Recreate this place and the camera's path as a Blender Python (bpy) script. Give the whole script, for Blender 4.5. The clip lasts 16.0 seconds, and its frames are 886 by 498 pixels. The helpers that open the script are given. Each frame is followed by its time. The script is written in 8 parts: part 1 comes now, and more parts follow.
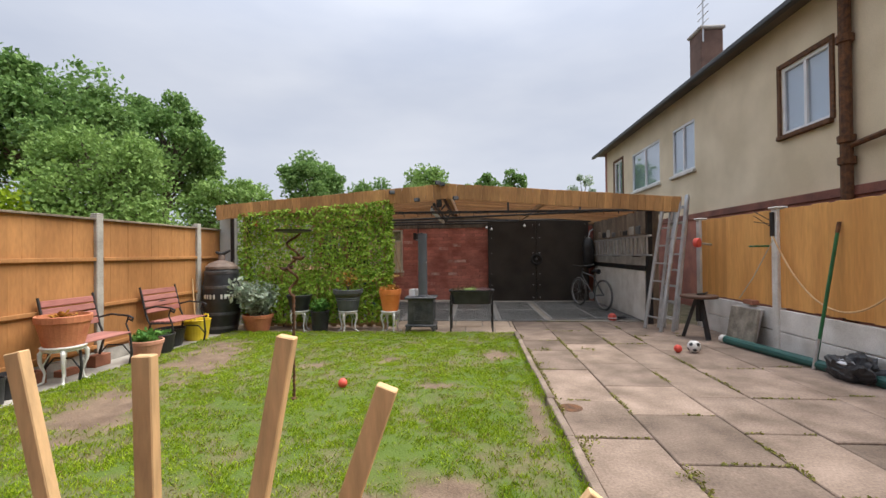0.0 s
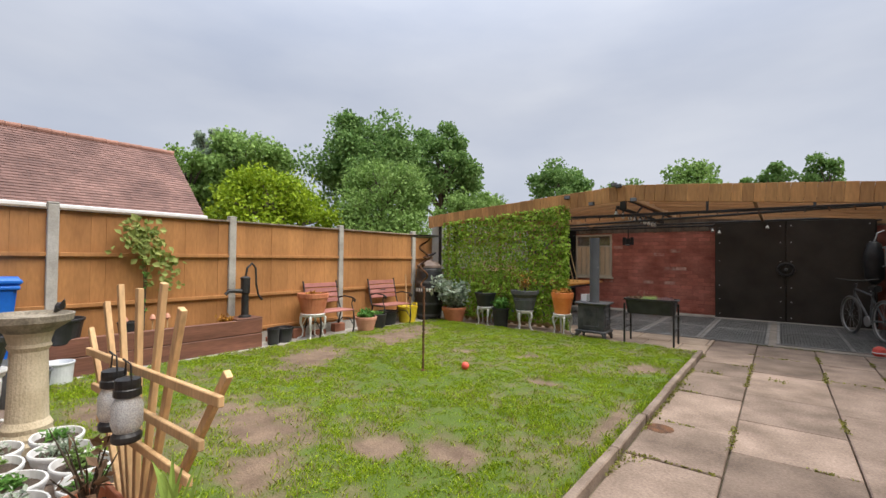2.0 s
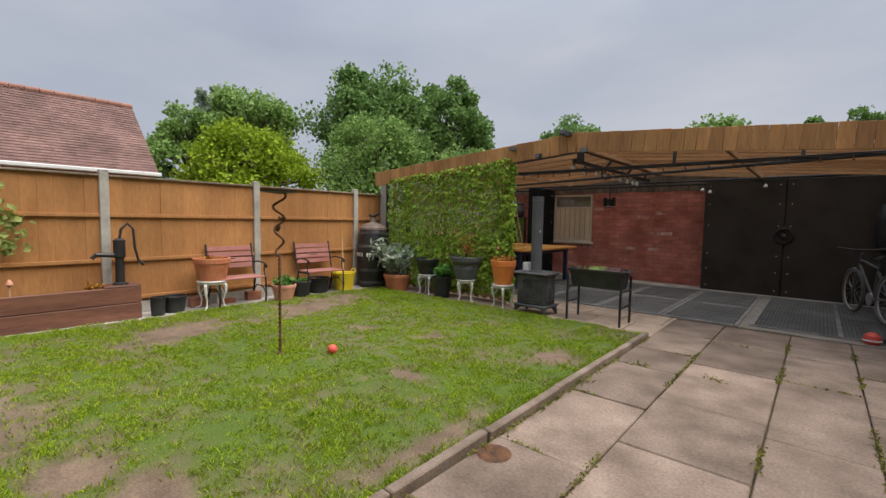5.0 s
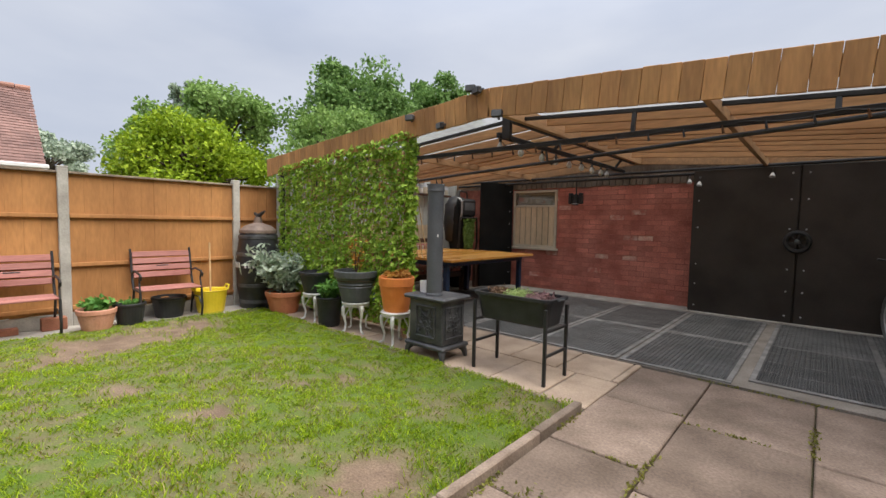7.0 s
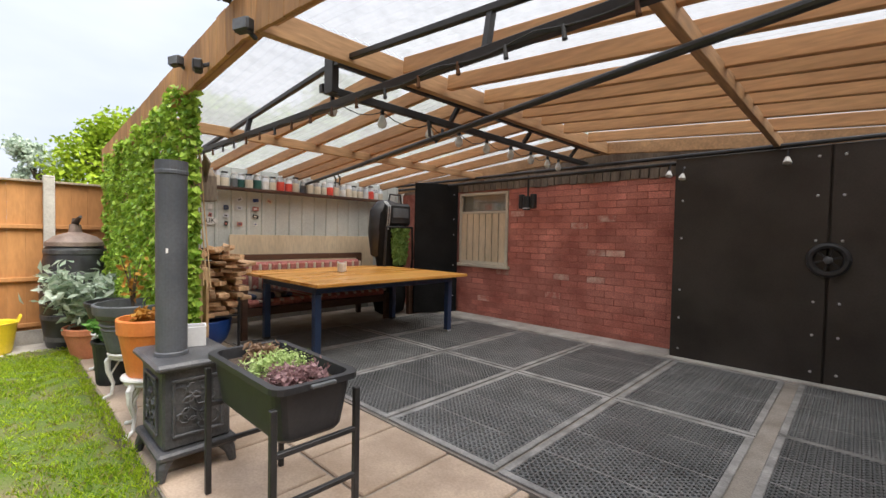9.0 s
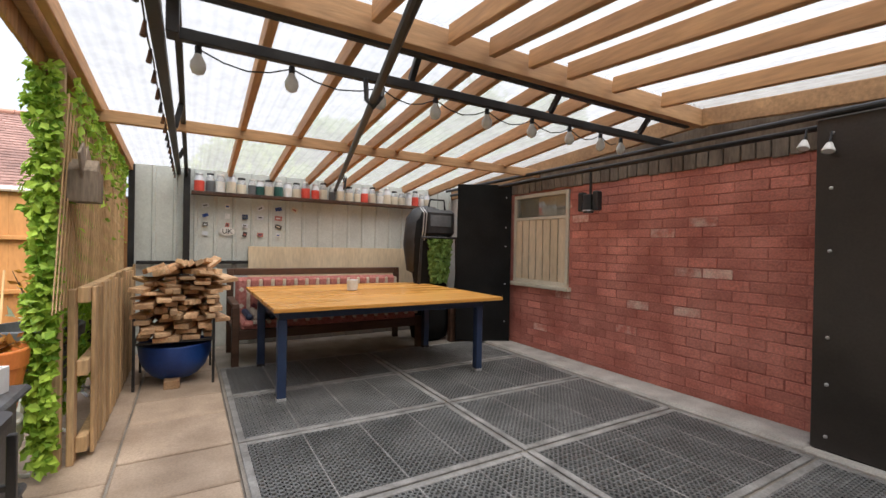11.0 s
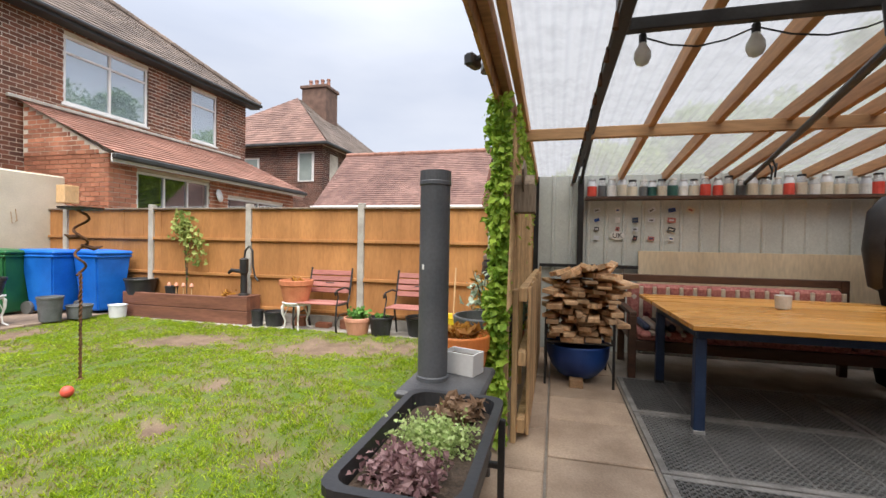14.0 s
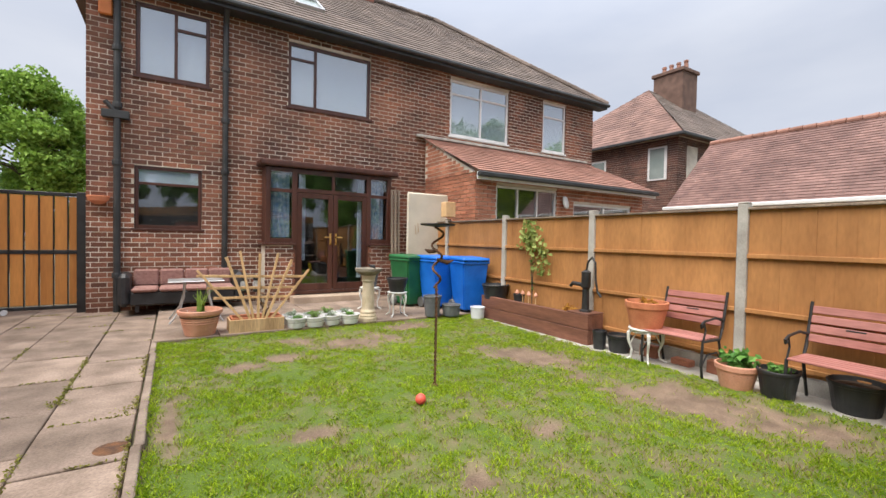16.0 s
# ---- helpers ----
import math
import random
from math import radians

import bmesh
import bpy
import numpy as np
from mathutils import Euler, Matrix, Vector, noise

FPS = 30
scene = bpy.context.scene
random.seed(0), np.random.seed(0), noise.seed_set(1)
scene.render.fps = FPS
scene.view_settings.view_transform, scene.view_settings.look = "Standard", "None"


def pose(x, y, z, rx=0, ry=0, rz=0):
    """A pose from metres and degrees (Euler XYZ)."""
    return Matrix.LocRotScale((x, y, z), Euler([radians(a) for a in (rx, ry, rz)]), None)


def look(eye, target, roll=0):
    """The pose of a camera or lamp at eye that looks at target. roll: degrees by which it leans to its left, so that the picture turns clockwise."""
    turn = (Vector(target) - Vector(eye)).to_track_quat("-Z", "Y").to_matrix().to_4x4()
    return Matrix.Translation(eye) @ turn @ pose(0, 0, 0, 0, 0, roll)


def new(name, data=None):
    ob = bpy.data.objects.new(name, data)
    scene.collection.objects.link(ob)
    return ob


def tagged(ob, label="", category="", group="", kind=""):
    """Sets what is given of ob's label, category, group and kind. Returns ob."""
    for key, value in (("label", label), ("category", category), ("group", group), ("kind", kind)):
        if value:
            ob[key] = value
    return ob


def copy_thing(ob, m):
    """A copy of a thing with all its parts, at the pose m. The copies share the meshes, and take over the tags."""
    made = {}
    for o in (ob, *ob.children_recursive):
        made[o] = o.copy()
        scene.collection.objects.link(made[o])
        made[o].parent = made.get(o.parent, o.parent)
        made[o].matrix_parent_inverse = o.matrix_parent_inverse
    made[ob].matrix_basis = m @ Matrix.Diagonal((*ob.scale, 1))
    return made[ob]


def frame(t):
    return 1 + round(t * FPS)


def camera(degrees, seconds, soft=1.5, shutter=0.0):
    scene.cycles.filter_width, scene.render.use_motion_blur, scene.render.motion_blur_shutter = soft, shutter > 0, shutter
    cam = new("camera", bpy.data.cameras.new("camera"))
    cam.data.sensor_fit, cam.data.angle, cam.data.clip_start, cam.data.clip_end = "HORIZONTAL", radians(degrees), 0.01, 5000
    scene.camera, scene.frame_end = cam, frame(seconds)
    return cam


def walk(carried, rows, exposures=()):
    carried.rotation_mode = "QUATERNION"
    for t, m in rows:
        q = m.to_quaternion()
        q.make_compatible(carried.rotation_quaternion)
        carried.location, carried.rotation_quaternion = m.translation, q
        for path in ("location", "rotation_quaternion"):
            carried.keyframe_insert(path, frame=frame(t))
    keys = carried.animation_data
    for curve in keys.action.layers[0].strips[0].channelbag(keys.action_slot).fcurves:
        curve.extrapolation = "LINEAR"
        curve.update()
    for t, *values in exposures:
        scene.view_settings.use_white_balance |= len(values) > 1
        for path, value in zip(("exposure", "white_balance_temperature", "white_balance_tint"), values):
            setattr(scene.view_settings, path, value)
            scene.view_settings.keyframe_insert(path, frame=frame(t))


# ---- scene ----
cam = camera(91.3, 16.0)
PATH = [
    (0, (0.671, 0.944, 1.33), (0.526, 2.939, 1.347), -0.6),
    (0.5, (1.124, 1.11, 1.355), (0.618, 3.045, 1.397), -0.3),
    (1, (1.52, 1.155, 1.333), (0.684, 2.971, 1.388), -0.1),
    (1.5, (1.857, 1.06, 1.31), (0.8, 2.757, 1.363), 0.4),
    (2, (2.206, 1.01, 1.296), (0.979, 2.588, 1.338), 0.6),
    (2.5, (2.447, 0.97, 1.299), (1.106, 2.454, 1.308), 0.7),
    (3, (2.6, 0.979, 1.281), (1.219, 2.426, 1.242), 0.9),
    (3.5, (2.691, 1.224, 1.265), (1.31, 2.668, 1.186), 1.0),
    (4, (2.724, 1.619, 1.272), (1.343, 3.063, 1.162), 1.0),
    (4.5, (2.735, 2.139, 1.297), (1.382, 3.607, 1.169), 1.0),
    (5, (2.78, 2.72, 1.308), (1.474, 4.228, 1.174), 1.0),
    (7.5, (2.531, 5.713, 1.294), (1.201, 7.203, 1.183), 1.2),
    (8, (2.507, 6.286, 1.302), (1.156, 7.758, 1.21), 1.2),
    (8.5, (2.486, 6.891, 1.289), (1.115, 8.345, 1.213), 1.1),
    (9, (2.51, 7.501, 1.281), (1.123, 8.94, 1.219), 1.1),
    (11.5, (2.229, 9.275, 1.284), (0.384, 10.046, 1.274), 1.0),
    (12, (2.277, 9.355, 1.283), (0.335, 9.834, 1.269), 0.9),
    (12.5, (2.304, 9.343, 1.287), (0.315, 9.552, 1.269), 0.9),
    (13, (2.265, 9.26, 1.301), (0.266, 9.226, 1.273), 0.7),
    (13.5, (2.093, 9.015, 1.294), (0.11, 8.755, 1.27), 0.7),
    (14, (1.923, 8.769, 1.294), (-0.013, 8.268, 1.266), 1.0),
    (14.5, (1.668, 8.586, 1.341), (-0.121, 7.693, 1.298), 1.4),
    (15, (1.441, 8.398, 1.329), (-0.104, 7.13, 1.28), 1.4),
    (15.5, (1.255, 8.271, 1.387), (-0.033, 6.742, 1.326), 1.3),
    (16, (1.134, 8.199, 1.409), (0.076, 6.502, 1.363), 1.1),
]
EXPOSURES = [(0, 0.36), (0.7, 0.27), (1.5, 0.25), (2.5, 0.18), (3.5, -0.03), (5, -0.06), (7.5, 0.52), (9, 0.92), (11.5, 1.08), (13, 0.82), (14.5, 0.55), (16, 0.42)]
walk(cam, [(t, look(eye, target, roll)) for t, eye, target, roll in PATH], EXPOSURES)

# ---- world and light ----
SUN_EL, SUN_AZ = radians(63), radians(70)
world = bpy.data.worlds.new("overcast_sky")
scene.world = world
world.use_nodes = True
wn, wl = world.node_tree.nodes, world.node_tree.links
wn.clear()
w_out = wn.new("ShaderNodeOutputWorld")
w_bg = wn.new("ShaderNodeBackground")
w_sky = wn.new("ShaderNodeTexSky")
w_sky.sky_type, w_sky.sun_disc = "NISHITA", False
w_sky.sun_elevation, w_sky.sun_rotation = SUN_EL, SUN_AZ
w_sky.air_density, w_sky.dust_density = 1.0, 3.0
w_tc = wn.new("ShaderNodeTexCoord")
w_map = wn.new("ShaderNodeMapping")
w_map.inputs["Scale"].default_value = (1.0, 1.0, 3.2)
w_noise = wn.new("ShaderNodeTexNoise")
w_noise.inputs["Scale"].default_value, w_noise.inputs["Detail"].default_value = 1.7, 5.0
w_ramp = wn.new("ShaderNodeValToRGB")
w_ramp.color_ramp.elements[0].position, w_ramp.color_ramp.elements[0].color = 0.32, (5.0, 5.5, 6.7, 1)
w_ramp.color_ramp.elements[1].position, w_ramp.color_ramp.elements[1].color = 0.72, (6.9, 7.2, 8.0, 1)
w_mix = wn.new("ShaderNodeMix")
w_mix.data_type = "RGBA"
w_mix.inputs[0].default_value = 0.92
wl.new(w_tc.outputs["Generated"], w_map.inputs["Vector"])
wl.new(w_map.outputs[0], w_noise.inputs["Vector"])
wl.new(w_noise.outputs[0], w_ramp.inputs[0])
wl.new(w_sky.outputs[0], w_mix.inputs[6])
wl.new(w_ramp.outputs[0], w_mix.inputs[7])
w_sep, w_up, w_gain = wn.new("ShaderNodeSeparateXYZ"), wn.new("ShaderNodeMapRange"), wn.new("ShaderNodeVectorMath")
w_up.interpolation_type = "SMOOTHSTEP"
for slot, value in (("From Min", 0.3), ("From Max", 0.95), ("To Min", 1.0), ("To Max", 2.3)):
    w_up.inputs[slot].default_value = value
w_gain.operation = "SCALE"
wl.new(w_tc.outputs["Generated"], w_sep.inputs[0])
wl.new(w_sep.outputs["Z"], w_up.inputs["Value"])
wl.new(w_mix.outputs[2], w_gain.inputs[0])
wl.new(w_up.outputs[0], w_gain.inputs["Scale"])
wl.new(w_gain.outputs[0], w_bg.inputs["Color"])
w_bg.inputs["Strength"].default_value = 0.085
wl.new(w_bg.outputs[0], w_out.inputs[0])
sun_data = bpy.data.lights.new("sun", "SUN")
sun_data.energy, sun_data.angle, sun_data.color = 4.2, radians(50), (1.0, 0.93, 0.82)
sun = new("sun", sun_data)
sun.matrix_world = look((0, 0, 30), (-30 / math.tan(SUN_EL) * math.sin(SUN_AZ), -30 / math.tan(SUN_EL) * math.cos(SUN_AZ), 0))


# ---- materials ----
def mat(name, c1, c2, rough=0.7, scale=3.0, fine=60.0, bump=0.25, metal=0.0, rand=0.0, stretch=(1, 1, 1), spec=0.5, island=0.0, grain=0.35):
    """A surface with stains at one scale and grain at another, in world metres."""
    m = bpy.data.materials.new(name)
    m.use_nodes = True
    n, l = m.node_tree.nodes, m.node_tree.links
    b = n["Principled BSDF"]
    geo = n.new("ShaderNodeNewGeometry")
    mp = n.new("ShaderNodeMapping")
    mp.inputs["Scale"].default_value = stretch
    l.new(geo.outputs["Position"], mp.inputs["Vector"])
    big, small = n.new("ShaderNodeTexNoise"), n.new("ShaderNodeTexNoise")
    big.inputs["Scale"].default_value, big.inputs["Detail"].default_value = scale, 4
    small.inputs["Scale"].default_value, small.inputs["Detail"].default_value = fine, 3
    l.new(mp.outputs[0], big.inputs["Vector"])
    l.new(mp.outputs[0], small.inputs["Vector"])
    ramp = n.new("ShaderNodeValToRGB")
    ramp.color_ramp.elements[0].position, ramp.color_ramp.elements[1].position = 0.33, 0.68
    ramp.color_ramp.elements[0].color, ramp.color_ramp.elements[1].color = (*c1, 1), (*c2, 1)
    l.new(big.outputs[0], ramp.inputs[0])
    hsv = n.new("ShaderNodeHueSaturation")
    l.new(ramp.outputs[0], hsv.inputs["Color"])
    val = n.new("ShaderNodeMapRange")
    val.inputs["From Min"].default_value, val.inputs["From Max"].default_value = 0.25, 0.75
    val.inputs["To Min"].default_value, val.inputs["To Max"].default_value = 1 - grain, 1 + grain
    l.new(small.outputs[0], val.inputs["Value"])
    last = val.outputs[0]
    for amount, node, out in ((rand, "ShaderNodeObjectInfo", "Random"), (island, "ShaderNodeNewGeometry", "Random Per Island")):
        if amount:
            src = n.new(node)
            r = n.new("ShaderNodeMapRange")
            r.inputs["To Min"].default_value, r.inputs["To Max"].default_value = 1 - amount, 1 + amount
            l.new(src.outputs[out], r.inputs["Value"])
            mul = n.new("ShaderNodeMath")
            mul.operation = "MULTIPLY"
            l.new(last, mul.inputs[0])
            l.new(r.outputs[0], mul.inputs[1])
            last = mul.outputs[0]
    l.new(last, hsv.inputs["Value"])
    l.new(hsv.outputs[0], b.inputs["Base Color"])
    b.inputs["Metallic"].default_value = metal
    b.inputs["Specular IOR Level"].default_value = spec
    rr = n.new("ShaderNodeMapRange")
    rr.inputs["To Min"].default_value, rr.inputs["To Max"].default_value = max(rough - 0.12, 0.03), min(rough + 0.12, 1)
    l.new(big.outputs[0], rr.inputs["Value"])
    l.new(rr.outputs[0], b.inputs["Roughness"])
    if bump:
        bp = n.new("ShaderNodeBump")
        bp.inputs["Strength"].default_value, bp.inputs["Distance"].default_value = bump, 0.01
        l.new(small.outputs[0], bp.inputs["Height"])
        l.new(bp.outputs[0], b.inputs["Normal"])
    return m


def leafy(name, c1, c2, rough=0.55):
    """Leaves and blades: colour varies leaf by leaf, some light comes through."""
    m = bpy.data.materials.new(name)
    m.use_nodes = True
    n, l = m.node_tree.nodes, m.node_tree.links
    b, out = n["Principled BSDF"], n["Material Output"]
    geo = n.new("ShaderNodeNewGeometry")
    noi = n.new("ShaderNodeTexNoise")
    noi.inputs["Scale"].default_value = 1.1
    l.new(geo.outputs["Position"], noi.inputs["Vector"])
    add = n.new("ShaderNodeMath")
    add.operation = "ADD"
    half = n.new("ShaderNodeMath")
    half.operation, half.inputs[1].default_value = "MULTIPLY", 0.6
    l.new(geo.outputs["Random Per Island"], half.inputs[0])
    l.new(half.outputs[0], add.inputs[0])
    half2 = n.new("ShaderNodeMath")
    half2.operation, half2.inputs[1].default_value = "MULTIPLY", 0.5
    l.new(noi.outputs[0], half2.inputs[0])
    l.new(half2.outputs[0], add.inputs[1])
    ramp = n.new("ShaderNodeValToRGB")
    ramp.color_ramp.elements[0].position, ramp.color_ramp.elements[1].position = 0.15, 0.85
    ramp.color_ramp.elements[0].color, ramp.color_ramp.elements[1].color = (*c1, 1), (*c2, 1)
    l.new(add.outputs[0], ramp.inputs[0])
    l.new(ramp.outputs[0], b.inputs["Base Color"])
    b.inputs["Roughness"].default_value = rough
    b.inputs["Specular IOR Level"].default_value = 0.2
    tr = n.new("ShaderNodeBsdfTranslucent")
    l.new(ramp.outputs[0], tr.inputs["Color"])
    mix = n.new("ShaderNodeMixShader")
    mix.inputs[0].default_value = 0.3
    l.new(b.outputs[0], mix.inputs[1])
    l.new(tr.outputs[0], mix.inputs[2])
    l.new(mix.outputs[0], out.inputs[0])
    return m


def glass(name, tint=(0.9, 0.95, 1.0), clear=0.9, rough=0.02, gloss=0.14):
    m = bpy.data.materials.new(name)
    m.use_nodes = True
    n, l = m.node_tree.nodes, m.node_tree.links
    out = n["Material Output"]
    n.remove(n["Principled BSDF"])
    t, g, mix, lw = n.new("ShaderNodeBsdfTransparent"), n.new("ShaderNodeBsdfGlossy"), n.new("ShaderNodeMixShader"), n.new("ShaderNodeLayerWeight")
    t.inputs["Color"].default_value = (*[c * clear for c in tint], 1)
    g.inputs["Roughness"].default_value = rough
    steep, share = n.new("ShaderNodeMath"), n.new("ShaderNodeMath")
    steep.operation, steep.inputs[1].default_value = "POWER", 3.0
    share.operation, share.inputs[1].default_value, share.inputs[2].default_value = "MULTIPLY_ADD", 0.95 - gloss, gloss
    l.new(lw.outputs["Facing"], steep.inputs[0])
    l.new(steep.outputs[0], share.inputs[0])
    l.new(share.outputs[0], mix.inputs[0])
    l.new(t.outputs[0], mix.inputs[1])
    l.new(g.outputs[0], mix.inputs[2])
    l.new(mix.outputs[0], out.inputs[0])
    return m


def crackle(name):
    """Pale crackled glass: clear in veins, milky between them, with a sheen."""
    m = glass(name, (0.95, 0.97, 0.98), 0.95)
    n, l = m.node_tree.nodes, m.node_tree.links
    out = n["Material Output"]
    clear = out.inputs[0].links[0].from_socket
    d, mix, vor, ramp, geo = n.new("ShaderNodeBsdfDiffuse"), n.new("ShaderNodeMixShader"), n.new("ShaderNodeTexVoronoi"), n.new("ShaderNodeMapRange"), n.new("ShaderNodeNewGeometry")
    d.inputs["Color"].default_value = (0.72, 0.74, 0.76, 1)
    vor.inputs["Scale"].default_value = 240
    l.new(geo.outputs["Position"], vor.inputs["Vector"])
    l.new(vor.outputs["Distance"], ramp.inputs["Value"])
    ramp.inputs["From Max"].default_value, ramp.inputs["To Min"].default_value, ramp.inputs["To Max"].default_value = 0.7, 0.15, 0.6
    l.new(ramp.outputs[0], mix.inputs[0])
    l.new(clear, mix.inputs[1])
    l.new(d.outputs[0], mix.inputs[2])
    l.new(mix.outputs[0], out.inputs[0])
    return m


def sheet(name):
    """Weathered clear corrugated roofing: part clear, part milky with grime."""
    m = bpy.data.materials.new(name)
    m.use_nodes = True
    n, l = m.node_tree.nodes, m.node_tree.links
    out = n["Material Output"]
    n.remove(n["Principled BSDF"])
    t, d, mix = n.new("ShaderNodeBsdfTransparent"), n.new("ShaderNodeBsdfTranslucent"), n.new("ShaderNodeMixShader")
    geo, noi, ramp = n.new("ShaderNodeNewGeometry"), n.new("ShaderNodeTexNoise"), n.new("ShaderNodeValToRGB")
    noi.inputs["Scale"].default_value, noi.inputs["Detail"].default_value = 9, 6
    l.new(geo.outputs["Position"], noi.inputs["Vector"])
    ramp.color_ramp.elements[0].position, ramp.color_ramp.elements[0].color = 0.3, (0.305, 0.305, 0.30, 1)
    ramp.color_ramp.elements[1].position, ramp.color_ramp.elements[1].color = 0.6, (0.365, 0.365, 0.365, 1)
    l.new(noi.outputs[0], ramp.inputs[0])
    l.new(ramp.outputs[0], d.inputs["Color"])
    t.inputs["Color"].default_value = (0.54, 0.545, 0.55, 1)
    mix.inputs[0].default_value = 0.5
    l.new(t.outputs[0], mix.inputs[1])
    l.new(d.outputs[0], mix.inputs[2])
    l.new(mix.outputs[0], out.inputs[0])
    return m


FENCE = mat("fence_wood", (0.33, 0.148, 0.048), (0.485, 0.232, 0.081), 0.75, 2.4, 34, 0.25, rand=0.05, stretch=(1, 1, 0.3), grain=0.12)
FENCE_R = mat("closeboard_wood", (0.582, 0.28, 0.077), (0.739, 0.386, 0.121), 0.75, 4, 40, 0.2, rand=0.08, stretch=(1, 1, 0.12), grain=0.1)
FASCIA = mat("fascia_wood", (0.34, 0.17, 0.06), (0.50, 0.27, 0.10), 0.75, 4, 45, 0.25, rand=0.22, stretch=(1, 1, 0.15), grain=0.2)
RAFTER = mat("rafter_pine", (0.40, 0.20, 0.085), (0.56, 0.31, 0.14), 0.65, 5, 50, 0.2, rand=0.14, stretch=(0.12, 1, 1), grain=0.2)
PURLIN = mat("purlin_pine", (0.34, 0.19, 0.09), (0.50, 0.29, 0.14), 0.7, 5, 50, 0.2, rand=0.1, stretch=(1, 0.12, 1), grain=0.22)
RAWPINE = mat("raw_pine", (0.50, 0.31, 0.15), (0.66, 0.44, 0.23), 0.75, 6, 60, 0.2, rand=0.15, stretch=(1, 1, 0.2), grain=0.2)
PALLET = mat("pallet_wood", (0.403, 0.253, 0.126), (0.65, 0.44, 0.242), 0.8, 5, 60, 0.3, rand=0.2, stretch=(1, 1, 0.15), grain=0.25)
OLDWOOD = mat("weathered_wood", (0.16, 0.12, 0.09), (0.30, 0.24, 0.18), 0.85, 6, 60, 0.4, rand=0.2, stretch=(1, 1, 0.2), grain=0.3)
LOGEND = mat("offcut_wood", (0.40, 0.23, 0.12), (0.70, 0.48, 0.29), 0.8, 7, 70, 0.4, rand=0.38, grain=0.25)
SLEEPER = mat("stained_sleeper", (0.105, 0.044, 0.03), (0.21, 0.088, 0.056), 0.6, 5, 50, 0.3, rand=0.12, stretch=(1, 0.12, 1), grain=0.25)
BENCHRED = mat("red_stained_slat", (0.28, 0.101, 0.084), (0.4, 0.176, 0.154), 0.55, 6, 60, 0.2, rand=0.12, stretch=(1, 0.15, 1), grain=0.2)
TABLETOP = mat("varnished_table_wood", (0.66, 0.30, 0.06), (0.78, 0.40, 0.10), 0.28, 5, 50, 0.08, rand=0.1, stretch=(1, 0.1, 1), grain=0.14)
PLY = mat("raw_plywood", (0.598, 0.483, 0.322), (0.759, 0.632, 0.448), 0.7, 3, 40, 0.1, stretch=(1, 1, 0.25), grain=0.12)
PAVE = mat("paving_slab", (0.155, 0.115, 0.088), (0.31, 0.235, 0.188), 0.88, 2.6, 60, 0.4, rand=0.24, grain=0.24, spec=0.3)
PAVE_IN = mat("sandstone_flag", (0.33, 0.245, 0.18), (0.51, 0.395, 0.30), 0.85, 2.8, 70, 0.3, rand=0.16, grain=0.14)
JOINT = mat("joint_soil", (0.085, 0.085, 0.04), (0.20, 0.165, 0.105), 0.95, 4, 90, 0.5, grain=0.4)
KERB = mat("stained_kerb", (0.15, 0.11, 0.083), (0.28, 0.22, 0.175), 0.9, 5, 70, 0.4, rand=0.2, grain=0.2)
YARD = mat("dusty_concrete", (0.20, 0.175, 0.15), (0.32, 0.285, 0.25), 0.9, 4, 80, 0.3, grain=0.2)
CONC = mat("concrete", (0.34, 0.32, 0.29), (0.50, 0.48, 0.44), 0.9, 5, 90, 0.35, rand=0.08, grain=0.18)
CONC_WHITE = mat("painted_concrete", (0.56, 0.53, 0.48), (0.78, 0.76, 0.72), 0.8, 3, 70, 0.25, grain=0.14)
SOIL = mat("soil", (0.045, 0.03, 0.02), (0.10, 0.07, 0.05), 0.95, 20, 120, 0.8, grain=0.5)
BRICK_RED = mat("red_painted_brick", (0.44, 0.135, 0.098), (0.72, 0.29, 0.225), 0.75, 2.4, 60, 0.5, rand=0.17, island=0.08, grain=0.25)
BRICK_CHIP = mat("chipped_pale_brick", (0.55, 0.19, 0.145), (0.74, 0.52, 0.43), 0.85, 11, 60, 0.4, rand=0.15, grain=0.25)
MORTAR_RED = mat("red_mortar", (0.33, 0.10, 0.075), (0.55, 0.22, 0.17), 0.9, 6, 90, 0.4, grain=0.3)
BRICK_HOUSE = mat("house_brick", (0.13, 0.053, 0.036), (0.35, 0.14, 0.08), 0.85, 0.9, 60, 0.4, rand=0.4, island=0.42, grain=0.25)
BRICK_EXT = mat("orange_brick", (0.34, 0.13, 0.075), (0.48, 0.21, 0.13), 0.85, 3, 60, 0.4, rand=0.25, island=0.25, grain=0.2)
BRICK_DARK = mat("brown_brick", (0.165, 0.0663, 0.0496), (0.314, 0.125, 0.085), 0.85, 3, 60, 0.4, island=0.35, grain=0.2)
MORTAR = mat("pale_mortar", (0.54, 0.48, 0.40), (0.84, 0.78, 0.68), 0.95, 1.6, 90, 0.3, grain=0.15)
RENDER = mat("beige_render", (0.607, 0.502, 0.338), (0.766, 0.647, 0.468), 0.9, 1.0, 60, 0.3, grain=0.08)
TILE_RED = mat("red_roof_tile", (0.14, 0.078, 0.068), (0.235, 0.138, 0.12), 0.85, 1.2, 60, 0.3, island=0.18, grain=0.2)
TILE_BROWN = mat("brown_roof_tile", (0.115, 0.09, 0.077), (0.205, 0.162, 0.138), 0.9, 1.2, 60, 0.3, island=0.2, grain=0.2)
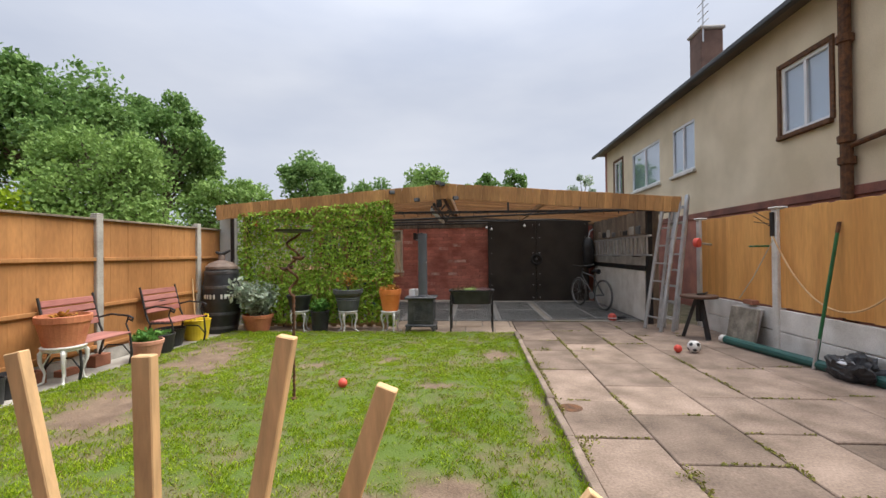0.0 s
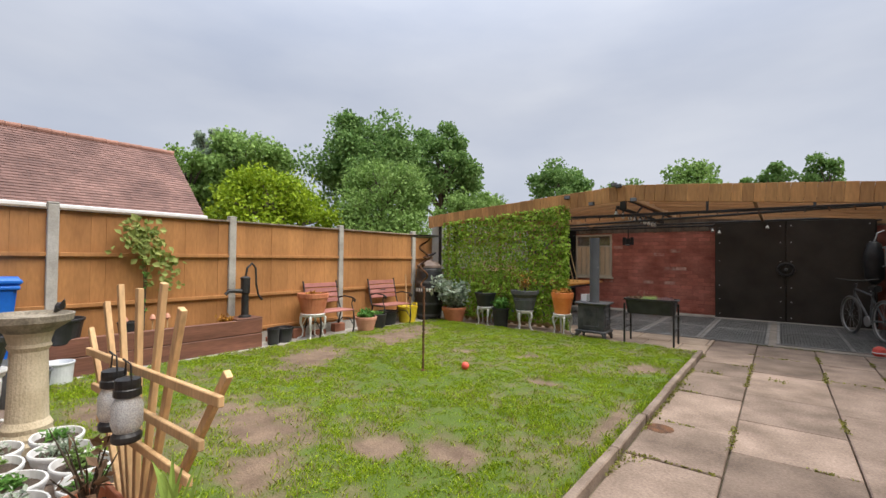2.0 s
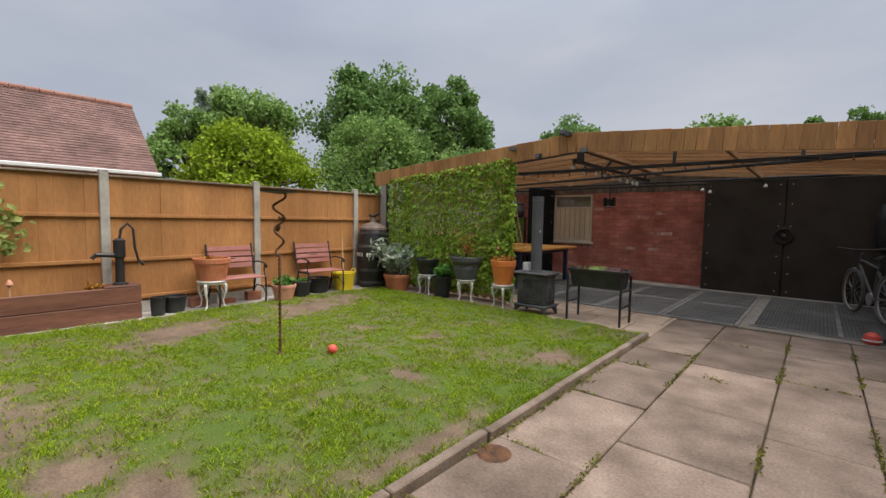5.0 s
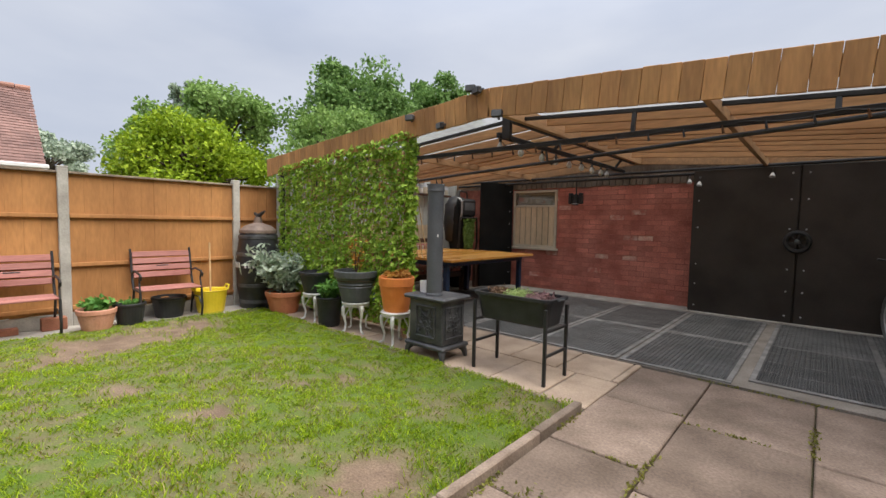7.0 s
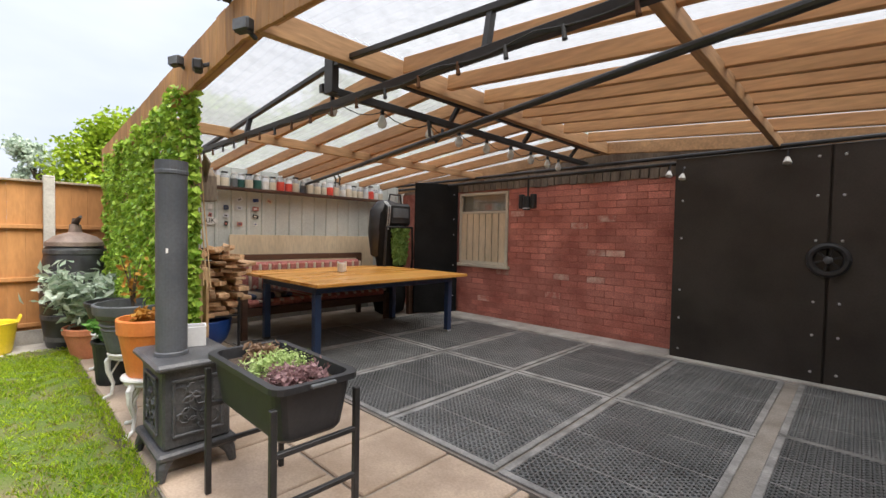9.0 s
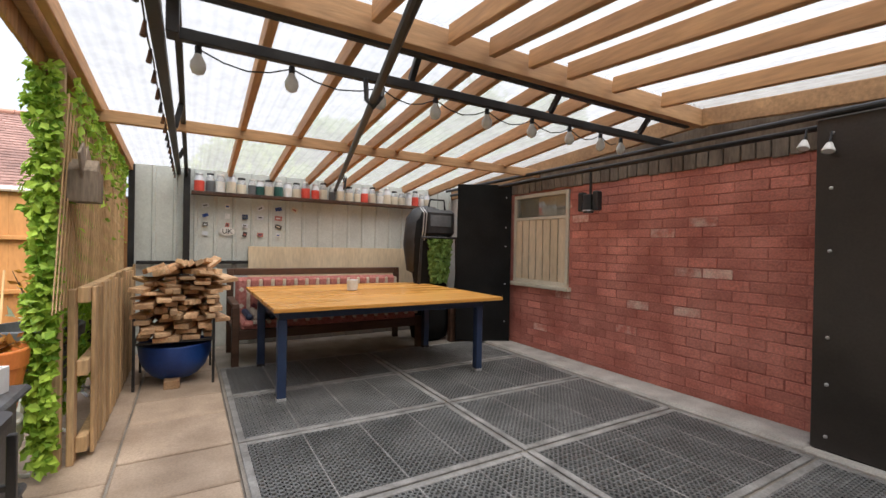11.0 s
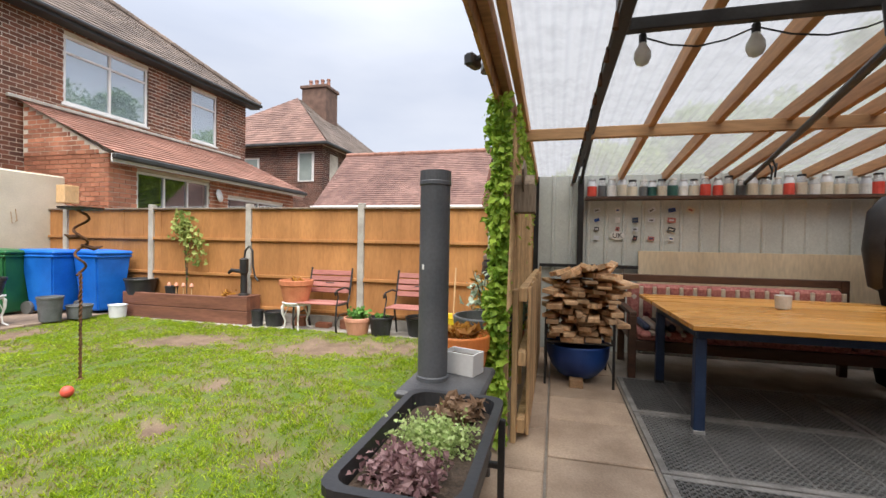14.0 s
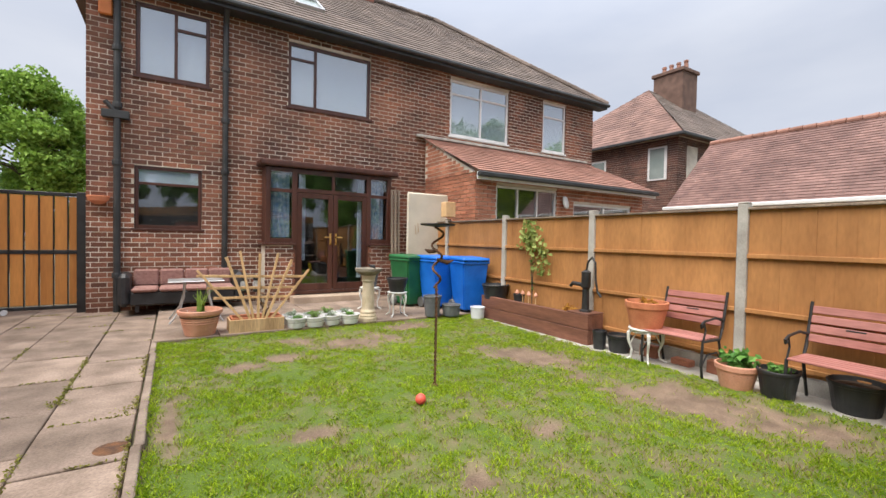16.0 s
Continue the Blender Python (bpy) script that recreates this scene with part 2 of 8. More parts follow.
TILE_ORANGE = mat("clay_roof_tile", (0.24, 0.12, 0.088), (0.36, 0.19, 0.145), 0.85, 1.2, 60, 0.3, island=0.18, grain=0.2)
TILE_DULL = mat("dull_red_roof_tile", (0.15, 0.086, 0.07), (0.24, 0.145, 0.12), 0.85, 1.2, 60, 0.3, island=0.2, grain=0.2)
BRICK_UMBER = mat("umber_brick", (0.10, 0.056, 0.045), (0.20, 0.105, 0.08), 0.85, 3, 60, 0.4, island=0.35, grain=0.2)
DIMPANE = mat("grey_green_pane", (0.20, 0.25, 0.24), (0.32, 0.37, 0.36), 0.12, 1, 40, 0, grain=0.05)
SOOT = mat("sooty_chimney_brick", (0.11, 0.065, 0.05), (0.18, 0.11, 0.085), 0.9, 3, 50, 0.4, grain=0.3)
LIDBROWN = mat("brown_barrel_lid", (0.13, 0.09, 0.07), (0.23, 0.17, 0.14), 0.6, 8, 70, 0.2, grain=0.2)
FELT = mat("black_felted_board", (0.008, 0.008, 0.008), (0.016, 0.016, 0.016), 0.85, 3, 60, 0.15, grain=0.2, spec=0.15)
PINKCLOTH = mat("faded_pink_cushion", (0.26, 0.13, 0.11), (0.37, 0.21, 0.18), 0.95, 20, 160, 0.3, grain=0.2)
BLACK = mat("black_painted_steel", (0.012, 0.012, 0.013), (0.03, 0.03, 0.032), 0.45, 6, 80, 0.1, grain=0.2)
BLACKDOOR = mat("black_board", (0.024, 0.020, 0.017), (0.052, 0.044, 0.037), 0.45, 2, 60, 0.1, grain=0.15)
FLUE = mat("grey_flue_steel", (0.062, 0.069, 0.08), (0.10, 0.107, 0.12), 0.5, 3, 70, 0.06, grain=0.12)
STOVE = mat("cast_iron", (0.055, 0.058, 0.065), (0.125, 0.125, 0.13), 0.5, 7, 80, 0.25, metal=0.3, grain=0.25)
STEELGREY = mat("galvanised_aluminium", (0.45, 0.46, 0.47), (0.62, 0.63, 0.64), 0.4, 6, 60, 0.1, metal=0.75, grain=0.12)
SHEDMETAL = mat("grey_green_cladding", (0.48, 0.51, 0.49), (0.60, 0.63, 0.60), 0.5, 2, 50, 0.05, grain=0.1)
RUBBER = mat("black_rubber", (0.095, 0.097, 0.097), (0.17, 0.172, 0.17), 0.36, 3, 60, 0.2, rand=0.2, grain=0.25)
RUBBER_EDGE = mat("worn_rubber_edge", (0.17, 0.165, 0.16), (0.33, 0.32, 0.31), 0.75, 6, 60, 0.2, grain=0.2)
WHITE = mat("white_paint", (0.62, 0.62, 0.60), (0.80, 0.80, 0.78), 0.5, 8, 70, 0.1, grain=0.1)
UPVC = mat("white_plastic_frame", (0.68, 0.68, 0.68), (0.80, 0.80, 0.80), 0.35, 3, 50, 0.02, grain=0.04)
BROWNFRAME = mat("mahogany_plastic", (0.055, 0.020, 0.014), (0.10, 0.038, 0.026), 0.35, 6, 70, 0.05, stretch=(1, 1, 0.1), grain=0.2)
CREAM = mat("cream_paint", (0.55, 0.50, 0.40), (0.68, 0.62, 0.50), 0.6, 2, 50, 0.06, grain=0.1)
TERRA = mat("terracotta", (0.50, 0.165, 0.08), (0.62, 0.24, 0.12), 0.75, 7, 70, 0.15, rand=0.1, grain=0.12)
TERRA_PINK = mat("pale_terracotta_plastic", (0.55, 0.25, 0.165), (0.66, 0.34, 0.24), 0.6, 7, 70, 0.08, grain=0.1)
ORANGE = mat("orange_plastic", (0.70, 0.20, 0.045), (0.82, 0.28, 0.08), 0.45, 7, 70, 0.05, grain=0.06)
GREYPOT = mat("grey_plastic", (0.085, 0.092, 0.10), (0.13, 0.14, 0.15), 0.5, 7, 70, 0.1, rand=0.2, grain=0.15)
DARKPOT = mat("dark_plastic", (0.016, 0.017, 0.02), (0.035, 0.036, 0.04), 0.45, 7, 70, 0.08, grain=0.15)
LIGHTPOT = mat("pale_grey_plastic", (0.56, 0.59, 0.64), (0.70, 0.73, 0.77), 0.45, 7, 70, 0.05, grain=0.08)
BLUEBIN = mat("blue_plastic", (0.005, 0.12, 0.55), (0.012, 0.17, 0.68), 0.45, 4, 60, 0.06, grain=0.08)
BLUETUB = mat("blue_barrel_plastic", (0.008, 0.04, 0.20), (0.015, 0.07, 0.30), 0.4, 4, 60, 0.05, grain=0.1)
GREENBIN = mat("green_plastic", (0.012, 0.10, 0.035), (0.022, 0.15, 0.05), 0.45, 4, 60, 0.06, grain=0.08)
YELLOW = mat("yellow_plastic", (0.68, 0.50, 0.02), (0.80, 0.62, 0.04), 0.45, 4, 60, 0.05, grain=0.08)
STONE = mat("reconstituted_stone", (0.46, 0.38, 0.26), (0.62, 0.53, 0.39), 0.9, 6, 70, 0.4, grain=0.15)
STONE_DARK = mat("weathered_stone", (0.16, 0.14, 0.11), (0.34, 0.30, 0.24), 0.95, 8, 70, 0.5, grain=0.3)
NAVY = mat("navy_painted_wood", (0.018, 0.035, 0.085), (0.03, 0.055, 0.12), 0.45, 6, 70, 0.08, grain=0.15)
DARKWOOD = mat("dark_brown_wood", (0.055, 0.026, 0.016), (0.11, 0.055, 0.033), 0.55, 6, 60, 0.2, stretch=(1, 0.15, 1), grain=0.25)
CUSHION = mat("red_woven_cushion", (0.34, 0.10, 0.09), (0.52, 0.23, 0.20), 0.95, 40, 200, 0.4, grain=0.25)
CUSHION_PALE = mat("pale_woven_band", (0.50, 0.42, 0.34), (0.66, 0.58, 0.48), 0.95, 40, 200, 0.4, grain=0.2)
CUSHION_DARK = mat("dark_woven_motif", (0.11, 0.03, 0.05), (0.18, 0.05, 0.07), 0.95, 40, 200, 0.4, grain=0.2)
RUST = mat("rusty_iron", (0.06, 0.028, 0.014), (0.17, 0.075, 0.03), 0.85, 14, 90, 0.4, grain=0.3)
RED = mat("red_rubber", (0.62, 0.06, 0.04), (0.74, 0.11, 0.08), 0.5, 8, 70, 0.05, grain=0.1)
GUTTER = mat("dark_green_gutter", (0.024, 0.026, 0.027), (0.048, 0.05, 0.052), 0.5, 4, 60, 0.08, grain=0.15)
PIPEGREEN = mat("green_plastic_pipe", (0.015, 0.075, 0.065), (0.03, 0.11, 0.095), 0.5, 4, 60, 0.08, grain=0.15)
BRASS = mat("brass", (0.60, 0.40, 0.12), (0.72, 0.50, 0.18), 0.3, 9, 60, 0.03, metal=0.9, grain=0.1)
FLAGWHITE = mat("curtain_cloth", (0.55, 0.60, 0.68), (0.75, 0.78, 0.82), 0.9, 6, 60, 0.1, stretch=(1, 1, 0.1), grain=0.12)
CURTAINBLUE = mat("blue_leaf_curtain", (0.20, 0.34, 0.52), (0.72, 0.76, 0.80), 0.9, 12, 60, 0.1, grain=0.15)
# near-black colour carries the shade of the unlit rooms
ROOM_SHADE = mat("dim_interior", (0.05, 0.045, 0.04), (0.10, 0.09, 0.08), 0.9, 2, 40, 0, grain=0.2)
# pale blue-white that imitates the sky reflected in window panes
SKY_SHEEN = mat("pale_blind", (0.74, 0.80, 0.84), (0.84, 0.88, 0.91), 0.7, 1, 40, 0, grain=0.05)
GATEWOOD = mat("orange_gate_board", (0.46, 0.18, 0.04), (0.60, 0.26, 0.065), 0.7, 4, 40, 0.2, rand=0.08, stretch=(1, 1, 0.12), grain=0.1)
LEAF_HEDGE = leafy("ivy_leaf", (0.08, 0.21, 0.015), (0.52, 0.71, 0.11), 0.45)
LEAF_DARK = leafy("dark_tree_leaf", (0.075, 0.16, 0.04), (0.23, 0.37, 0.11))
LEAF_MID = leafy("mid_tree_leaf", (0.10, 0.19, 0.04), (0.30, 0.45, 0.13))
LEAF_BRIGHT = leafy("yellow_green_leaf", (0.13, 0.23, 0.012), (0.38, 0.50, 0.035))
LEAF_LIME = leafy("lime_tree_leaf", (0.10, 0.20, 0.03), (0.34, 0.52, 0.10))
LEAF_CLIMB = leafy("pale_climber_leaf", (0.13, 0.20, 0.04), (0.42, 0.48, 0.16))
LEAF_GREY = leafy("silver_leaf", (0.19, 0.27, 0.18), (0.54, 0.61, 0.50))
LEAF_BRONZE = leafy("bronze_leaf", (0.16, 0.095, 0.055), (0.40, 0.27, 0.18))
LEAF_POT = leafy("fresh_leaf", (0.05, 0.16, 0.03), (0.20, 0.40, 0.09))
LEAF_SWORD = leafy("sword_leaf", (0.15, 0.28, 0.04), (0.42, 0.54, 0.14))
LEAF_SEDUM = leafy("pale_sedum", (0.26, 0.37, 0.10), (0.62, 0.74, 0.34))
LEAF_RUST = leafy("orange_dry_leaf", (0.30, 0.11, 0.03), (0.60, 0.33, 0.06))
LEAF_PURPLE = leafy("purple_rosette", (0.20, 0.10, 0.11), (0.48, 0.32, 0.32))
GRASS = leafy("grass_blade", (0.085, 0.195, 0.006), (0.45, 0.57, 0.035), 0.75)
DRYGRASS = leafy("dry_grass", (0.20, 0.17, 0.06), (0.40, 0.35, 0.14), 0.8)
WEED = leafy("olive_weed", (0.09, 0.105, 0.02), (0.31, 0.30, 0.07))
BARK = mat("bark", (0.06, 0.045, 0.03), (0.13, 0.10, 0.075), 0.95, 8, 40, 0.8, grain=0.4)
GLASS = glass("window_glass")
GLASS_DOUBLE = glass("double_glazing", clear=0.95, gloss=0.34)
GLASS_JAR = crackle("crackle_jar_glass")
ROOFSHEET = sheet("corrugated_clear_sheet")
BULB = mat("bulb_glass", (0.62, 0.62, 0.58), (0.74, 0.74, 0.70), 0.15, 5, 40, 0, grain=0.05)


# ---- mesh helpers ----
def mesh_of(name, bm, material):
    me = bpy.data.meshes.new(name)
    bm.normal_update()
    bm.to_mesh(me)
    bm.free()
    me.materials.append(material)
    return me


def part(name, bm, material, parent=None, label="", smooth=False):
    """Links a bmesh as one mesh object, under a thing or a part."""
    me = mesh_of(name, bm, material)
    if smooth:
        for p in me.polygons:
            p.use_smooth = True
    ob = new(name, me)
    ob.parent = parent
    if label:
        ob["label"] = label
    return ob


def piece(name, me, parent, m):
    """One more object on a shared mesh."""
    ob = new(name, me)
    ob.parent = parent
    ob.matrix_basis = m
    return ob


def thing(name, label, category, at=(0, 0, 0), turn=0.0, group="", kind=""):
    e = new(name)
    e.empty_display_size = 0.1
    e.matrix_basis = pose(*at, 0, 0, turn)
    return tagged(e, label, category, group, kind)


def box(bm, a, b, bev=0.0, m=None):
    """A box from corner a to corner b; its edges are cut off by bev."""
    lo, hi = [min(p, q) for p, q in zip(a, b)], [max(p, q) for p, q in zip(a, b)]
    if bev <= 0:
        v = [bm.verts.new((x, y, z)) for x in (lo[0], hi[0]) for y in (lo[1], hi[1]) for z in (lo[2], hi[2])]
        for f in ((0, 1, 3, 2), (4, 6, 7, 5), (0, 4, 5, 1), (2, 3, 7, 6), (0, 2, 6, 4), (1, 5, 7, 3)):
            bm.faces.new([v[i] for i in f])
        made = v
    else:
        bev = min(bev, *[(h - l) * 0.45 for l, h in zip(lo, hi)])
        v = {}
        for sx in (0, 1):
            for sy in (0, 1):
                for sz in (0, 1):
                    c = [(lo, hi)[s][i] for i, s in enumerate((sx, sy, sz))]
                    inn = [(lo[i] + bev, hi[i] - bev)[s] for i, s in enumerate((sx, sy, sz))]
                    for ax in range(3):
                        p = list(inn)
                        p[ax] = c[ax]
                        v[sx, sy, sz, ax] = bm.verts.new(p)
        for ax in range(3):
            u, w = [(1, 2), (2, 0), (0, 1)][ax]
            for s in (0, 1):
                ring = []
                for su, sw in ((0, 0), (1, 0), (1, 1), (0, 1)):
                    k = [0, 0, 0]
                    k[ax], k[u], k[w] = s, su, sw
                    ring.append(v[k[0], k[1], k[2], ax])
                bm.faces.new(ring if s else ring[::-1])
        for ax in range(3):
            u, w = [(1, 2), (2, 0), (0, 1)][ax]
            for su in (0, 1):
                for sw in (0, 1):
                    k0, k1 = [0, 0, 0], [0, 0, 0]
                    k0[ax], k1[ax] = 0, 1
                    k0[u] = k1[u] = su
                    k0[w] = k1[w] = sw
                    q = [v[(*k0, u)], v[(*k1, u)], v[(*k1, w)], v[(*k0, w)]]
                    bm.faces.new(q if su != sw else q[::-1])
        for sx in (0, 1):
            for sy in (0, 1):
                for sz in (0, 1):
                    t = [v[sx, sy, sz, i] for i in range(3)]
                    bm.faces.new(t if (sx + sy + sz) % 2 else t[::-1])
        made = list(v.values())
    if m is not None:
        for x in made:
            x.co = m @ x.co
    return bm


def boxm(a, b, bev=0.0):
    return box(bmesh.new(), a, b, bev)


def beam(bm, p, q, w, h, bev=0.003, up=(0, 0, 1)):
    """A squared bar from p to q, w wide and h deep."""
    p, q = Vector(p), Vector(q)
    d = q - p
    zax = d.normalized()
    xax = Vector(up).cross(zax)
    if xax.length < 1e-4:
        xax = Vector((1, 0, 0))
    xax.normalize()
    yax = zax.cross(xax)
    m = Matrix((xax, yax, zax)).transposed().to_4x4()
    m.translation = p
    return box(bm, (-w / 2, -h / 2, 0), (w / 2, h / 2, d.length), bev, m)


def sweep(bm, pts, r, n=8, caps=True):
    """A round bar through points; r is one radius or one for each point."""
    pts = [Vector(p) for p in pts]
    rs = r if isinstance(r, (list, tuple)) else [r] * len(pts)
    rings, ref = [], None
    for i, p in enumerate(pts):
        t = (pts[min(i + 1, len(pts) - 1)] - pts[max(i - 1, 0)]).normalized()
        if ref is None:
            ref = t.orthogonal().normalized()
        ref = (ref - t * ref.dot(t)).normalized()
        o = t.cross(ref)
        rings.append([bm.verts.new(p + (ref * math.cos(a) + o * math.sin(a)) * rs[i]) for a in [2 * math.pi * k / n for k in range(n)]])
    for a, b in zip(rings, rings[1:]):
        for k in range(n):
            bm.faces.new((a[k], a[(k + 1) % n], b[(k + 1) % n], b[k]))
    if caps:
        bm.faces.new(rings[0][::-1])
        bm.faces.new(rings[-1])
    return bm


def lathe(bm, prof, n=24, at=(0, 0, 0), cap=True, sx=1.0, sy=1.0):
    """A turned shape from (radius, height) pairs, bottom first."""
    rings = []
    for r, z in prof:
        rings.append([bm.verts.new((at[0] + sx * r * math.cos(2 * math.pi * k / n), at[1] + sy * r * math.sin(2 * math.pi * k / n), at[2] + z)) for k in range(n)])
    for a, b in zip(rings, rings[1:]):
        for k in range(n):
            bm.faces.new((a[k], a[(k + 1) % n], b[(k + 1) % n], b[k]))
    if cap:
        bm.faces.new(rings[0][::-1])
        bm.faces.new(rings[-1])
    return bm


def quads(name, verts, faces, material, parent=None, smooth=False):
    me = bpy.data.meshes.new(name)
    me.from_pydata(verts, [], faces)
    me.materials.append(material)
    if smooth:
        for p in me.polygons:
            p.use_smooth = True
    ob = new(name, me)
    ob.parent = parent
    return ob


def leaves(name, centres, size, material, parent=None, rng=None, facing=None, spread=1.0, long=1.6):
    """Many small folded leaves round the given points."""
    rng = rng or np.random.default_rng(1)
    c = np.asarray(centres, float)
    n = len(c)
    d = rng.normal(size=(n, 3))
    if facing is not None:
        d = d * spread + np.asarray(facing, float)
    d /= np.linalg.norm(d, axis=1)[:, None]
    u = np.cross(d, rng.normal(size=(n, 3)))
    u /= np.linalg.norm(u, axis=1)[:, None]
    w = np.cross(d, u)
    s = size * rng.uniform(0.6, 1.3, n)[:, None]
    tip, base = c + u * s * long * 0.5, c - u * s * long * 0.5
    a, b = c + w * s * 0.5 + d * s * 0.18, c - w * s * 0.5 + d * s * 0.18
    v = np.stack([base, a, tip, b], 1).reshape(-1, 3)
    f = np.arange(4 * n).reshape(-1, 4)
    return quads(name, v.tolist(), f.tolist(), material, parent)


# ---- ground, lawn, paving ----
R = np.random.default_rng(7)
LAWN = (-3.5, 1.72, 1.28, 8.02)  # x0, y0, x1, y1


def bare(x, y):
    """1 on the worn patches of the lawn, 0 on thick grass."""
    s = 0.0
    for cx, cy, rx, ry, turn in ((-2.75, 6.2, 0.55, 1.5, 0.25), (-2.5, 4.4, 0.5, 0.8, 0.3), (-1.1, 2.7, 0.85, 0.55, 0.4), (-2.1, 2.2, 0.7, 0.35, 0.2), (0.1, 3.1, 0.3, 0.22, 0), (0.55, 3.3, 0.25, 0.2, 0),
                               (-0.3, 2.4, 0.35, 0.3, 0), (0.95, 6.5, 0.3, 0.3, 0), (-0.4, 6.2, 0.4, 0.25, 0.4), (-1.2, 5.9, 0.3, 0.2, 0), (-0.2, 7.2, 0.3, 0.15, 0), (1.15, 4.6, 0.1, 0.6, 0), (0.3, 5.2, 0.25, 0.15, 0)):
        dx, dy = x - cx, y - cy
        u, v = dx * math.cos(turn) + dy * math.sin(turn), dy * math.cos(turn) - dx * math.sin(turn)
        s = max(s, 1.25 - math.sqrt((u / rx) ** 2 + (v / ry) ** 2))
    n = noise.noise((x * 2.3, y * 2.3, 0.3)) * 0.5 + noise.noise((x * 6, y * 6, 1.3)) * 0.55
    n += noise.noise((x * 15, y * 15, 4.1)) * 0.4
    return min(max(max(s * 1.1, 0.16) + n * 1.05, 0), 1)


ground = tagged(part("ground", boxm((-90, -90, -0.4), (90, 120, -0.035)), JOINT), "bare earth under paving and gardens", "ground", kind="structure")


def lawn_material():
    m = mat("lawn_earth", (0.125, 0.083, 0.056), (0.22, 0.155, 0.108), 0.95, 5, 80, 0.7, grain=0.35)
    n, l = m.node_tree.nodes, m.node_tree.links
    b = n["Principled BSDF"]
    old = b.inputs["Base Color"].links[0].from_socket
    at = n.new("ShaderNodeVertexColor")
    at.layer_name = "cover"
    mix = n.new("ShaderNodeMix")
    mix.data_type = "RGBA"
    l.new(at.outputs[0], mix.inputs[0])
    l.new(old, mix.inputs[6])
    mix.inputs[7].default_value = (0.08, 0.128, 0.013, 1)
    l.new(mix.outputs[2], b.inputs["Base Color"])
    return m


def build_lawn():
    x0, y0, x1, y1 = LAWN
    nx, ny = 97, 132
    xs, ys = np.linspace(x0, x1, nx), np.linspace(y0, y1, ny)
    v, cover = [], []
    for y in ys:
        for x in xs:
            c = bare(x, y)
            edge = min(x - x0, x1 - x, y - y0, y1 - y)
            z = 0.03 + 0.012 * noise.noise((x * 1.5, y * 1.5, 0)) + 0.012 * noise.noise((x * 9, y * 9, 2)) - 0.015 * c
            v.append((x, y, z if edge > 0.01 else -0.03))
            cover.append(1 - c)
    f = [(j * nx + i, j * nx + i + 1, (j + 1) * nx + i + 1, (j + 1) * nx + i) for j in range(ny - 1) for i in range(nx - 1)]
    ob = quads("lawn", v, f, lawn_material(), smooth=True)
    col = ob.data.color_attributes.new("cover", "FLOAT_COLOR", "POINT")
    col.data.foreach_set("color", np.repeat(np.array(cover), 4).astype(np.float32))
    return tagged(ob, "patchy lawn with worn bare earth", "lawn", kind="structure")


lawn = build_lawn()


def build_grass():
    x0, y0, x1, y1 = LAWN
    pts, dry = [], []
    for _ in range(380000):
        x, y = R.uniform(x0, x1 + 0.03), R.uniform(y0 - 0.03, y1 + 0.03)
        c = bare(x, y)
        tuft = noise.noise((x * 3, y * 3, 5)) * 0.3 + noise.noise((x * 9, y * 9, 8)) * 0.5 + 0.5
        if R.random() > (1 - c) ** 1.4 * min(1.0, max(0.15, 2.8 * (tuft - 0.20))):
            continue
        (dry if R.random() < 0.06 + 0.40 * c else pts).append((x, y, tuft))
    for name, p, m in (("grass", pts, GRASS), ("dry_grass", dry, DRYGRASS)):
        p = np.array(p)
        n = len(p)
        h = (0.012 + 0.030 * R.random(n) * (0.3 + p[:, 2]))
        a = R.uniform(0, 2 * np.pi, n)
        w = R.uniform(0.0020, 0.0046, n)
        lean = R.uniform(0.3, 1.3, n) * h
        b = R.uniform(0, 2 * np.pi, n)
        base = np.stack([p[:, 0], p[:, 1], np.full(n, 0.018)], 1)
        side = np.stack([np.cos(a) * w, np.sin(a) * w, np.zeros(n)], 1)
        mid = base + np.stack([np.cos(b) * lean * 0.35, np.sin(b) * lean * 0.35, h * 0.65], 1)
        tip = base + np.stack([np.cos(b) * lean, np.sin(b) * lean, h], 1)
        v = np.stack([base - side, base + side, mid + side * 0.7, tip, mid - side * 0.7], 1).reshape(-1, 3)
        f = np.arange(5 * n).reshape(-1, 5)
        ob = quads(name, v.tolist(), f.tolist(), m)
        tagged(ob, "short grass blades on the lawn" if name == "grass" else "dry straw-coloured grass blades on the lawn", "grass", kind="stuff")


build_grass()

# ---- garage end wall, its window and doors ----
WALL_Y = 12.88


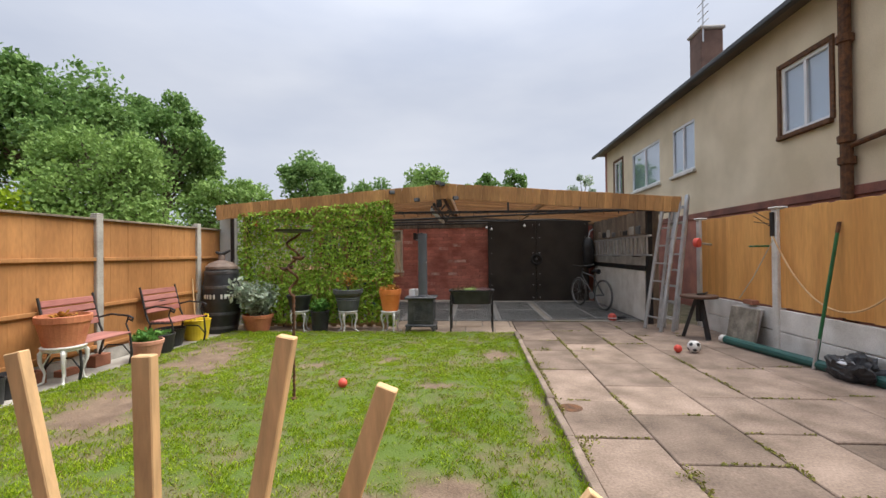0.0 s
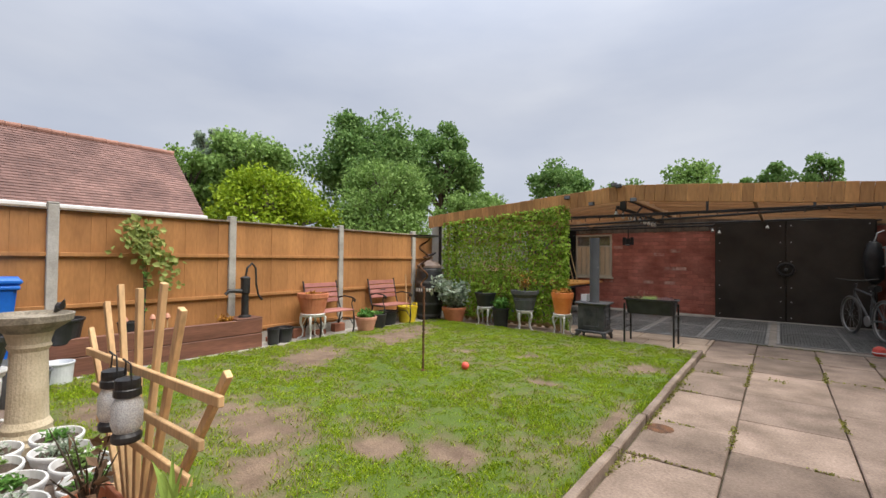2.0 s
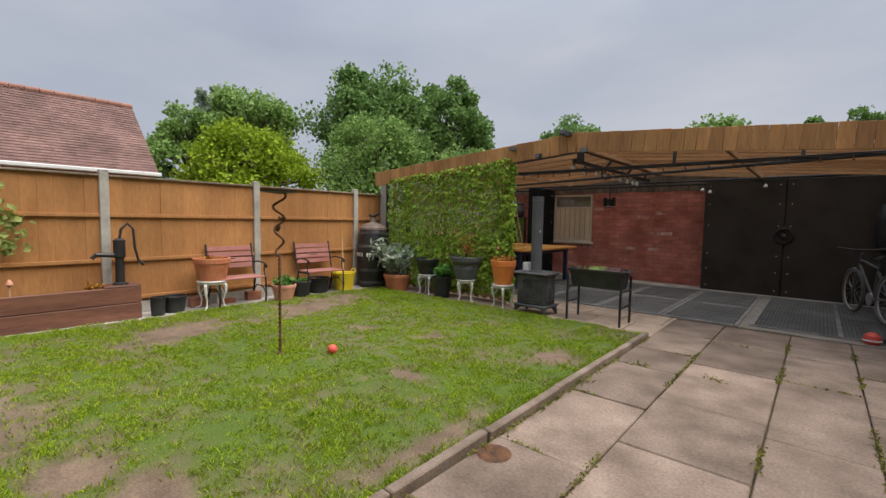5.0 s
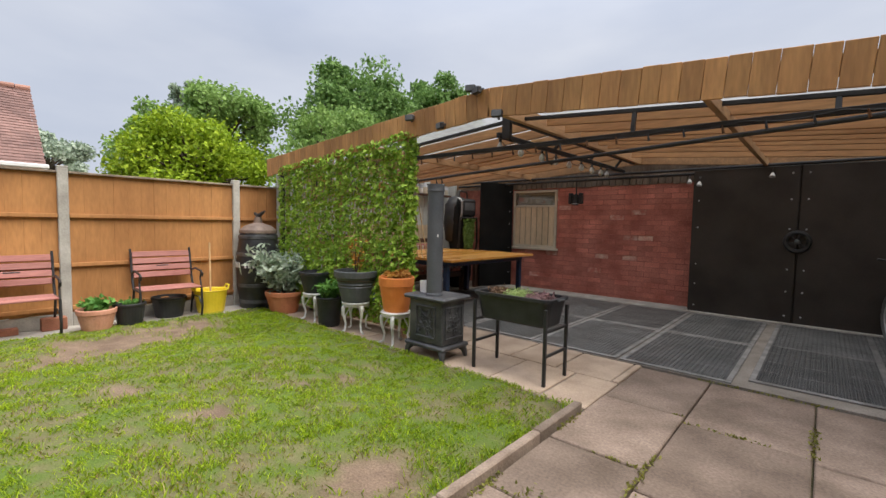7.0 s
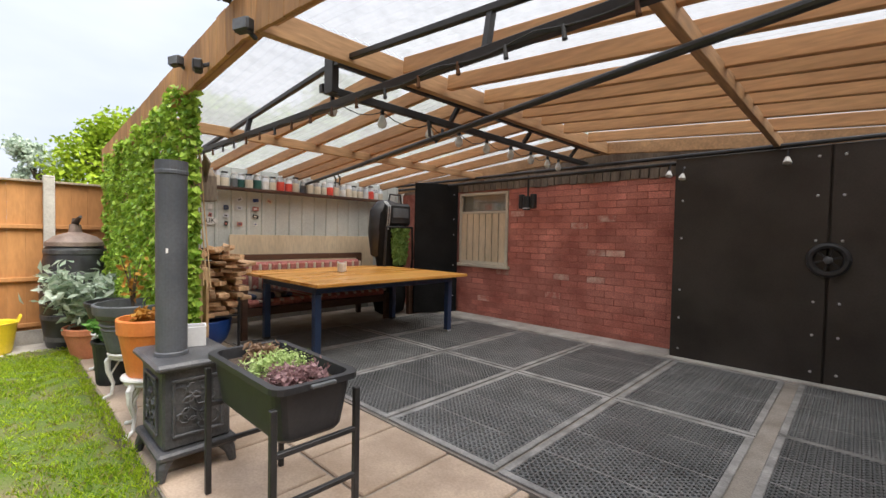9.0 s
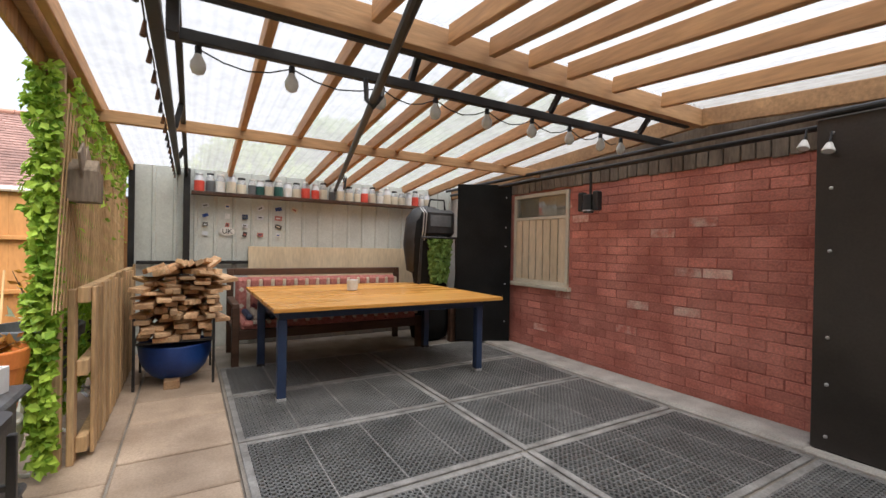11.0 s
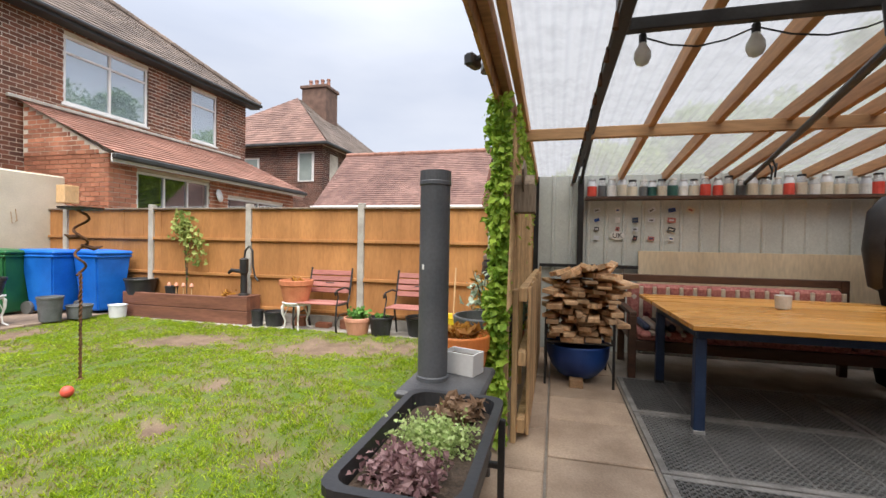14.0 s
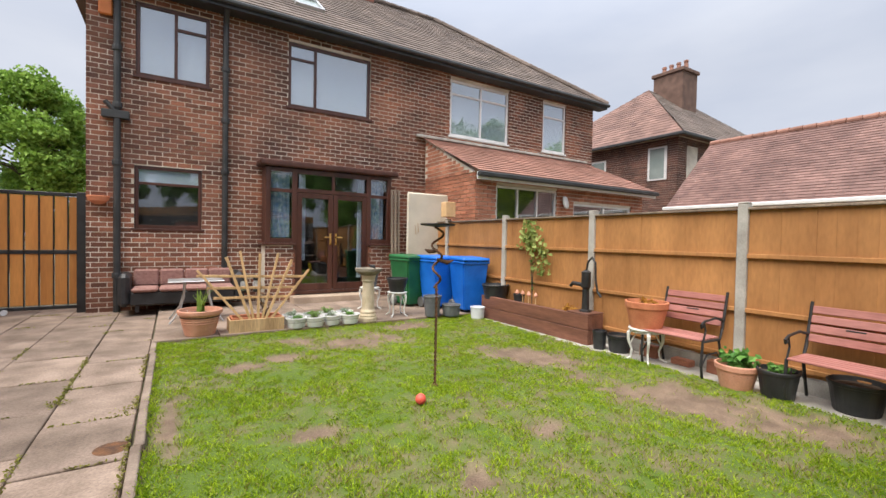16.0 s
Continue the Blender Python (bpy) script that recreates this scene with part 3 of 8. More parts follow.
def brick_field(name, rects, x0, x1, z0, z1, face, bw, bh, joint, material, parent, depth=0.02, near=None, chips=0.0, sag=0.0, axis="x", sign=1, seed=3):
    """Bricks in stretcher bond over a wall face, with openings left free. Bricks inside near (u0, u1, w0, w1) are objects; the rest is one mesh."""
    rng = np.random.default_rng(seed)
    cw, ch = bw + joint, bh + joint
    shared, shared_chip, n_near = {}, {}, 0
    rest = bmesh.new()
    for j in range(int((z1 - z0) / ch) + 1):
        za, zb = z0 + j * ch, min(z0 + j * ch + bh, z1)
        if zb - za < bh * 0.4:
            continue
        u = x0 - (cw / 2 if j % 2 else 0)
        while u < x1:
            spans = [(max(u, x0), min(u + bw, x1))]
            for r0, r1, w0, w1 in rects:
                if zb > w0 + 0.01 and za < w1 - 0.01:
                    cut = []
                    for s0, s1 in spans:
                        if s0 < r0:
                            cut.append((s0, min(s1, r0)))
                        if s1 > r1:
                            cut.append((max(s0, r1), s1))
                    spans = cut
            for s0, s1 in spans:
                if s1 - s0 < 0.03:
                    continue
                out = sign * rng.uniform(-0.002, 0.003)
                cu, cz = (s0 + s1) / 2, (za + zb) / 2
                if sag:
                    cz += sag * noise.noise((cu * 0.8, cz * 3, 0))
                key = (round(s1 - s0, 3), round(zb - za, 3))
                inside = near and near[0] < cu < near[1] and near[2] < cz < near[3] and n_near < 300
                turn = 0 if axis == "x" else 90
                loc = (cu, face + out, cz) if axis == "x" else (face + out, cu, cz)
                if inside:
                    chip = rng.random() < chips
                    store = shared_chip if chip else shared
                    if key not in store:
                        bb = boxm((-key[0] / 2, -depth, -key[1] / 2), (key[0] / 2, depth, key[1] / 2), 0.004)
                        store[key] = mesh_of("brick", bb, BRICK_CHIP if chip else material)
                    piece("brick", store[key], parent, pose(*loc, 0, rng.normal() * 0.25, turn))
                    n_near += 1
                else:
                    box(rest, (-key[0] / 2, -depth, -key[1] / 2), (key[0] / 2, depth, key[1] / 2), 0, pose(*loc, 0, 0, turn))
            u += cw
    if len(rest.verts):
        tagged(part("brickwork", rest, material, parent), "rows of bricks", kind="stuff")
    else:
        rest.free()


def wall_with_holes(bm, u0, u1, z0, z1, holes, y0, y1, axis="x"):
    """A wall slab, built from blocks round rectangular openings (u0, u1, z0, z1)."""
    us = sorted({u0, u1, *[h[0] for h in holes], *[h[1] for h in holes]})
    us = [u for u in us if u0 <= u <= u1]
    for a, b in zip(us, us[1:]):
        cut = sorted([(h[2], h[3]) for h in holes if h[0] <= a + 1e-6 and h[1] >= b - 1e-6])
        z = z0
        for c, d in cut + [(z1, z1)]:
            if c > z + 1e-4:
                box(bm, (a, y0, z) if axis == "x" else (y0, a, z), (b, y1, c) if axis == "x" else (y1, b, c))
            z = max(z, d)
    return bm


WIN_G = (-2.31, -1.32, 0.83, 1.985)
wall_north = tagged(part("wall_north", wall_with_holes(bmesh.new(), -3.75, 4.0, -0.05, 2.02, [WIN_G, (1.1, 3.6, 0.02, 2.02)], WALL_Y + 0.006, WALL_Y + 0.22), MORTAR_RED), "garage wall of red-painted brick, chipped in places", "wall", kind="structure")
tagged(part("wall_north_gable", boxm((-3.75, WALL_Y + 0.03, 2.021), (4.0, WALL_Y + 0.2, 2.62)), OLDWOOD), "dark weathered boarding above the brick wall", "wall", kind="structure")
tagged(part("garage_roof", boxm((-3.9, WALL_Y + 0.2, 2.2), (4.1, 19.0, 2.4)), BLACKDOOR), "low dark flat garage roof", "roof", kind="structure")
brick_field("bricks", [WIN_G, (1.1, 3.6, 0.02, 2.02)], -2.75, 1.08, 0.0, 2.0, WALL_Y + 0.006, 0.237, 0.080, 0.008, BRICK_RED, wall_north, 0.006, near=(-1.9, 1.04, 0.05, 1.99), chips=0.055, sag=0.009)
bm = bmesh.new()
u = -2.7
while u < 1.0:
    w = R.uniform(0.10, 0.13)
    box(bm, (u, WALL_Y - 0.02, 2.0 + R.uniform(-0.01, 0.01)), (u + w - 0.012, WALL_Y + 0.028, 2.17), 0.004)
    u += w
tagged(part("soldier_course", bm, OLDWOOD), "course of dark upright bricks above the wall", "trim", kind="structure")
tagged(part("wall_footing", boxm((-2.7, 12.52, -0.03), (1.05, WALL_Y - 0.014, 0.035), 0.02), CONC), "rough pale concrete footing along the brick wall", "footing", kind="structure")


def casement(name, label, x0, x1, z0, z1, y, frame_w, frame_m, mulls=(), trans=(), glass_m=GLASS, back=None, facing=-1, sill=True, depth=0.07):
    """A window in a wall that faces along -y (facing -1) or +y; mulls and trans at given places."""
    w = thing(name, label, "window", kind="structure")
    f = facing
    bm = bmesh.new()
    ya, yb = y, y - f * depth
    for a, b in (((x0, ya, z0), (x0 + frame_w, yb, z1)), ((x1 - frame_w, ya, z0), (x1, yb, z1)), ((x0 + frame_w, ya, z0), (x1 - frame_w, yb, z0 + frame_w)), ((x0 + frame_w, ya, z1 - frame_w), (x1 - frame_w, yb, z1))):
        box(bm, a, b, 0.004)
    for mx in mulls:
        box(bm, (mx - frame_w * 0.45, ya, z0 + frame_w), (mx + frame_w * 0.45, yb, z1 - frame_w), 0.003)
    for a, b, tz in trans:
        box(bm, (a, ya - f * 0.002, tz - frame_w * 0.4), (b, yb, tz + frame_w * 0.4), 0.003)
    part("window_frame", bm, frame_m, w)
    if sill:
        part("window_sill", boxm((x0 - 0.05, y - f * 0.03, z0 - 0.05), (x1 + 0.05, y + f * 0.05, z0 - 0.002), 0.006), frame_m, w)
    p = part("pane", boxm((x0 + frame_w * 0.5, y - f * 0.030, z0 + frame_w * 0.5), (x1 - frame_w * 0.5, y - f * 0.034, z1 - frame_w * 0.5)), glass_m, w)
    p.visible_shadow = False
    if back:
        # the dark panel close behind the pane paints the room's shade
        d = 0.16 if back is ROOM_SHADE else 0.06
        # house windows: a pale sheet here stands in for reflected sky
        part("blind" if back is not ROOM_SHADE else "room_behind", boxm((x0 + 0.01, y - f * d, z0 + 0.01), (x1 - 0.01, y - f * (d + 0.03), z1 - 0.01)), back, w)
    return w


g = casement("window_1", "cream-framed garage window with pale slatted boards inside", WIN_G[0] + 0.01, WIN_G[1] - 0.01, WIN_G[2] + 0.01, WIN_G[3] - 0.01, WALL_Y - 0.01, 0.045, CREAM, trans=[(-2.27, -1.36, 1.66)], back=PLY)
for k in range(7):
    part("slat", boxm((-2.262 + k * 0.127, WALL_Y + 0.004, 0.885), (-2.148 + k * 0.127, WALL_Y + 0.018, 1.64), 0.004), PLY, g)

door_1 = thing("door_1", "pair of black boarded garage doors with bolt heads", "garage door", kind="structure")
part("door_lining", boxm((1.04, 12.64, 0.0), (3.68, 12.87, 2.16)), BLACKDOOR, door_1)
for a, b in ((1.05, 2.30), (2.315, 3.66)):
    leaf = part("door_leaf", boxm((a, 12.60, 0.03), (b, 12.635, 2.15), 0.006), BLACKDOOR, door_1)
    bm = bmesh.new()
    for z in (0.12, 0.45, 0.75, 1.3, 1.7, 2.05):
        for x in (a + 0.08, b - 0.08):
            lathe(bm, [(0.012, 0), (0.012, 0.004), (0.005, 0.008)], 8)
            for vtx in bm.verts[-24:]:
                vtx.co = pose(x, 12.6, z, 90) @ vtx.co
            bm.verts.ensure_lookup_table()
    part("bolt_head", bm, STEELGREY, leaf)
tagged(part("threshold", boxm((1.04, 12.5, -0.02), (3.7, 12.6, 0.03), 0.01), CONC), "pale concrete threshold below the garage doors", "threshold", kind="structure")

# ---- side wall beside the garage doors ----
wall_east = tagged(part("wall_east", boxm((3.86, 9.1, -0.05), (4.02, WALL_Y, 2.1)), OLDWOOD), "dark timber side wall of the covered yard", "wall", kind="structure")
tagged(part("white_panel", boxm((3.80, 9.2, 0.02), (3.855, 12.5, 0.95), 0.006), CONC_WHITE), "white painted panel along the side wall", "wall panel", kind="structure")
tagged(part("dark_rail", boxm((3.79, 9.15, 0.96), (3.85, 12.5, 1.04), 0.006), BLACK), "black rail on top of the white panel", "rail", kind="structure")
tagged(part("upper_panel", boxm((3.81, 9.2, 1.05), (3.857, 12.5, 1.62), 0.006), CONC), "grey board above the black rail", "wall panel", kind="structure")
tagged(part("roof_side_wall", boxm((4.03, 8.6, 2.0), (4.1, WALL_Y, 2.12)), OLDWOOD), "timber plate below the roof edge", "beam", kind="structure")
bm = bmesh.new()
beam(bm, (3.83, 9.05, 0), (3.83, 9.05, 2.14), 0.09, 0.09)
tagged(part("steel_post", bm, BLACK), "black steel post carrying the roof corner", "post", kind="structure")

# ---- shed wall of metal cladding at the far side ----
SHED_X = -3.75
wall_west = thing("wall_west", "grey-green metal shed wall with upright ribs", "wall", kind="structure")
bm = bmesh.new()
y = 8.55
prof = []
while y < 12.86:
    prof += [(y, 0), (y + 0.165, 0), (y + 0.175, 0.018), (y + 0.20, 0.018), (y + 0.21, 0)]
    y += 0.21
low = [bm.verts.new((SHED_X + d, yy, -0.03)) for yy, d in prof]
top = [bm.verts.new((SHED_X + d, yy, 2.16)) for yy, d in prof]
for i in range(len(prof) - 1):
    bm.faces.new((low[i], low[i + 1], top[i + 1], top[i]))
part("cladding", bm, SHEDMETAL, wall_west)
part("shed_body", boxm((-3.98, 8.56, -0.03), (-3.77, 12.86, 2.15)), SHEDMETAL, wall_west)
part("corner_post", boxm((-3.745, 8.5, 0), (-3.70, 8.56, 2.15), 0.004), BLACK, wall_west)
part("post", boxm((-3.725, 9.03, 0.0), (-3.66, 9.10, 2.15), 0.004), BLACK, wall_west)
part("trim", boxm((-3.726, 8.58, 1.02), (-3.69, 9.74, 1.06), 0.004), BLACK, wall_west)
tagged(part("plywood_board", boxm((-3.728, 9.74, 0.08), (-3.708, 12.17, 1.24), 0.003), PLY), "raw plywood board standing against the shed wall", "board", kind="")

# ---- covered yard: roof, rafters, steel ----
RIDGE_X, RIDGE_Z, EAVE_Z, FRONT_Y = 0.22, 2.47, 2.17, 8.42


def roof_z(x):
    return RIDGE_Z - (RIDGE_Z - EAVE_Z) * (abs(x - RIDGE_X) / (4.12 if x < RIDGE_X else 3.85))


def build_roof():
    y0, y1, step = FRONT_Y + 0.01, 12.86, 0.076 / 6
    ys = np.arange(y0, y1, step)
    for xa, xb in ((-3.95, RIDGE_X - 0.003), (RIDGE_X + 0.003, 4.06)):
        v, f = [], []
        for x in (xa, xb):
            for y in ys:
                v.append((x, y, roof_z(x) + 0.012 + 0.007 * math.sin(2 * math.pi * y / 0.076)))
        n = len(ys)
        f = [(i, i + 1, n + i + 1, n + i) for i in range(n - 1)]
        ob = quads("ceiling", v, f, ROOFSHEET, smooth=True)
        tagged(ob, "weathered clear corrugated plastic roof sheets", "roof", kind="structure")


build_roof()
for yw, yr, ye in ((8.52, 8.52, 8.52), (9.52, 9.43, 9.43), (10.01, 9.86, 9.86), (10.47, 10.31, 10.29), (10.72, 10.56, 10.56), (10.99, 10.78, 10.85), (11.44, 11.20, 11.17), (11.90, 11.61, 11.60), (12.36, 12.15, 12.15)):
    for xa, ya, xb, yb in ((-3.8, yw, RIDGE_X - 0.05, yr), (RIDGE_X + 0.05, ye, 3.95, ye)):
        bm = bmesh.new()
        beam(bm, (xa, ya, roof_z(xa) - 0.055), (xb, yb, roof_z(xb) - 0.055), 0.047, 0.105, 0.004)
        tagged(part("rafter", bm, RAFTER), "orange-stained pine rafter under the clear roof", "rafter", group="roof rafters", kind="structure")
for x0, w in ((-1.75, 0.047), (1.92, 0.047)):
    bm = bmesh.new()
    beam(bm, (x0, 8.47, roof_z(x0) - 0.13), (x0, 12.8, roof_z(x0) - 0.13), 0.047, 0.09, 0.004)
    tagged(part("purlin", bm, PURLIN), "pine cross beam below the rafters", "beam", group="roof beams", kind="structure")
bm = bmesh.new()
beam(bm, (0.2, 8.47, RIDGE_Z - 0.075), (0.2, 12.85, RIDGE_Z - 0.075), 0.06, 0.14, 0.004)
tagged(part("ridge_beam", bm, PURLIN), "timber ridge beam of the covered yard", "beam", kind="structure")
steel = thing("roof_truss", "black square-tube steel trusses under the roof", "truss", kind="structure")
bars = [((0.10, 9.0, 2.37), (0.10, 12.84, 2.37), 0.05, 0.07), ((-0.08, 9.0, 2.235), (-0.08, 12.84, 2.235), 0.045, 0.055),
        ((0.02, 9.02, 2.18), (0.02, 9.02, 2.45), 0.10, 0.05), ((-3.75, 8.98, 2.10), (3.95, 8.98, 2.06), 0.045, 0.045),
        ((-3.75, 9.06, 2.06), (0.05, 9.03, 2.37), 0.035, 0.035), ((0.15, 9.03, 2.37), (3.95, 9.03, 2.09), 0.035, 0.035)]
for p, q, w, h in bars:
    bm = bmesh.new()
    beam(bm, p, q, w, h, 0.004)
    part("tube", bm, BLACK, steel)
for yy in (10.2, 11.3, 12.3):
    bm = bmesh.new()
    beam(bm, (-0.03, yy, 2.25), (0.06, yy, 2.36), 0.035, 0.035)
    part("strut", bm, BLACK, steel)
for xx in (-2.6, -1.3, 1.3, 2.6):
    bm = bmesh.new()
    beam(bm, (xx, 9.0, 2.08), (xx, 9.04, roof_z(xx) - 0.09), 0.035, 0.035)
    part("strut", bm, BLACK, steel)
bm = bmesh.new()
sweep(bm, [(-3.7, 10.83, 2.02), (3.7, 9.06, 2.08)], 0.021, 10)
part("diagonal_tube", bm, BLACK, steel)
for zz, yy in ((2.15, 12.58), (2.09, 12.66)):
    bm = bmesh.new()
    sweep(bm, [(-3.6, yy, zz), (3.75, yy, zz + 0.03)], 0.022, 10)
    tagged(part("wall_pipe", bm, BLACK), "black pipe running along the garage wall", "pipe", kind="structure")
for yy in (12.78,):
    for xa, xb in ((-3.8, 0.2), (0.2, 3.95)):
        bm = bmesh.new()
        beam(bm, (xa, yy, roof_z(xa) - 0.07), (xb, yy, roof_z(xb) - 0.07), 0.05, 0.14, 0.004)
        tagged(part("wall_plate", bm, PURLIN), "yellowed timber along the wall under the roof", "beam", kind="structure")
# fascia of short upright boards
fascia = thing("fascia", "fascia of short upright orange-stained boards", "fascia", kind="structure")
u, k = -3.95, 0
while u < 4.02:
    w = R.uniform(0.125, 0.15)
    z = roof_z(u + w / 2)
    bm = boxm((-w / 2 + 0.0015, -0.011, -0.21 + R.uniform(-0.004, 0.004)), (w / 2 - 0.0015, 0.011, 0.05 + R.uniform(-0.004, 0.004)), 0.003)
    o = part("board", bm, FASCIA, fascia)
    o.matrix_basis = pose(u + w / 2, FRONT_Y - 0.02, z, 0, 0 + math.degrees(math.atan2(RIDGE_Z - EAVE_Z, 4.0)) * (-1 if u < RIDGE_X else 1), 0)
    u += w
part("fascia_rail", beam(bmesh.new(), (-3.9, FRONT_Y + 0.02, roof_z(-3.9) - 0.06), (RIDGE_X, FRONT_Y + 0.02, RIDGE_Z - 0.06), 0.05, 0.1), PURLIN, fascia)
part("fascia_rail", beam(bmesh.new(), (RIDGE_X, FRONT_Y + 0.02, RIDGE_Z - 0.06), (4.0, FRONT_Y + 0.02, roof_z(4.0) - 0.06), 0.05, 0.1), PURLIN, fascia)


# ---- boundary fences ----
def post_mesh(h):
    bm = bmesh.new()
    box(bm, (-0.05, -0.05, -0.03), (0.05, 0.05, h - 0.02), 0.008)
    box(bm, (-0.035, -0.05, h - 0.022), (0.05, 0.05, h), 0.006)
    return mesh_of("concrete_post", bm, CONC)


post_me = post_mesh(1.86)
FENCE_X = -4.0
ys = [2.108 + 1.94 * k for k in range(-2, 5)]
for y in ys[:-1]:
    tagged(piece("concrete_post", post_me, None, pose(FENCE_X, y, 0)), "grey concrete fence post", "fence post", group="fence posts", kind="structure")
for y in ys[:-1]:
    panel = thing("fence_panel", "orange-brown wooden fence panel with two rails", "fence panel", group="fence panels", kind="structure")
    n = 13
    bw = 1.84 / n
    me = mesh_of("board", boxm((-0.009, -bw / 2 + 0.0003, 0), (0.009, bw / 2 - 0.0003, 1.62), 0.0012), FENCE)
    for k in range(n):
        piece("board", me, panel, pose(FENCE_X + R.uniform(0, 0.0015), y + 0.05 + bw * (k + 0.5), 0.16 + R.uniform(-0.004, 0.004), 0, R.normal() * 0.1, 0))
    for z in (0.20, 0.70, 1.27):
        part("rail", boxm((FENCE_X + 0.016, y + 0.052, z), (FENCE_X + 0.048, y + 1.888, z + 0.045), 0.004), FENCE, panel)
    part("capping", boxm((FENCE_X - 0.03, y + 0.052, 1.775), (FENCE_X + 0.05, y + 1.888, 1.80), 0.004), OLDWOOD, panel)
    part("gravel_board", boxm((FENCE_X - 0.02, y + 0.052, -0.03), (FENCE_X + 0.02, y + 1.888, 0.155), 0.006), CONC, panel)
RF_X = 4.66
for y0 in (-0.9, 1.05, 3.0, 4.98, 6.95):
    panel = thing("closeboard_fence", "tall orange closeboard fence above a concrete base", "fence panel", group="closeboard fence panels", kind="structure")
    n = 17
    bw = 1.9 / n
    me = mesh_of("board", boxm((-0.011, -bw / 2 + 0.003, 0), (0.007, bw / 2 - 0.003, 1.28), 0.003), FENCE_R)
    for k in range(n):
        piece("board", me, panel, pose(RF_X + R.uniform(0, 0.003), y0 + 0.04 + bw * (k + 0.5), 0.57 + R.uniform(-0.006, 0.006), 0, 0, 8))
    part("rail", boxm((RF_X + 0.012, y0 + 0.04, 0.75), (RF_X + 0.06, y0 + 1.94, 0.82)), FENCE_R, panel)
    for zz in (0.0, 0.29):
        part("gravel_board", boxm((RF_X - 0.03, y0 + 0.05, zz - 0.03), (RF_X + 0.03, y0 + 1.93, zz + 0.25), 0.008), CONC_WHITE, panel)
for y in (-0.9, 1.05, 3.0, 4.98, 6.95, 8.9):
    bm = boxm((RF_X - 0.055, y - 0.055, -0.03), (RF_X + 0.055, y + 0.055, 1.86), 0.008)
    box(bm, (RF_X - 0.08, y - 0.08, 1.861), (RF_X + 0.08, y + 0.08, 1.89), 0.01)
    tagged(part("white_post", bm, CONC_WHITE), "white painted concrete fence post with cap", "fence post", group="white fence posts", kind="structure")


# ---- houses ----
def tiled_roof(name, plane, u0, u1, material, course=0.27, parent=None, width=0.28, taper0=0.0, taper1=0.0, thick=0.018):
    """Courses of tiles on a slope; plane gives the point at (u, s) and s runs from 0 at the eave to 1 at the ridge."""
    a, b = Vector(plane(u0, 0)), Vector(plane(u0, 1))
    length = (b - a).length
    n = int(length / course)
    bm = bmesh.new()
    nrm = (Vector(plane(u1, 0)) - a).cross(b - a).normalized()
    if nrm.z < 0:
        nrm = -nrm
    for j in range(n + 1):
        s0, s1 = j / (n + 1), min((j + 1.15) / (n + 1), 1.0)
        lo, hi = u0 + taper0 * s0, u1 - taper1 * s0
        lo1, hi1 = u0 + taper0 * s1, u1 - taper1 * s1
        u = lo - (width / 2 if j % 2 else 0)
        while u < hi:
            p, q = max(u + 0.002, lo), min(u + width - 0.002, hi)
            if q - p > 0.02:
                p1, q1 = min(max(p, lo1), hi1), min(max(q, lo1), hi1)
                A, B, C, D = Vector(plane(p, s0)), Vector(plane(q, s0)), Vector(plane(q1, s1)), Vector(plane(p1, s1))
                up = nrm * (thick + R.uniform(0, 0.006))
                vs = [bm.verts.new(x) for x in (A + up, B + up, C + nrm * 0.002, D + nrm * 0.002, A, B)]
                if q1 - p1 > 0.005:
                    bm.faces.new((vs[0], vs[1], vs[2], vs[3]))
                else:
                    bm.faces.new((vs[0], vs[1], vs[2]))
                bm.faces.new((vs[4], vs[5], vs[1], vs[0]))
            u += width
    return tagged(part(name, bm, material, parent), "rows of overlapping roof tiles", kind="stuff")


HY = -1.45
HOUSE_HOLES = [(0.54, 1.72, 4.27, 5.60), (-2.79, -0.93, 4.18, 5.55), (-7.01, -5.02, 4.14, 5.62), (-9.35, -8.36, 4.14, 5.66), (0.66, 1.74, 1.50, 2.65), (-3.14, -0.46, 0.2, 2.80)]
house = thing("semi_detached_house", "two-storey brown brick semi-detached house with tiled roof", "house")
part("wall", wall_with_holes(bmesh.new(), -10.62, 2.42, -0.05, 5.9, HOUSE_HOLES, HY - 0.25, HY - 0.006), MORTAR, house)
part("side_wall", boxm((2.17, HY - 8.0, -0.05), (2.42, HY - 0.26, 5.9)), BRICK_DARK, house)
part("side_wall", boxm((-10.62, HY - 8.0, -0.05), (-10.37, HY - 0.26, 5.9)), BRICK_DARK, house)
part("rear_wall", boxm((-10.36, HY - 8.0, -0.05), (2.16, HY - 7.8, 5.9)), BRICK_DARK, house)
part("party_floor", boxm((-10.36, HY - 7.79, 2.9), (2.16, HY - 0.26, 3.1)), ROOM_SHADE, house)
RZ, RY = 9.3, HY - 4.1
tiled_roof("roof", lambda u, s: (u, HY + 0.32 + (RY - HY - 0.32) * s, 5.88 + (RZ - 5.88) * s), -10.95, 2.75, TILE_BROWN, 0.24, house, 0.3, 4.1, 4.1)
bm = bmesh.new()
pts = [(-10.95, HY - 8.5, 5.86), (2.75, HY - 8.5, 5.86), (2.75, HY + 0.3, 5.86), (-10.95, HY + 0.3, 5.86), (-6.85, RY, RZ - 0.02), (-1.35, RY, RZ - 0.02)]
vs = [bm.verts.new(p) for p in pts]
for f in ((3, 2, 5, 4), (1, 0, 4, 5), (0, 3, 4), (2, 1, 5), (0, 1, 2, 3)):
    bm.faces.new([vs[i] for i in f])
part("roof_core", bm, TILE_BROWN, house)
bm = bmesh.new()
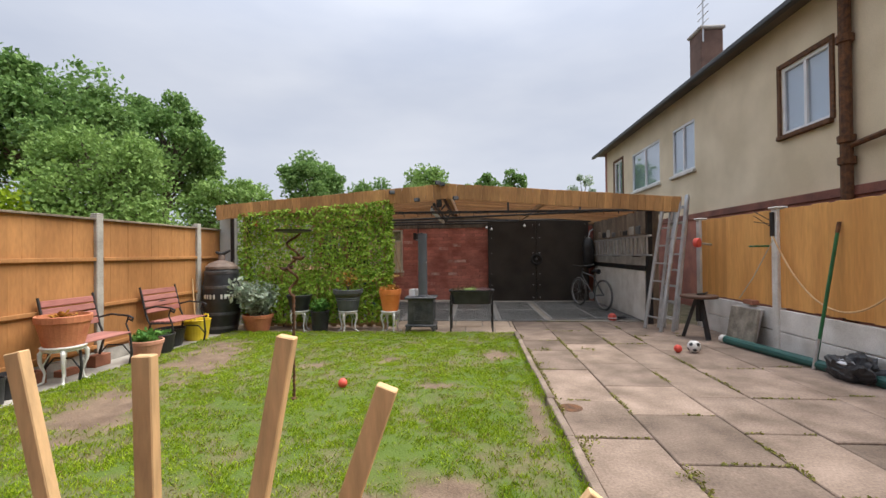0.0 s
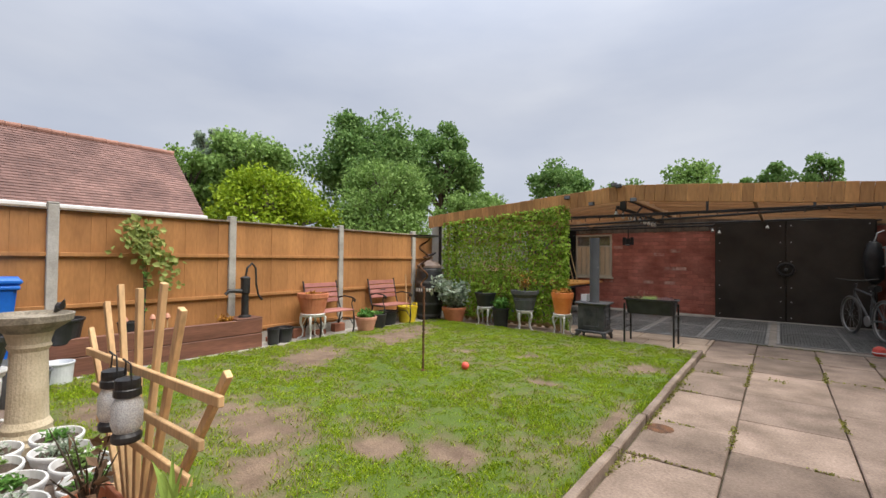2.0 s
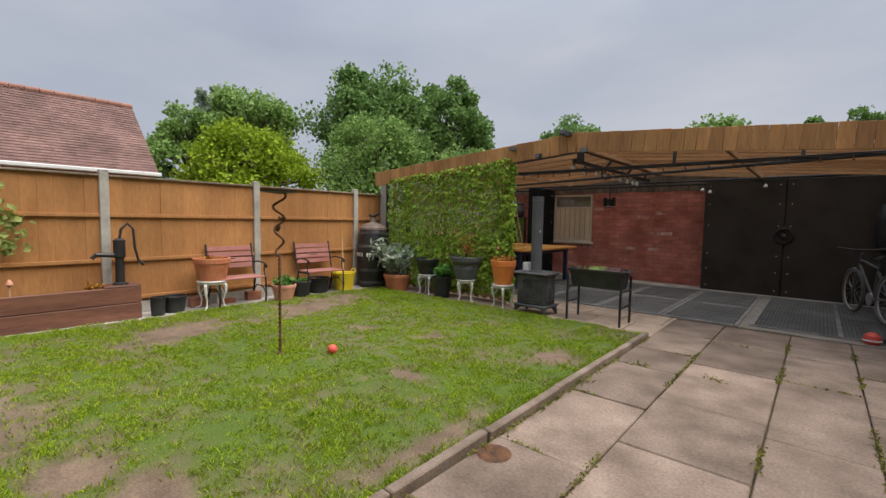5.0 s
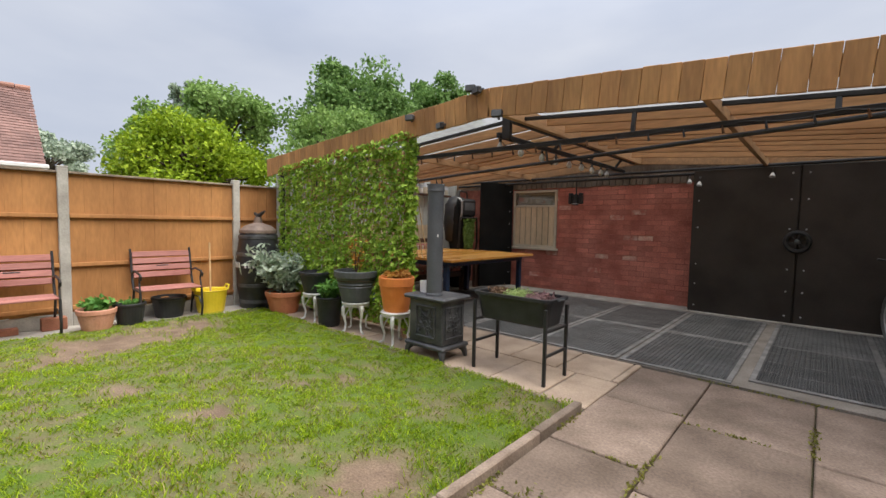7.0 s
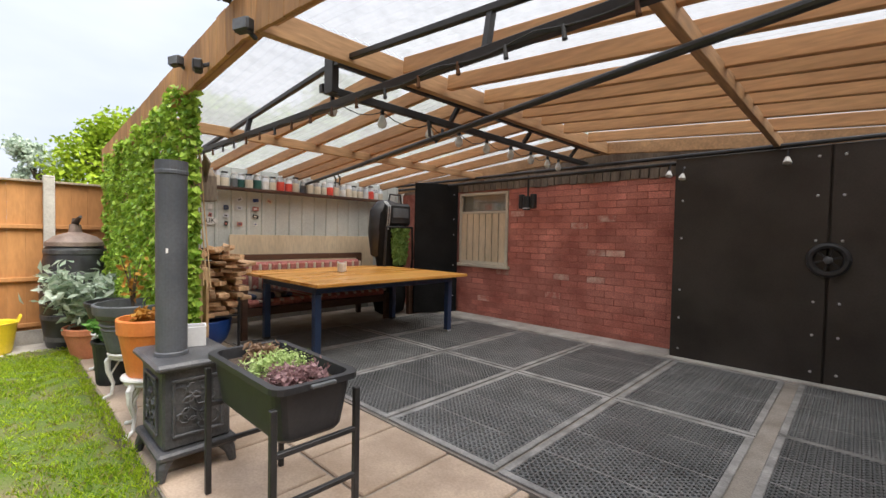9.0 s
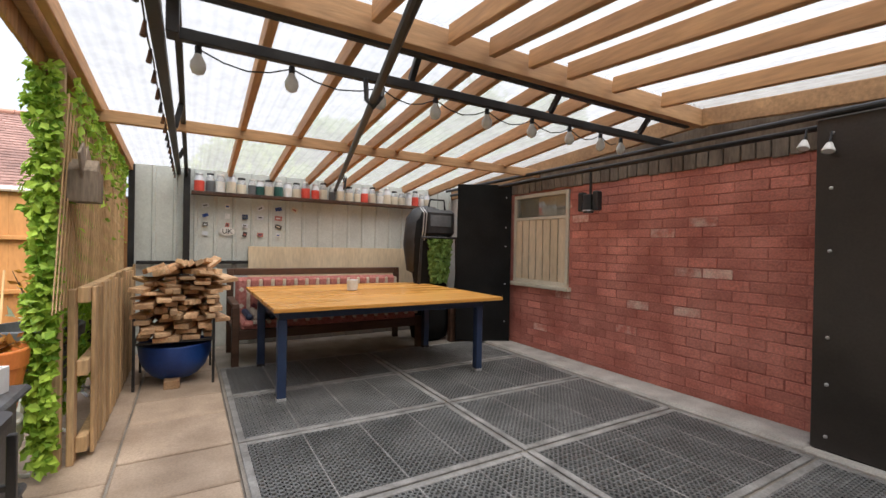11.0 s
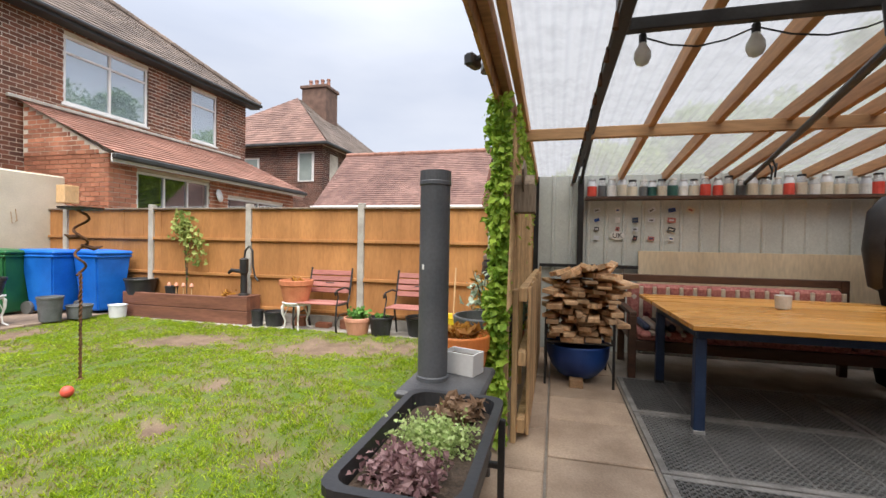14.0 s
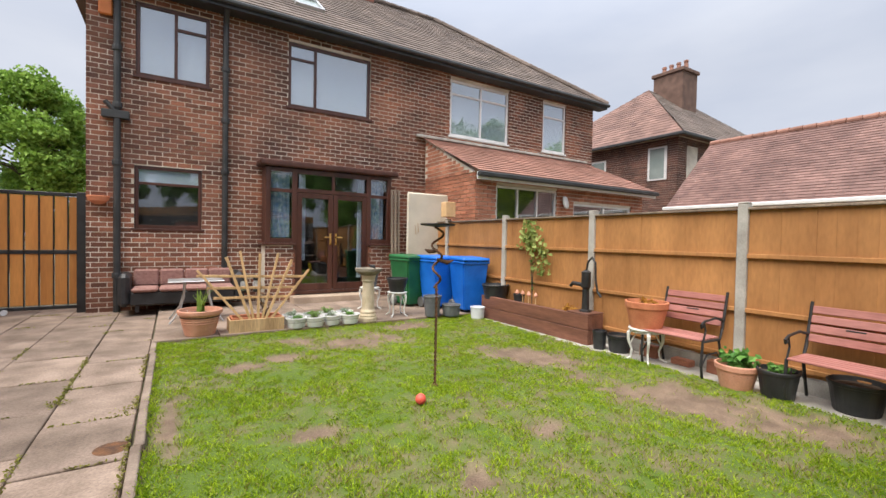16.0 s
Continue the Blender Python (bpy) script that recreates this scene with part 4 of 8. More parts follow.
for a, b in (((-10.95, HY + 0.32, 5.92), (-6.85, RY, RZ + 0.05)), ((2.75, HY + 0.32, 5.92), (-1.35, RY, RZ + 0.05)), ((-6.85, RY, RZ + 0.05), (-1.35, RY, RZ + 0.05))):
    a, b = Vector(a), Vector(b)
    n = int((b - a).length / 0.33)
    for k in range(n):
        sweep(bm, [a.lerp(b, k / n), a.lerp(b, (k + 0.97) / n)], [0.085, 0.095], 8)
part("ridge_tile", bm, TILE_BROWN, house)
part("soffit", boxm((-10.9, HY + 0.001, 5.74), (2.7, HY + 0.34, 5.80)), GUTTER, house)
part("gutter", boxm((-10.97, HY + 0.30, 5.80), (2.77, HY + 0.42, 5.90), 0.03), GUTTER, house, "dark gutter below the eaves")
roof_turn = math.degrees(math.atan2(RZ - 5.88, 4.42))
light_at = pose(-1.58, -2.55, 6.98, -roof_turn)
bm = bmesh.new()
for a, b in (((-0.34, -0.42, 0.0), (-0.28, 0.42, 0.09)), ((0.28, -0.42, 0.0), (0.34, 0.42, 0.09)), ((-0.28, -0.42, 0.0), (0.28, -0.36, 0.09)), ((-0.28, 0.36, 0.0), (0.28, 0.42, 0.09))):
    box(bm, a, b, 0.008)
rooflight = part("rooflight", bm, STEELGREY, house, "grey-framed roof window in the tiles")
rooflight.matrix_basis = light_at
part("pane", boxm((-0.28, -0.36, 0.04), (0.28, 0.36, 0.05)), DIMPANE, rooflight)
part("chimney", boxm((-4.4, RY - 0.4, RZ - 0.6), (-3.4, RY + 0.35, RZ + 1.0), 0.02), BRICK_DARK, house)
for nm, x in (("drainpipe", 1.98), ("drainpipe", 0.27)):
    bm = bmesh.new()
    sweep(bm, [(x, HY + 0.08, 0.0), (x, HY + 0.08, 5.5), (x, HY + 0.25, 5.8)], 0.055, 10)
    for z in (0.6, 2.6, 3.6, 4.6):
        lathe(bm, [(0.07, 0), (0.075, 0.02), (0.075, 0.08), (0.07, 0.1)], 10, (x, HY + 0.08, z))
    part(nm, bm, GUTTER, house, "dark grey drainpipe")
bm = bmesh.new()
box(bm, (1.8, HY + 0.02, 3.42), (2.2, HY + 0.14, 3.56), 0.01)
sweep(bm, [(1.98, HY + 0.1, 3.5), (2.15, HY + 0.1, 3.7)], 0.04, 8)
part("hopper", bm, GUTTER, house)
part("alarm_box", boxm((2.05, HY + 0.005, 5.2), (2.25, HY + 0.07, 5.5), 0.02), ORANGE, house, "small yellow alarm box")
brick_field("bricks", [(a - 0.0, b + 0.0, c, d) for a, b, c, d in HOUSE_HOLES], -10.62, 2.42, 0.0, 5.74, HY - 0.026, 0.22, 0.075, 0.014, BRICK_HOUSE, house, 0.024, near=(-3.9, 2.42, 0.5, 1.7))


def house_window(x0, x1, z0, z1, m, mulls, trans, back, label):
    w = casement("window", label, x0 + 0.005, x1 - 0.005, z0 + 0.005, z1 - 0.005, HY - 0.03, 0.06, m, mulls, trans, GLASS_DOUBLE if back is SKY_SHEEN else GLASS, back=back, facing=1)
    w["category"] = ""
    for k in ("category", "kind", "label"):
        if k in w:
            del w[k]
    w["label"] = label
    w.parent = house
    return w


house_window(0.54, 1.72, 4.27, 5.60, BROWNFRAME, (1.1,), [(0.6, 1.1, 5.25)], SKY_SHEEN, "brown-framed upstairs window")
house_window(-2.79, -0.93, 4.18, 5.55, BROWNFRAME, (-1.51,), [(-1.51, -0.99, 5.22)], SKY_SHEEN, "wide brown-framed bedroom window")
house_window(-7.01, -5.02, 4.14, 5.62, UPVC, (-6.04,), [(-7.0, -5.03, 5.25)], SKY_SHEEN, "white-framed bedroom window with a blind")
house_window(-9.35, -8.36, 4.14, 5.66, UPVC, (), [(-9.3, -8.4, 5.2)], SKY_SHEEN, "narrow white-framed window with a blind")
house_window(0.66, 1.74, 1.50, 2.65, BROWNFRAME, (), [(0.7, 1.7, 2.33)], ROOM_SHADE, "brown-framed kitchen window")
# added pale strip: the sky's reflection in the top light, as colour
part("roller_blind", boxm((0.72, HY - 0.085, 2.34), (1.68, HY - 0.075, 2.60), 0.002), SKY_SHEEN, house, "pale rolled blind behind the top light")

# bay with french doors
BY = -1.0
bay = thing("french_door_bay", "mahogany-framed bay with glazed french doors", "bay window")
bay.parent = house
del bay["category"]
part("pier", boxm((-0.98, HY + 0.02, 0.0), (-0.42, BY, 1.22), 0.0), MORTAR, bay)
part("pier", boxm((-3.16, HY + 0.02, 0.0), (-2.62, BY, 1.22), 0.0), MORTAR, bay)
part("bay_roof", boxm((-3.3, HY + 0.03, 2.81), (-0.3, BY + 0.12, 2.93), 0.03), BROWNFRAME, bay)
bm = bmesh.new()
for x0, x1, z0, z1 in ((-0.52, -0.42, 1.27, 2.8), (-1.04, -0.94, 0.2, 2.8), (-2.66, -2.56, 0.2, 2.8), (-3.16, -3.06, 1.27, 2.8)):
    box(bm, (x0, BY - 0.08, z0), (x1, BY, z1), 0.006)
for x0, x1, z0, z1 in ((-0.94, -0.52, 2.72, 2.8), (-0.94, -0.52, 2.3, 2.37), (-0.94, -0.52, 1.27, 1.36), (-3.06, -2.66, 2.72, 2.8), (-3.06, -2.66, 2.3, 2.37), (-3.06, -2.66, 1.27, 1.36), (-2.56, -1.04, 2.70, 2.8), (-2.56, -1.04, 2.32, 2.40), (-2.56, -1.04, 0.2, 0.27)):
    box(bm, (x0, BY - 0.075, z0), (x1, BY - 0.005, z1), 0.006)
box(bm, (-1.83, BY - 0.075, 2.401), (-1.77, BY - 0.005, 2.699), 0.004)
part("frame", bm, BROWNFRAME, bay)
part("sill", boxm((-1.0, HY + 0.02, 1.222), (-0.36, BY + 0.06, 1.268), 0.008), BROWNFRAME, bay)
part("sill", boxm((-3.22, HY + 0.02, 1.222), (-2.60, BY + 0.06, 1.268), 0.008), BROWNFRAME, bay)
part("side_light", boxm((-0.46, HY + 0.02, 1.27), (-0.425, BY - 0.085, 2.8)), BROWNFRAME, bay)
part("side_light", boxm((-3.15, HY + 0.02, 1.27), (-3.12, BY - 0.085, 2.8)), BROWNFRAME, bay)
for a, b in ((-2.56, -1.805), (-1.795, -1.04)):
    bm = bmesh.new()
    for x0, x1, z0, z1 in ((a, a + 0.1, 0.275, 2.315), (b - 0.1, b, 0.275, 2.315), (a + 0.1, b - 0.1, 2.21, 2.315), (a + 0.1, b - 0.1, 0.275, 0.42)):
        box(bm, (x0, BY - 0.07, z0), (x1, BY - 0.01, z1), 0.006)
    d = part("door", bm, BROWNFRAME, bay)
    hx = -1.86 if a < -2 else -1.74
    bm = bmesh.new()
    box(bm, (hx - 0.02, BY - 0.01, 1.24), (hx + 0.02, BY + 0.005, 1.48), 0.004)
    sweep(bm, [(hx, BY + 0.02, 1.40), (hx + (-0.13 if a < -2 else 0.13), BY + 0.03, 1.40)], 0.012, 8)
    part("handle", bm, BRASS, d, "brass lever handle")
for k, (x0, x1, z0, z1) in enumerate(((-0.96, -0.5, 1.3, 2.78), (-3.1, -2.62, 1.3, 2.78), (-2.52, -1.08, 0.3, 2.75))):
    p = part("pane", boxm((x0, BY - 0.042, z0), (x1, BY - 0.038, z1)), GLASS, bay)
    p.visible_shadow = False
for x0, x1, z0, m in ((-0.92, -0.55, 1.38, CURTAINBLUE), (-3.03, -2.68, 1.38, CURTAINBLUE), (-2.54, -2.40, 0.5, FLAGWHITE), (-1.24, -1.10, 0.9, FLAGWHITE)):
    bm = bmesh.new()
    n = 16
    r0 = [bm.verts.new((x0 + (x1 - x0) * i / n, BY - 0.16 + 0.02 * math.sin(i * 1.9), z0)) for i in range(n + 1)]
    r1 = [bm.verts.new((x0 + (x1 - x0) * i / n, BY - 0.16 + 0.02 * math.sin(i * 1.9), 2.7)) for i in range(n + 1)]
    for i in range(n):
        bm.faces.new((r0[i], r0[i + 1], r1[i + 1], r1[i]))
    part("curtain", bm, m, bay, smooth=True)
# floor and wall painted dark, so the room's shade is in their colour
part("room_floor", boxm((-3.1, HY - 4, 0.1), (-0.5, BY - 0.1, 0.18)), ROOM_SHADE, bay)
part("room_wall", boxm((-6, HY - 4.1, 0.1), (2, HY - 4, 2.9)), ROOM_SHADE, bay)
tagged(part("door_step", boxm((-2.75, BY + 0.02, 0.0), (-0.9, BY + 0.36, 0.19), 0.015), PAVE_IN), "stone slab step below the french doors", "step", kind="structure")
brick_field("bricks", [(-2.60, -1.0, 0, 2)], -3.16, -0.42, 0.0, 1.2, BY - 0.012, 0.22, 0.075, 0.014, BRICK_HOUSE, bay, 0.018, near=(-4, 0, 0, 2), seed=9)

# neighbour's extension
ext = thing("house_extension", "orange brick lean-to extension with clay tile roof", "extension")
EX0, EX1, EY = -10.1, -4.3, 0.75
EH = [(-6.72, -4.85, 1.2, 2.62), (-9.6, -7.3, 1.9, 2.36)]
part("wall", wall_with_holes(bmesh.new(), EX0, EX1, -0.05, 2.85, EH, EY - 0.25, EY - 0.006), MORTAR, ext)
part("side_wall", boxm((EX1 - 0.24, HY + 0.03, -0.05), (EX1 - 0.006, EY - 0.251, 2.85)), MORTAR, ext)
bm = bmesh.new()
v0 = [bm.verts.new((x, y, z)) for x in (EX1 - 0.24, EX1 + 0.015) for y, z in ((EY - 0.02, 2.851), (HY + 0.03, 2.851), (HY + 0.03, 3.93))]
for f in ((0, 1, 2), (5, 4, 3), (0, 3, 4, 1), (1, 4, 5, 2), (2, 5, 3, 0)):
    bm.faces.new([v0[i] for i in f])
part("gable_cheek", bm, MORTAR, ext)
for k in range(12):
    z = 2.85 + k * 0.089
    brick_field("bricks", [], HY + 0.05 + (0.11 if k % 2 else 0), EY - 0.05 - (EY - HY) * (z + 0.08 - 2.84) / 1.1, z, z + 0.075, EX1 - 0.003, 0.215, 0.075, 0.014, BRICK_EXT, ext, 0.022, axis="y", seed=60 + k)
brick_field("bricks", EH, EX0, EX1, 0.9, 2.84, EY - 0.015, 0.215, 0.075, 0.014, BRICK_EXT, ext, 0.02, seed=5)
brick_field("bricks", [], HY + 0.05, EY, 0.9, 2.84, EX1 - 0.01, 0.215, 0.075, 0.014, BRICK_EXT, ext, 0.02, axis="y", seed=6)
tiled_roof("roof", lambda u, s: (u, EY + 0.25 + (HY - EY - 0.25) * s, 2.84 + (3.95 - 2.84) * s), EX0 - 0.25, EX1 + 0.12, TILE_ORANGE, 0.2, ext, 0.22)
bm = bmesh.new()
v0 = [bm.verts.new((x, y, z)) for x in (EX0 - 0.2, EX1 - 0.26) for y, z in ((EY + 0.2, 2.8), (HY + 0.01, 2.8), (HY + 0.01, 3.93), (EY + 0.2, 2.84))]
for f in ((0, 1, 2, 3), (7, 6, 5, 4), (0, 4, 5, 1), (2, 6, 7, 3), (3, 7, 4, 0), (1, 5, 6, 2)):
    bm.faces.new([v0[i] for i in f])
part("roof_core", bm, TILE_ORANGE, ext)
part("gutter", boxm((EX0 - 0.3, EY + 0.24, 2.72), (EX1 + 0.15, EY + 0.34, 2.82), 0.02), GUTTER, ext)
part("fascia_board", boxm((EX0 - 0.28, EY + 0.205, 2.66), (EX1 + 0.13, EY + 0.238, 2.82), 0.004), UPVC, ext)
part("lead_flashing", boxm((EX0 - 0.2, HY + 0.02, 3.95), (EX1 + 0.3, HY + 0.1, 4.02), 0.01), CONC, ext)
for (x0, x1, z0, z1), mm, mulls in ((EH[0], UPVC, (-6.1, -5.5)), (EH[1], UPVC, (-8.5,))):
    w = casement("window", "white sliding window", x0 + 0.005, x1 - 0.005, z0 + 0.005, z1 - 0.005, EY - 0.03, 0.05, mm, mulls, back=ROOM_SHADE, facing=1)
    for k in ("category", "kind"):
        if k in w:
            del w[k]
    w.parent = ext
lathe(bm := bmesh.new(), [(0.16, 0), (0.15, 0.03), (0.05, 0.06)], 16)
o = part("satellite_dish", bm, UPVC, ext)
o.matrix_basis = pose(-6.95, EY + 0.06, 2.35, -80, 0, 20)

# tiled outbuilding past the fence
ob_ = thing("tiled_outbuilding", "outbuilding with a long red tiled roof", "outbuilding")
part("wall", boxm((-15.2, 1.2, -0.05), (-11.1, 6.55, 2.55)), BRICK_DARK, ob_)
bm = bmesh.new()
v0 = [bm.verts.new((x, y, z)) for y in (1.25, 6.52) for x, z in ((-11.15, 2.5), (-15.25, 2.5), (-13.2, 4.5))]
for f in ((0, 1, 2), (5, 4, 3), (0, 3, 4, 1), (1, 4, 5, 2), (2, 5, 3, 0)):
    bm.faces.new([v0[i] for i in f])
part("gable", bm, BRICK_DARK, ob_)
tiled_roof("roof", lambda u, s: (-10.85 - 2.35 * s, u, 2.42 + 2.13 * s), 1.0, 6.62, TILE_RED, 0.115, ob_, 0.165, thick=0.014)
tiled_roof("roof", lambda u, s: (-15.55 + 2.35 * s, u, 2.42 + 2.13 * s), 1.0, 6.62, TILE_RED, 0.3, ob_, 0.3)
bm = bmesh.new()
for k in range(19):
    sweep(bm, [(-13.2, 1.0 + k * 0.296, 4.56), (-13.2, 1.0 + k * 0.296 + 0.285, 4.56)], [0.075, 0.09], 10)
part("ridge_tile", bm, TILE_ORANGE, ob_)
part("gutter", boxm((-10.85, 0.95, 2.34), (-10.74, 6.66, 2.44), 0.02), UPVC, ob_, "white gutter")

# next house along
h2 = thing("neighbour_house", "brown brick house with hipped tile roof and chimney", "house")
part("wall", boxm((-24.0, -9.0, -0.05), (-15.2, -1.2, 5.6)), MORTAR, h2)
brick_field("bricks", [(-16.6, -15.8, 3.9, 5.2)], -24.0, -15.2, 2.3, 5.5, -1.2, 0.32, 0.075, 0.014, BRICK_UMBER, h2, 0.02, seed=11)
brick_field("bricks", [(-5.2, -4.4, 3.9, 5.0), (-2.4, -1.6, 3.9, 5.2)], -9.0, -1.2, 2.3, 5.5, -15.2, 0.32, 0.075, 0.014, BRICK_UMBER, h2, 0.02, axis="y", seed=12)
part("window", boxm((-15.26, -5.2, 3.9), (-15.15, -4.4, 5.0), 0.01), UPVC, h2)
part("window", boxm((-15.26, -2.4, 3.9), (-15.15, -1.6, 5.2), 0.01), UPVC, h2)
for y0, y1, z1 in ((-5.12, -4.48, 4.95), (-2.3, -1.7, 5.15)):
    part("pane", boxm((-15.148, y0, 3.97), (-15.14, y1, z1)), DIMPANE, h2)
bm = bmesh.new()
v0 = [bm.verts.new(p) for p in ((-24.4, -9.4, 5.55), (-14.8, -9.4, 5.55), (-14.8, -0.8, 5.55), (-24.4, -0.8, 5.55), (-22.0, -5.1, 9.1), (-19.2, -5.1, 9.1))]
for f in ((3, 2, 5, 4), (1, 0, 4, 5), (0, 3, 4), (2, 1, 5), (3, 2, 1, 0)):
    bm.faces.new([v0[i] for i in f])
part("roof_core", bm, TILE_DULL, h2)
tiled_roof("roof", lambda u, s: (-14.75 - 4.45 * s, u, 5.56 + 3.56 * s), -9.4, -0.8, TILE_DULL, 0.25, h2, 0.3, 4.3, 4.3)
tiled_roof("roof", lambda u, s: (u, -0.75 - 4.35 * s, 5.56 + 3.56 * s), -24.4, -14.8, TILE_BROWN, 0.25, h2, 0.3, 2.4, 4.4)
part("gutter", boxm((-14.82, -9.4, 5.45), (-14.7, -0.7, 5.56), 0.02), GUTTER, h2)
part("gutter", boxm((-24.4, -0.82, 5.45), (-14.8, -0.7, 5.56), 0.02), GUTTER, h2)
part("chimney", boxm((-20.9, -5.1, 7.6), (-19.6, -3.6, 9.75), 0.02), SOOT, h2)
part("chimney_cap", boxm((-20.98, -5.18, 9.751), (-19.52, -3.52, 9.92), 0.02), SOOT, h2)
for yy in (-4.9, -4.53, -4.16, -3.79):
    bm = bmesh.new()
    lathe(bm, [(0.12, 0), (0.09, 0.36), (0.11, 0.39), (0.11, 0.48)], 12, (-20.2, yy, 9.92))
    part("chimney_pot", bm, TILE_ORANGE, h2)

# rendered house past the other fence
h3 = thing("rendered_house", "beige rendered house with brown brick plinth and low eaves", "house")
BX = 5.95
BH = [(11.68, 12.85, 3.28, 4.49), (13.64, 15.79, 3.27, 4.51), (7.72, 8.75, 3.26, 4.4), (5.0, 6.35, 3.6, 4.9), (16.7, 17.6, 3.3, 4.6)]
part("wall", wall_with_holes(bmesh.new(), -4.0, 18.5, 2.2, 5.25, BH, BX, BX + 0.3, axis="y"), RENDER, h3)
part("plinth", boxm((BX - 0.03, -4.0, -0.05), (BX + 0.29, 18.5, 2.06)), BRICK_DARK, h3)
part("string_course", boxm((BX - 0.06, -4.0, 2.061), (BX + 0.29, 18.5, 2.199), 0.01), BRICK_DARK, h3)
part("end_wall", boxm((BX + 0.01, 18.51, -0.05), (BX + 8, 18.8, 5.25)), BRICK_DARK, h3)
part("rear_wall", boxm((BX + 7.8, -4.0, -0.05), (BX + 8, 18.5, 5.25)), RENDER, h3)
part("end_wall", boxm((BX + 0.01, -4.3, -0.05), (BX + 8, -4.01, 5.25)), RENDER, h3)
bm = bmesh.new()
v0 = [bm.verts.new(p) for p in ((BX - 0.35, -4.6, 5.2), (BX - 0.35, 19.2, 5.2), (BX + 4.2, 19.2, 8.0), (BX + 4.2, -4.6, 8.0), (BX + 8.5, -4.6, 5.2), (BX + 8.5, 19.2, 5.2))]
for f in ((0, 1, 2, 3), (3, 2, 5, 4), (0, 3, 4), (1, 5, 2), (0, 4, 5, 1)):
    bm.faces.new([v0[i] for i in f])
part("roof", bm, TILE_BROWN, h3)
part("gutter", boxm((BX - 0.42, -4.6, 5.10), (BX - 0.30, 19.2, 5.21), 0.02), GUTTER, h3)
part("chimney", boxm((BX + 1.05, 13.4, 5.6), (BX + 1.65, 14.05, 7.45), 0.03), SOOT, h3)
part("chimney_cap", boxm((BX + 1.0, 13.35, 7.451), (BX + 1.7, 14.1, 7.55), 0.03), CONC, h3)
part("aerial", sweep(bmesh.new(), [(BX + 1.1, 13.38, 7.1), (BX + 1.1, 13.38, 8.3)], 0.02, 6), STEELGREY, h3)
for zz in (7.6, 7.8, 8.0, 8.2):
    part("aerial_rod", sweep(bmesh.new(), [(BX + 1.1, 13.1, zz), (BX + 1.1, 13.66, zz)], 0.012, 5), STEELGREY, h3)
bm = bmesh.new()
sweep(bm, [(BX - 0.1, 7.35, 0), (BX - 0.1, 7.35, 5.0), (BX - 0.25, 7.35, 5.15)], 0.075, 10)
for z in (2.5, 2.8, 4.2):
    lathe(bm, [(0.10, 0), (0.105, 0.1)], 10, (BX - 0.1, 7.35, z))
sweep(bm, [(BX - 0.08, 7.3, 2.75), (BX - 0.08, 4.0, 3.1)], 0.04, 8)
part("drainpipe", bm, RUST, h3, "brown cast-iron drainpipe")
for k, (y0, y1, z0, z1) in enumerate(BH):
    m = UPVC if k < 2 else BROWNFRAME
    bm = bmesh.new()
    fw = 0.06
    for a, b in (((BX + 0.01, y0, z0), (BX + 0.08, y0 + fw, z1)), ((BX + 0.01, y1 - fw, z0), (BX + 0.08, y1, z1)), ((BX + 0.01, y0 + fw, z0), (BX + 0.08, y1 - fw, z0 + fw)), ((BX + 0.01, y0 + fw, z1 - fw), (BX + 0.08, y1 - fw, z1)), ((BX + 0.01, (y0 + y1) / 2 - 0.03, z0 + fw), (BX + 0.08, (y0 + y1) / 2 + 0.03, z1 - fw))):
        box(bm, a, b, 0.004)
    w = part("window", bm, UPVC, h3)
    part("pane", boxm((BX + 0.04, y0 + fw, z0 + fw), (BX + 0.05, y1 - fw, z1 - fw)), GLASS, w)
    # pale sheet behind the pane imitates reflected sky
    part("blind", boxm((BX + 0.09, y0, z0), (BX + 0.11, y1, z1)), SKY_SHEEN, w)
    part("sill", boxm((BX - 0.08, y0 - 0.05, z0 - 0.08), (BX - 0.002, y1 + 0.05, z0 - 0.005), 0.01), CONC_WHITE if k < 2 else RUST, w)
    if k >= 2:
        bm = bmesh.new()
        for a, b in (((BX - 0.03, y0 - 0.08, z0 - 0.02), (BX + 0.005, y0, z1)), ((BX - 0.03, y1, z0 - 0.02), (BX + 0.005, y1 + 0.08, z1)), ((BX - 0.03, y0 - 0.08, z1), (BX + 0.005, y1 + 0.08, z1 + 0.08))):
            box(bm, a, b, 0.006)
        part("surround", bm, RUST, w)


# ---- green leaf screen, trellis and pallet ----
rng = np.random.default_rng(21)
screen = thing("leaf_screen", "leafy green ivy screen on a timber trellis", "hedge screen")
n = 12500
xs = rng.uniform(-3.52, -0.80, n)
tops = np.array([roof_z(x) - 0.14 for x in xs])
zs = rng.uniform(0.06, 1.0, n) * tops
lump = np.array([noise.noise((x * 3, z * 3, 4)) for x, z in zip(xs, zs)])
fine = np.array([noise.noise((x * 11, z * 11, 7)) for x, z in zip(xs, zs)])
ysc = FRONT_Y - 0.02 - 0.05 * lump - 0.06 * fine - rng.uniform(0, 0.05, n)
leaves("ivy", np.stack([xs, ysc, zs], 1), 0.041, LEAF_HEDGE, screen, rng, facing=(0, -0.9, 0.8), spread=0.6, long=1.25)
n = 1300
zs = rng.uniform(0.05, 2.22, n)
bulge = np.array([noise.noise((0, z * 4, 9)) for z in zs])
leaves("ivy", np.stack([-0.80 + rng.normal(0, 0.03, n) + 0.05 * bulge, FRONT_Y + 0.02 + rng.uniform(-0.06, 0.05, n), zs], 1), 0.042, LEAF_HEDGE, screen, rng, facing=(1.0, -0.3, 0.5), spread=0.8, long=1.25)
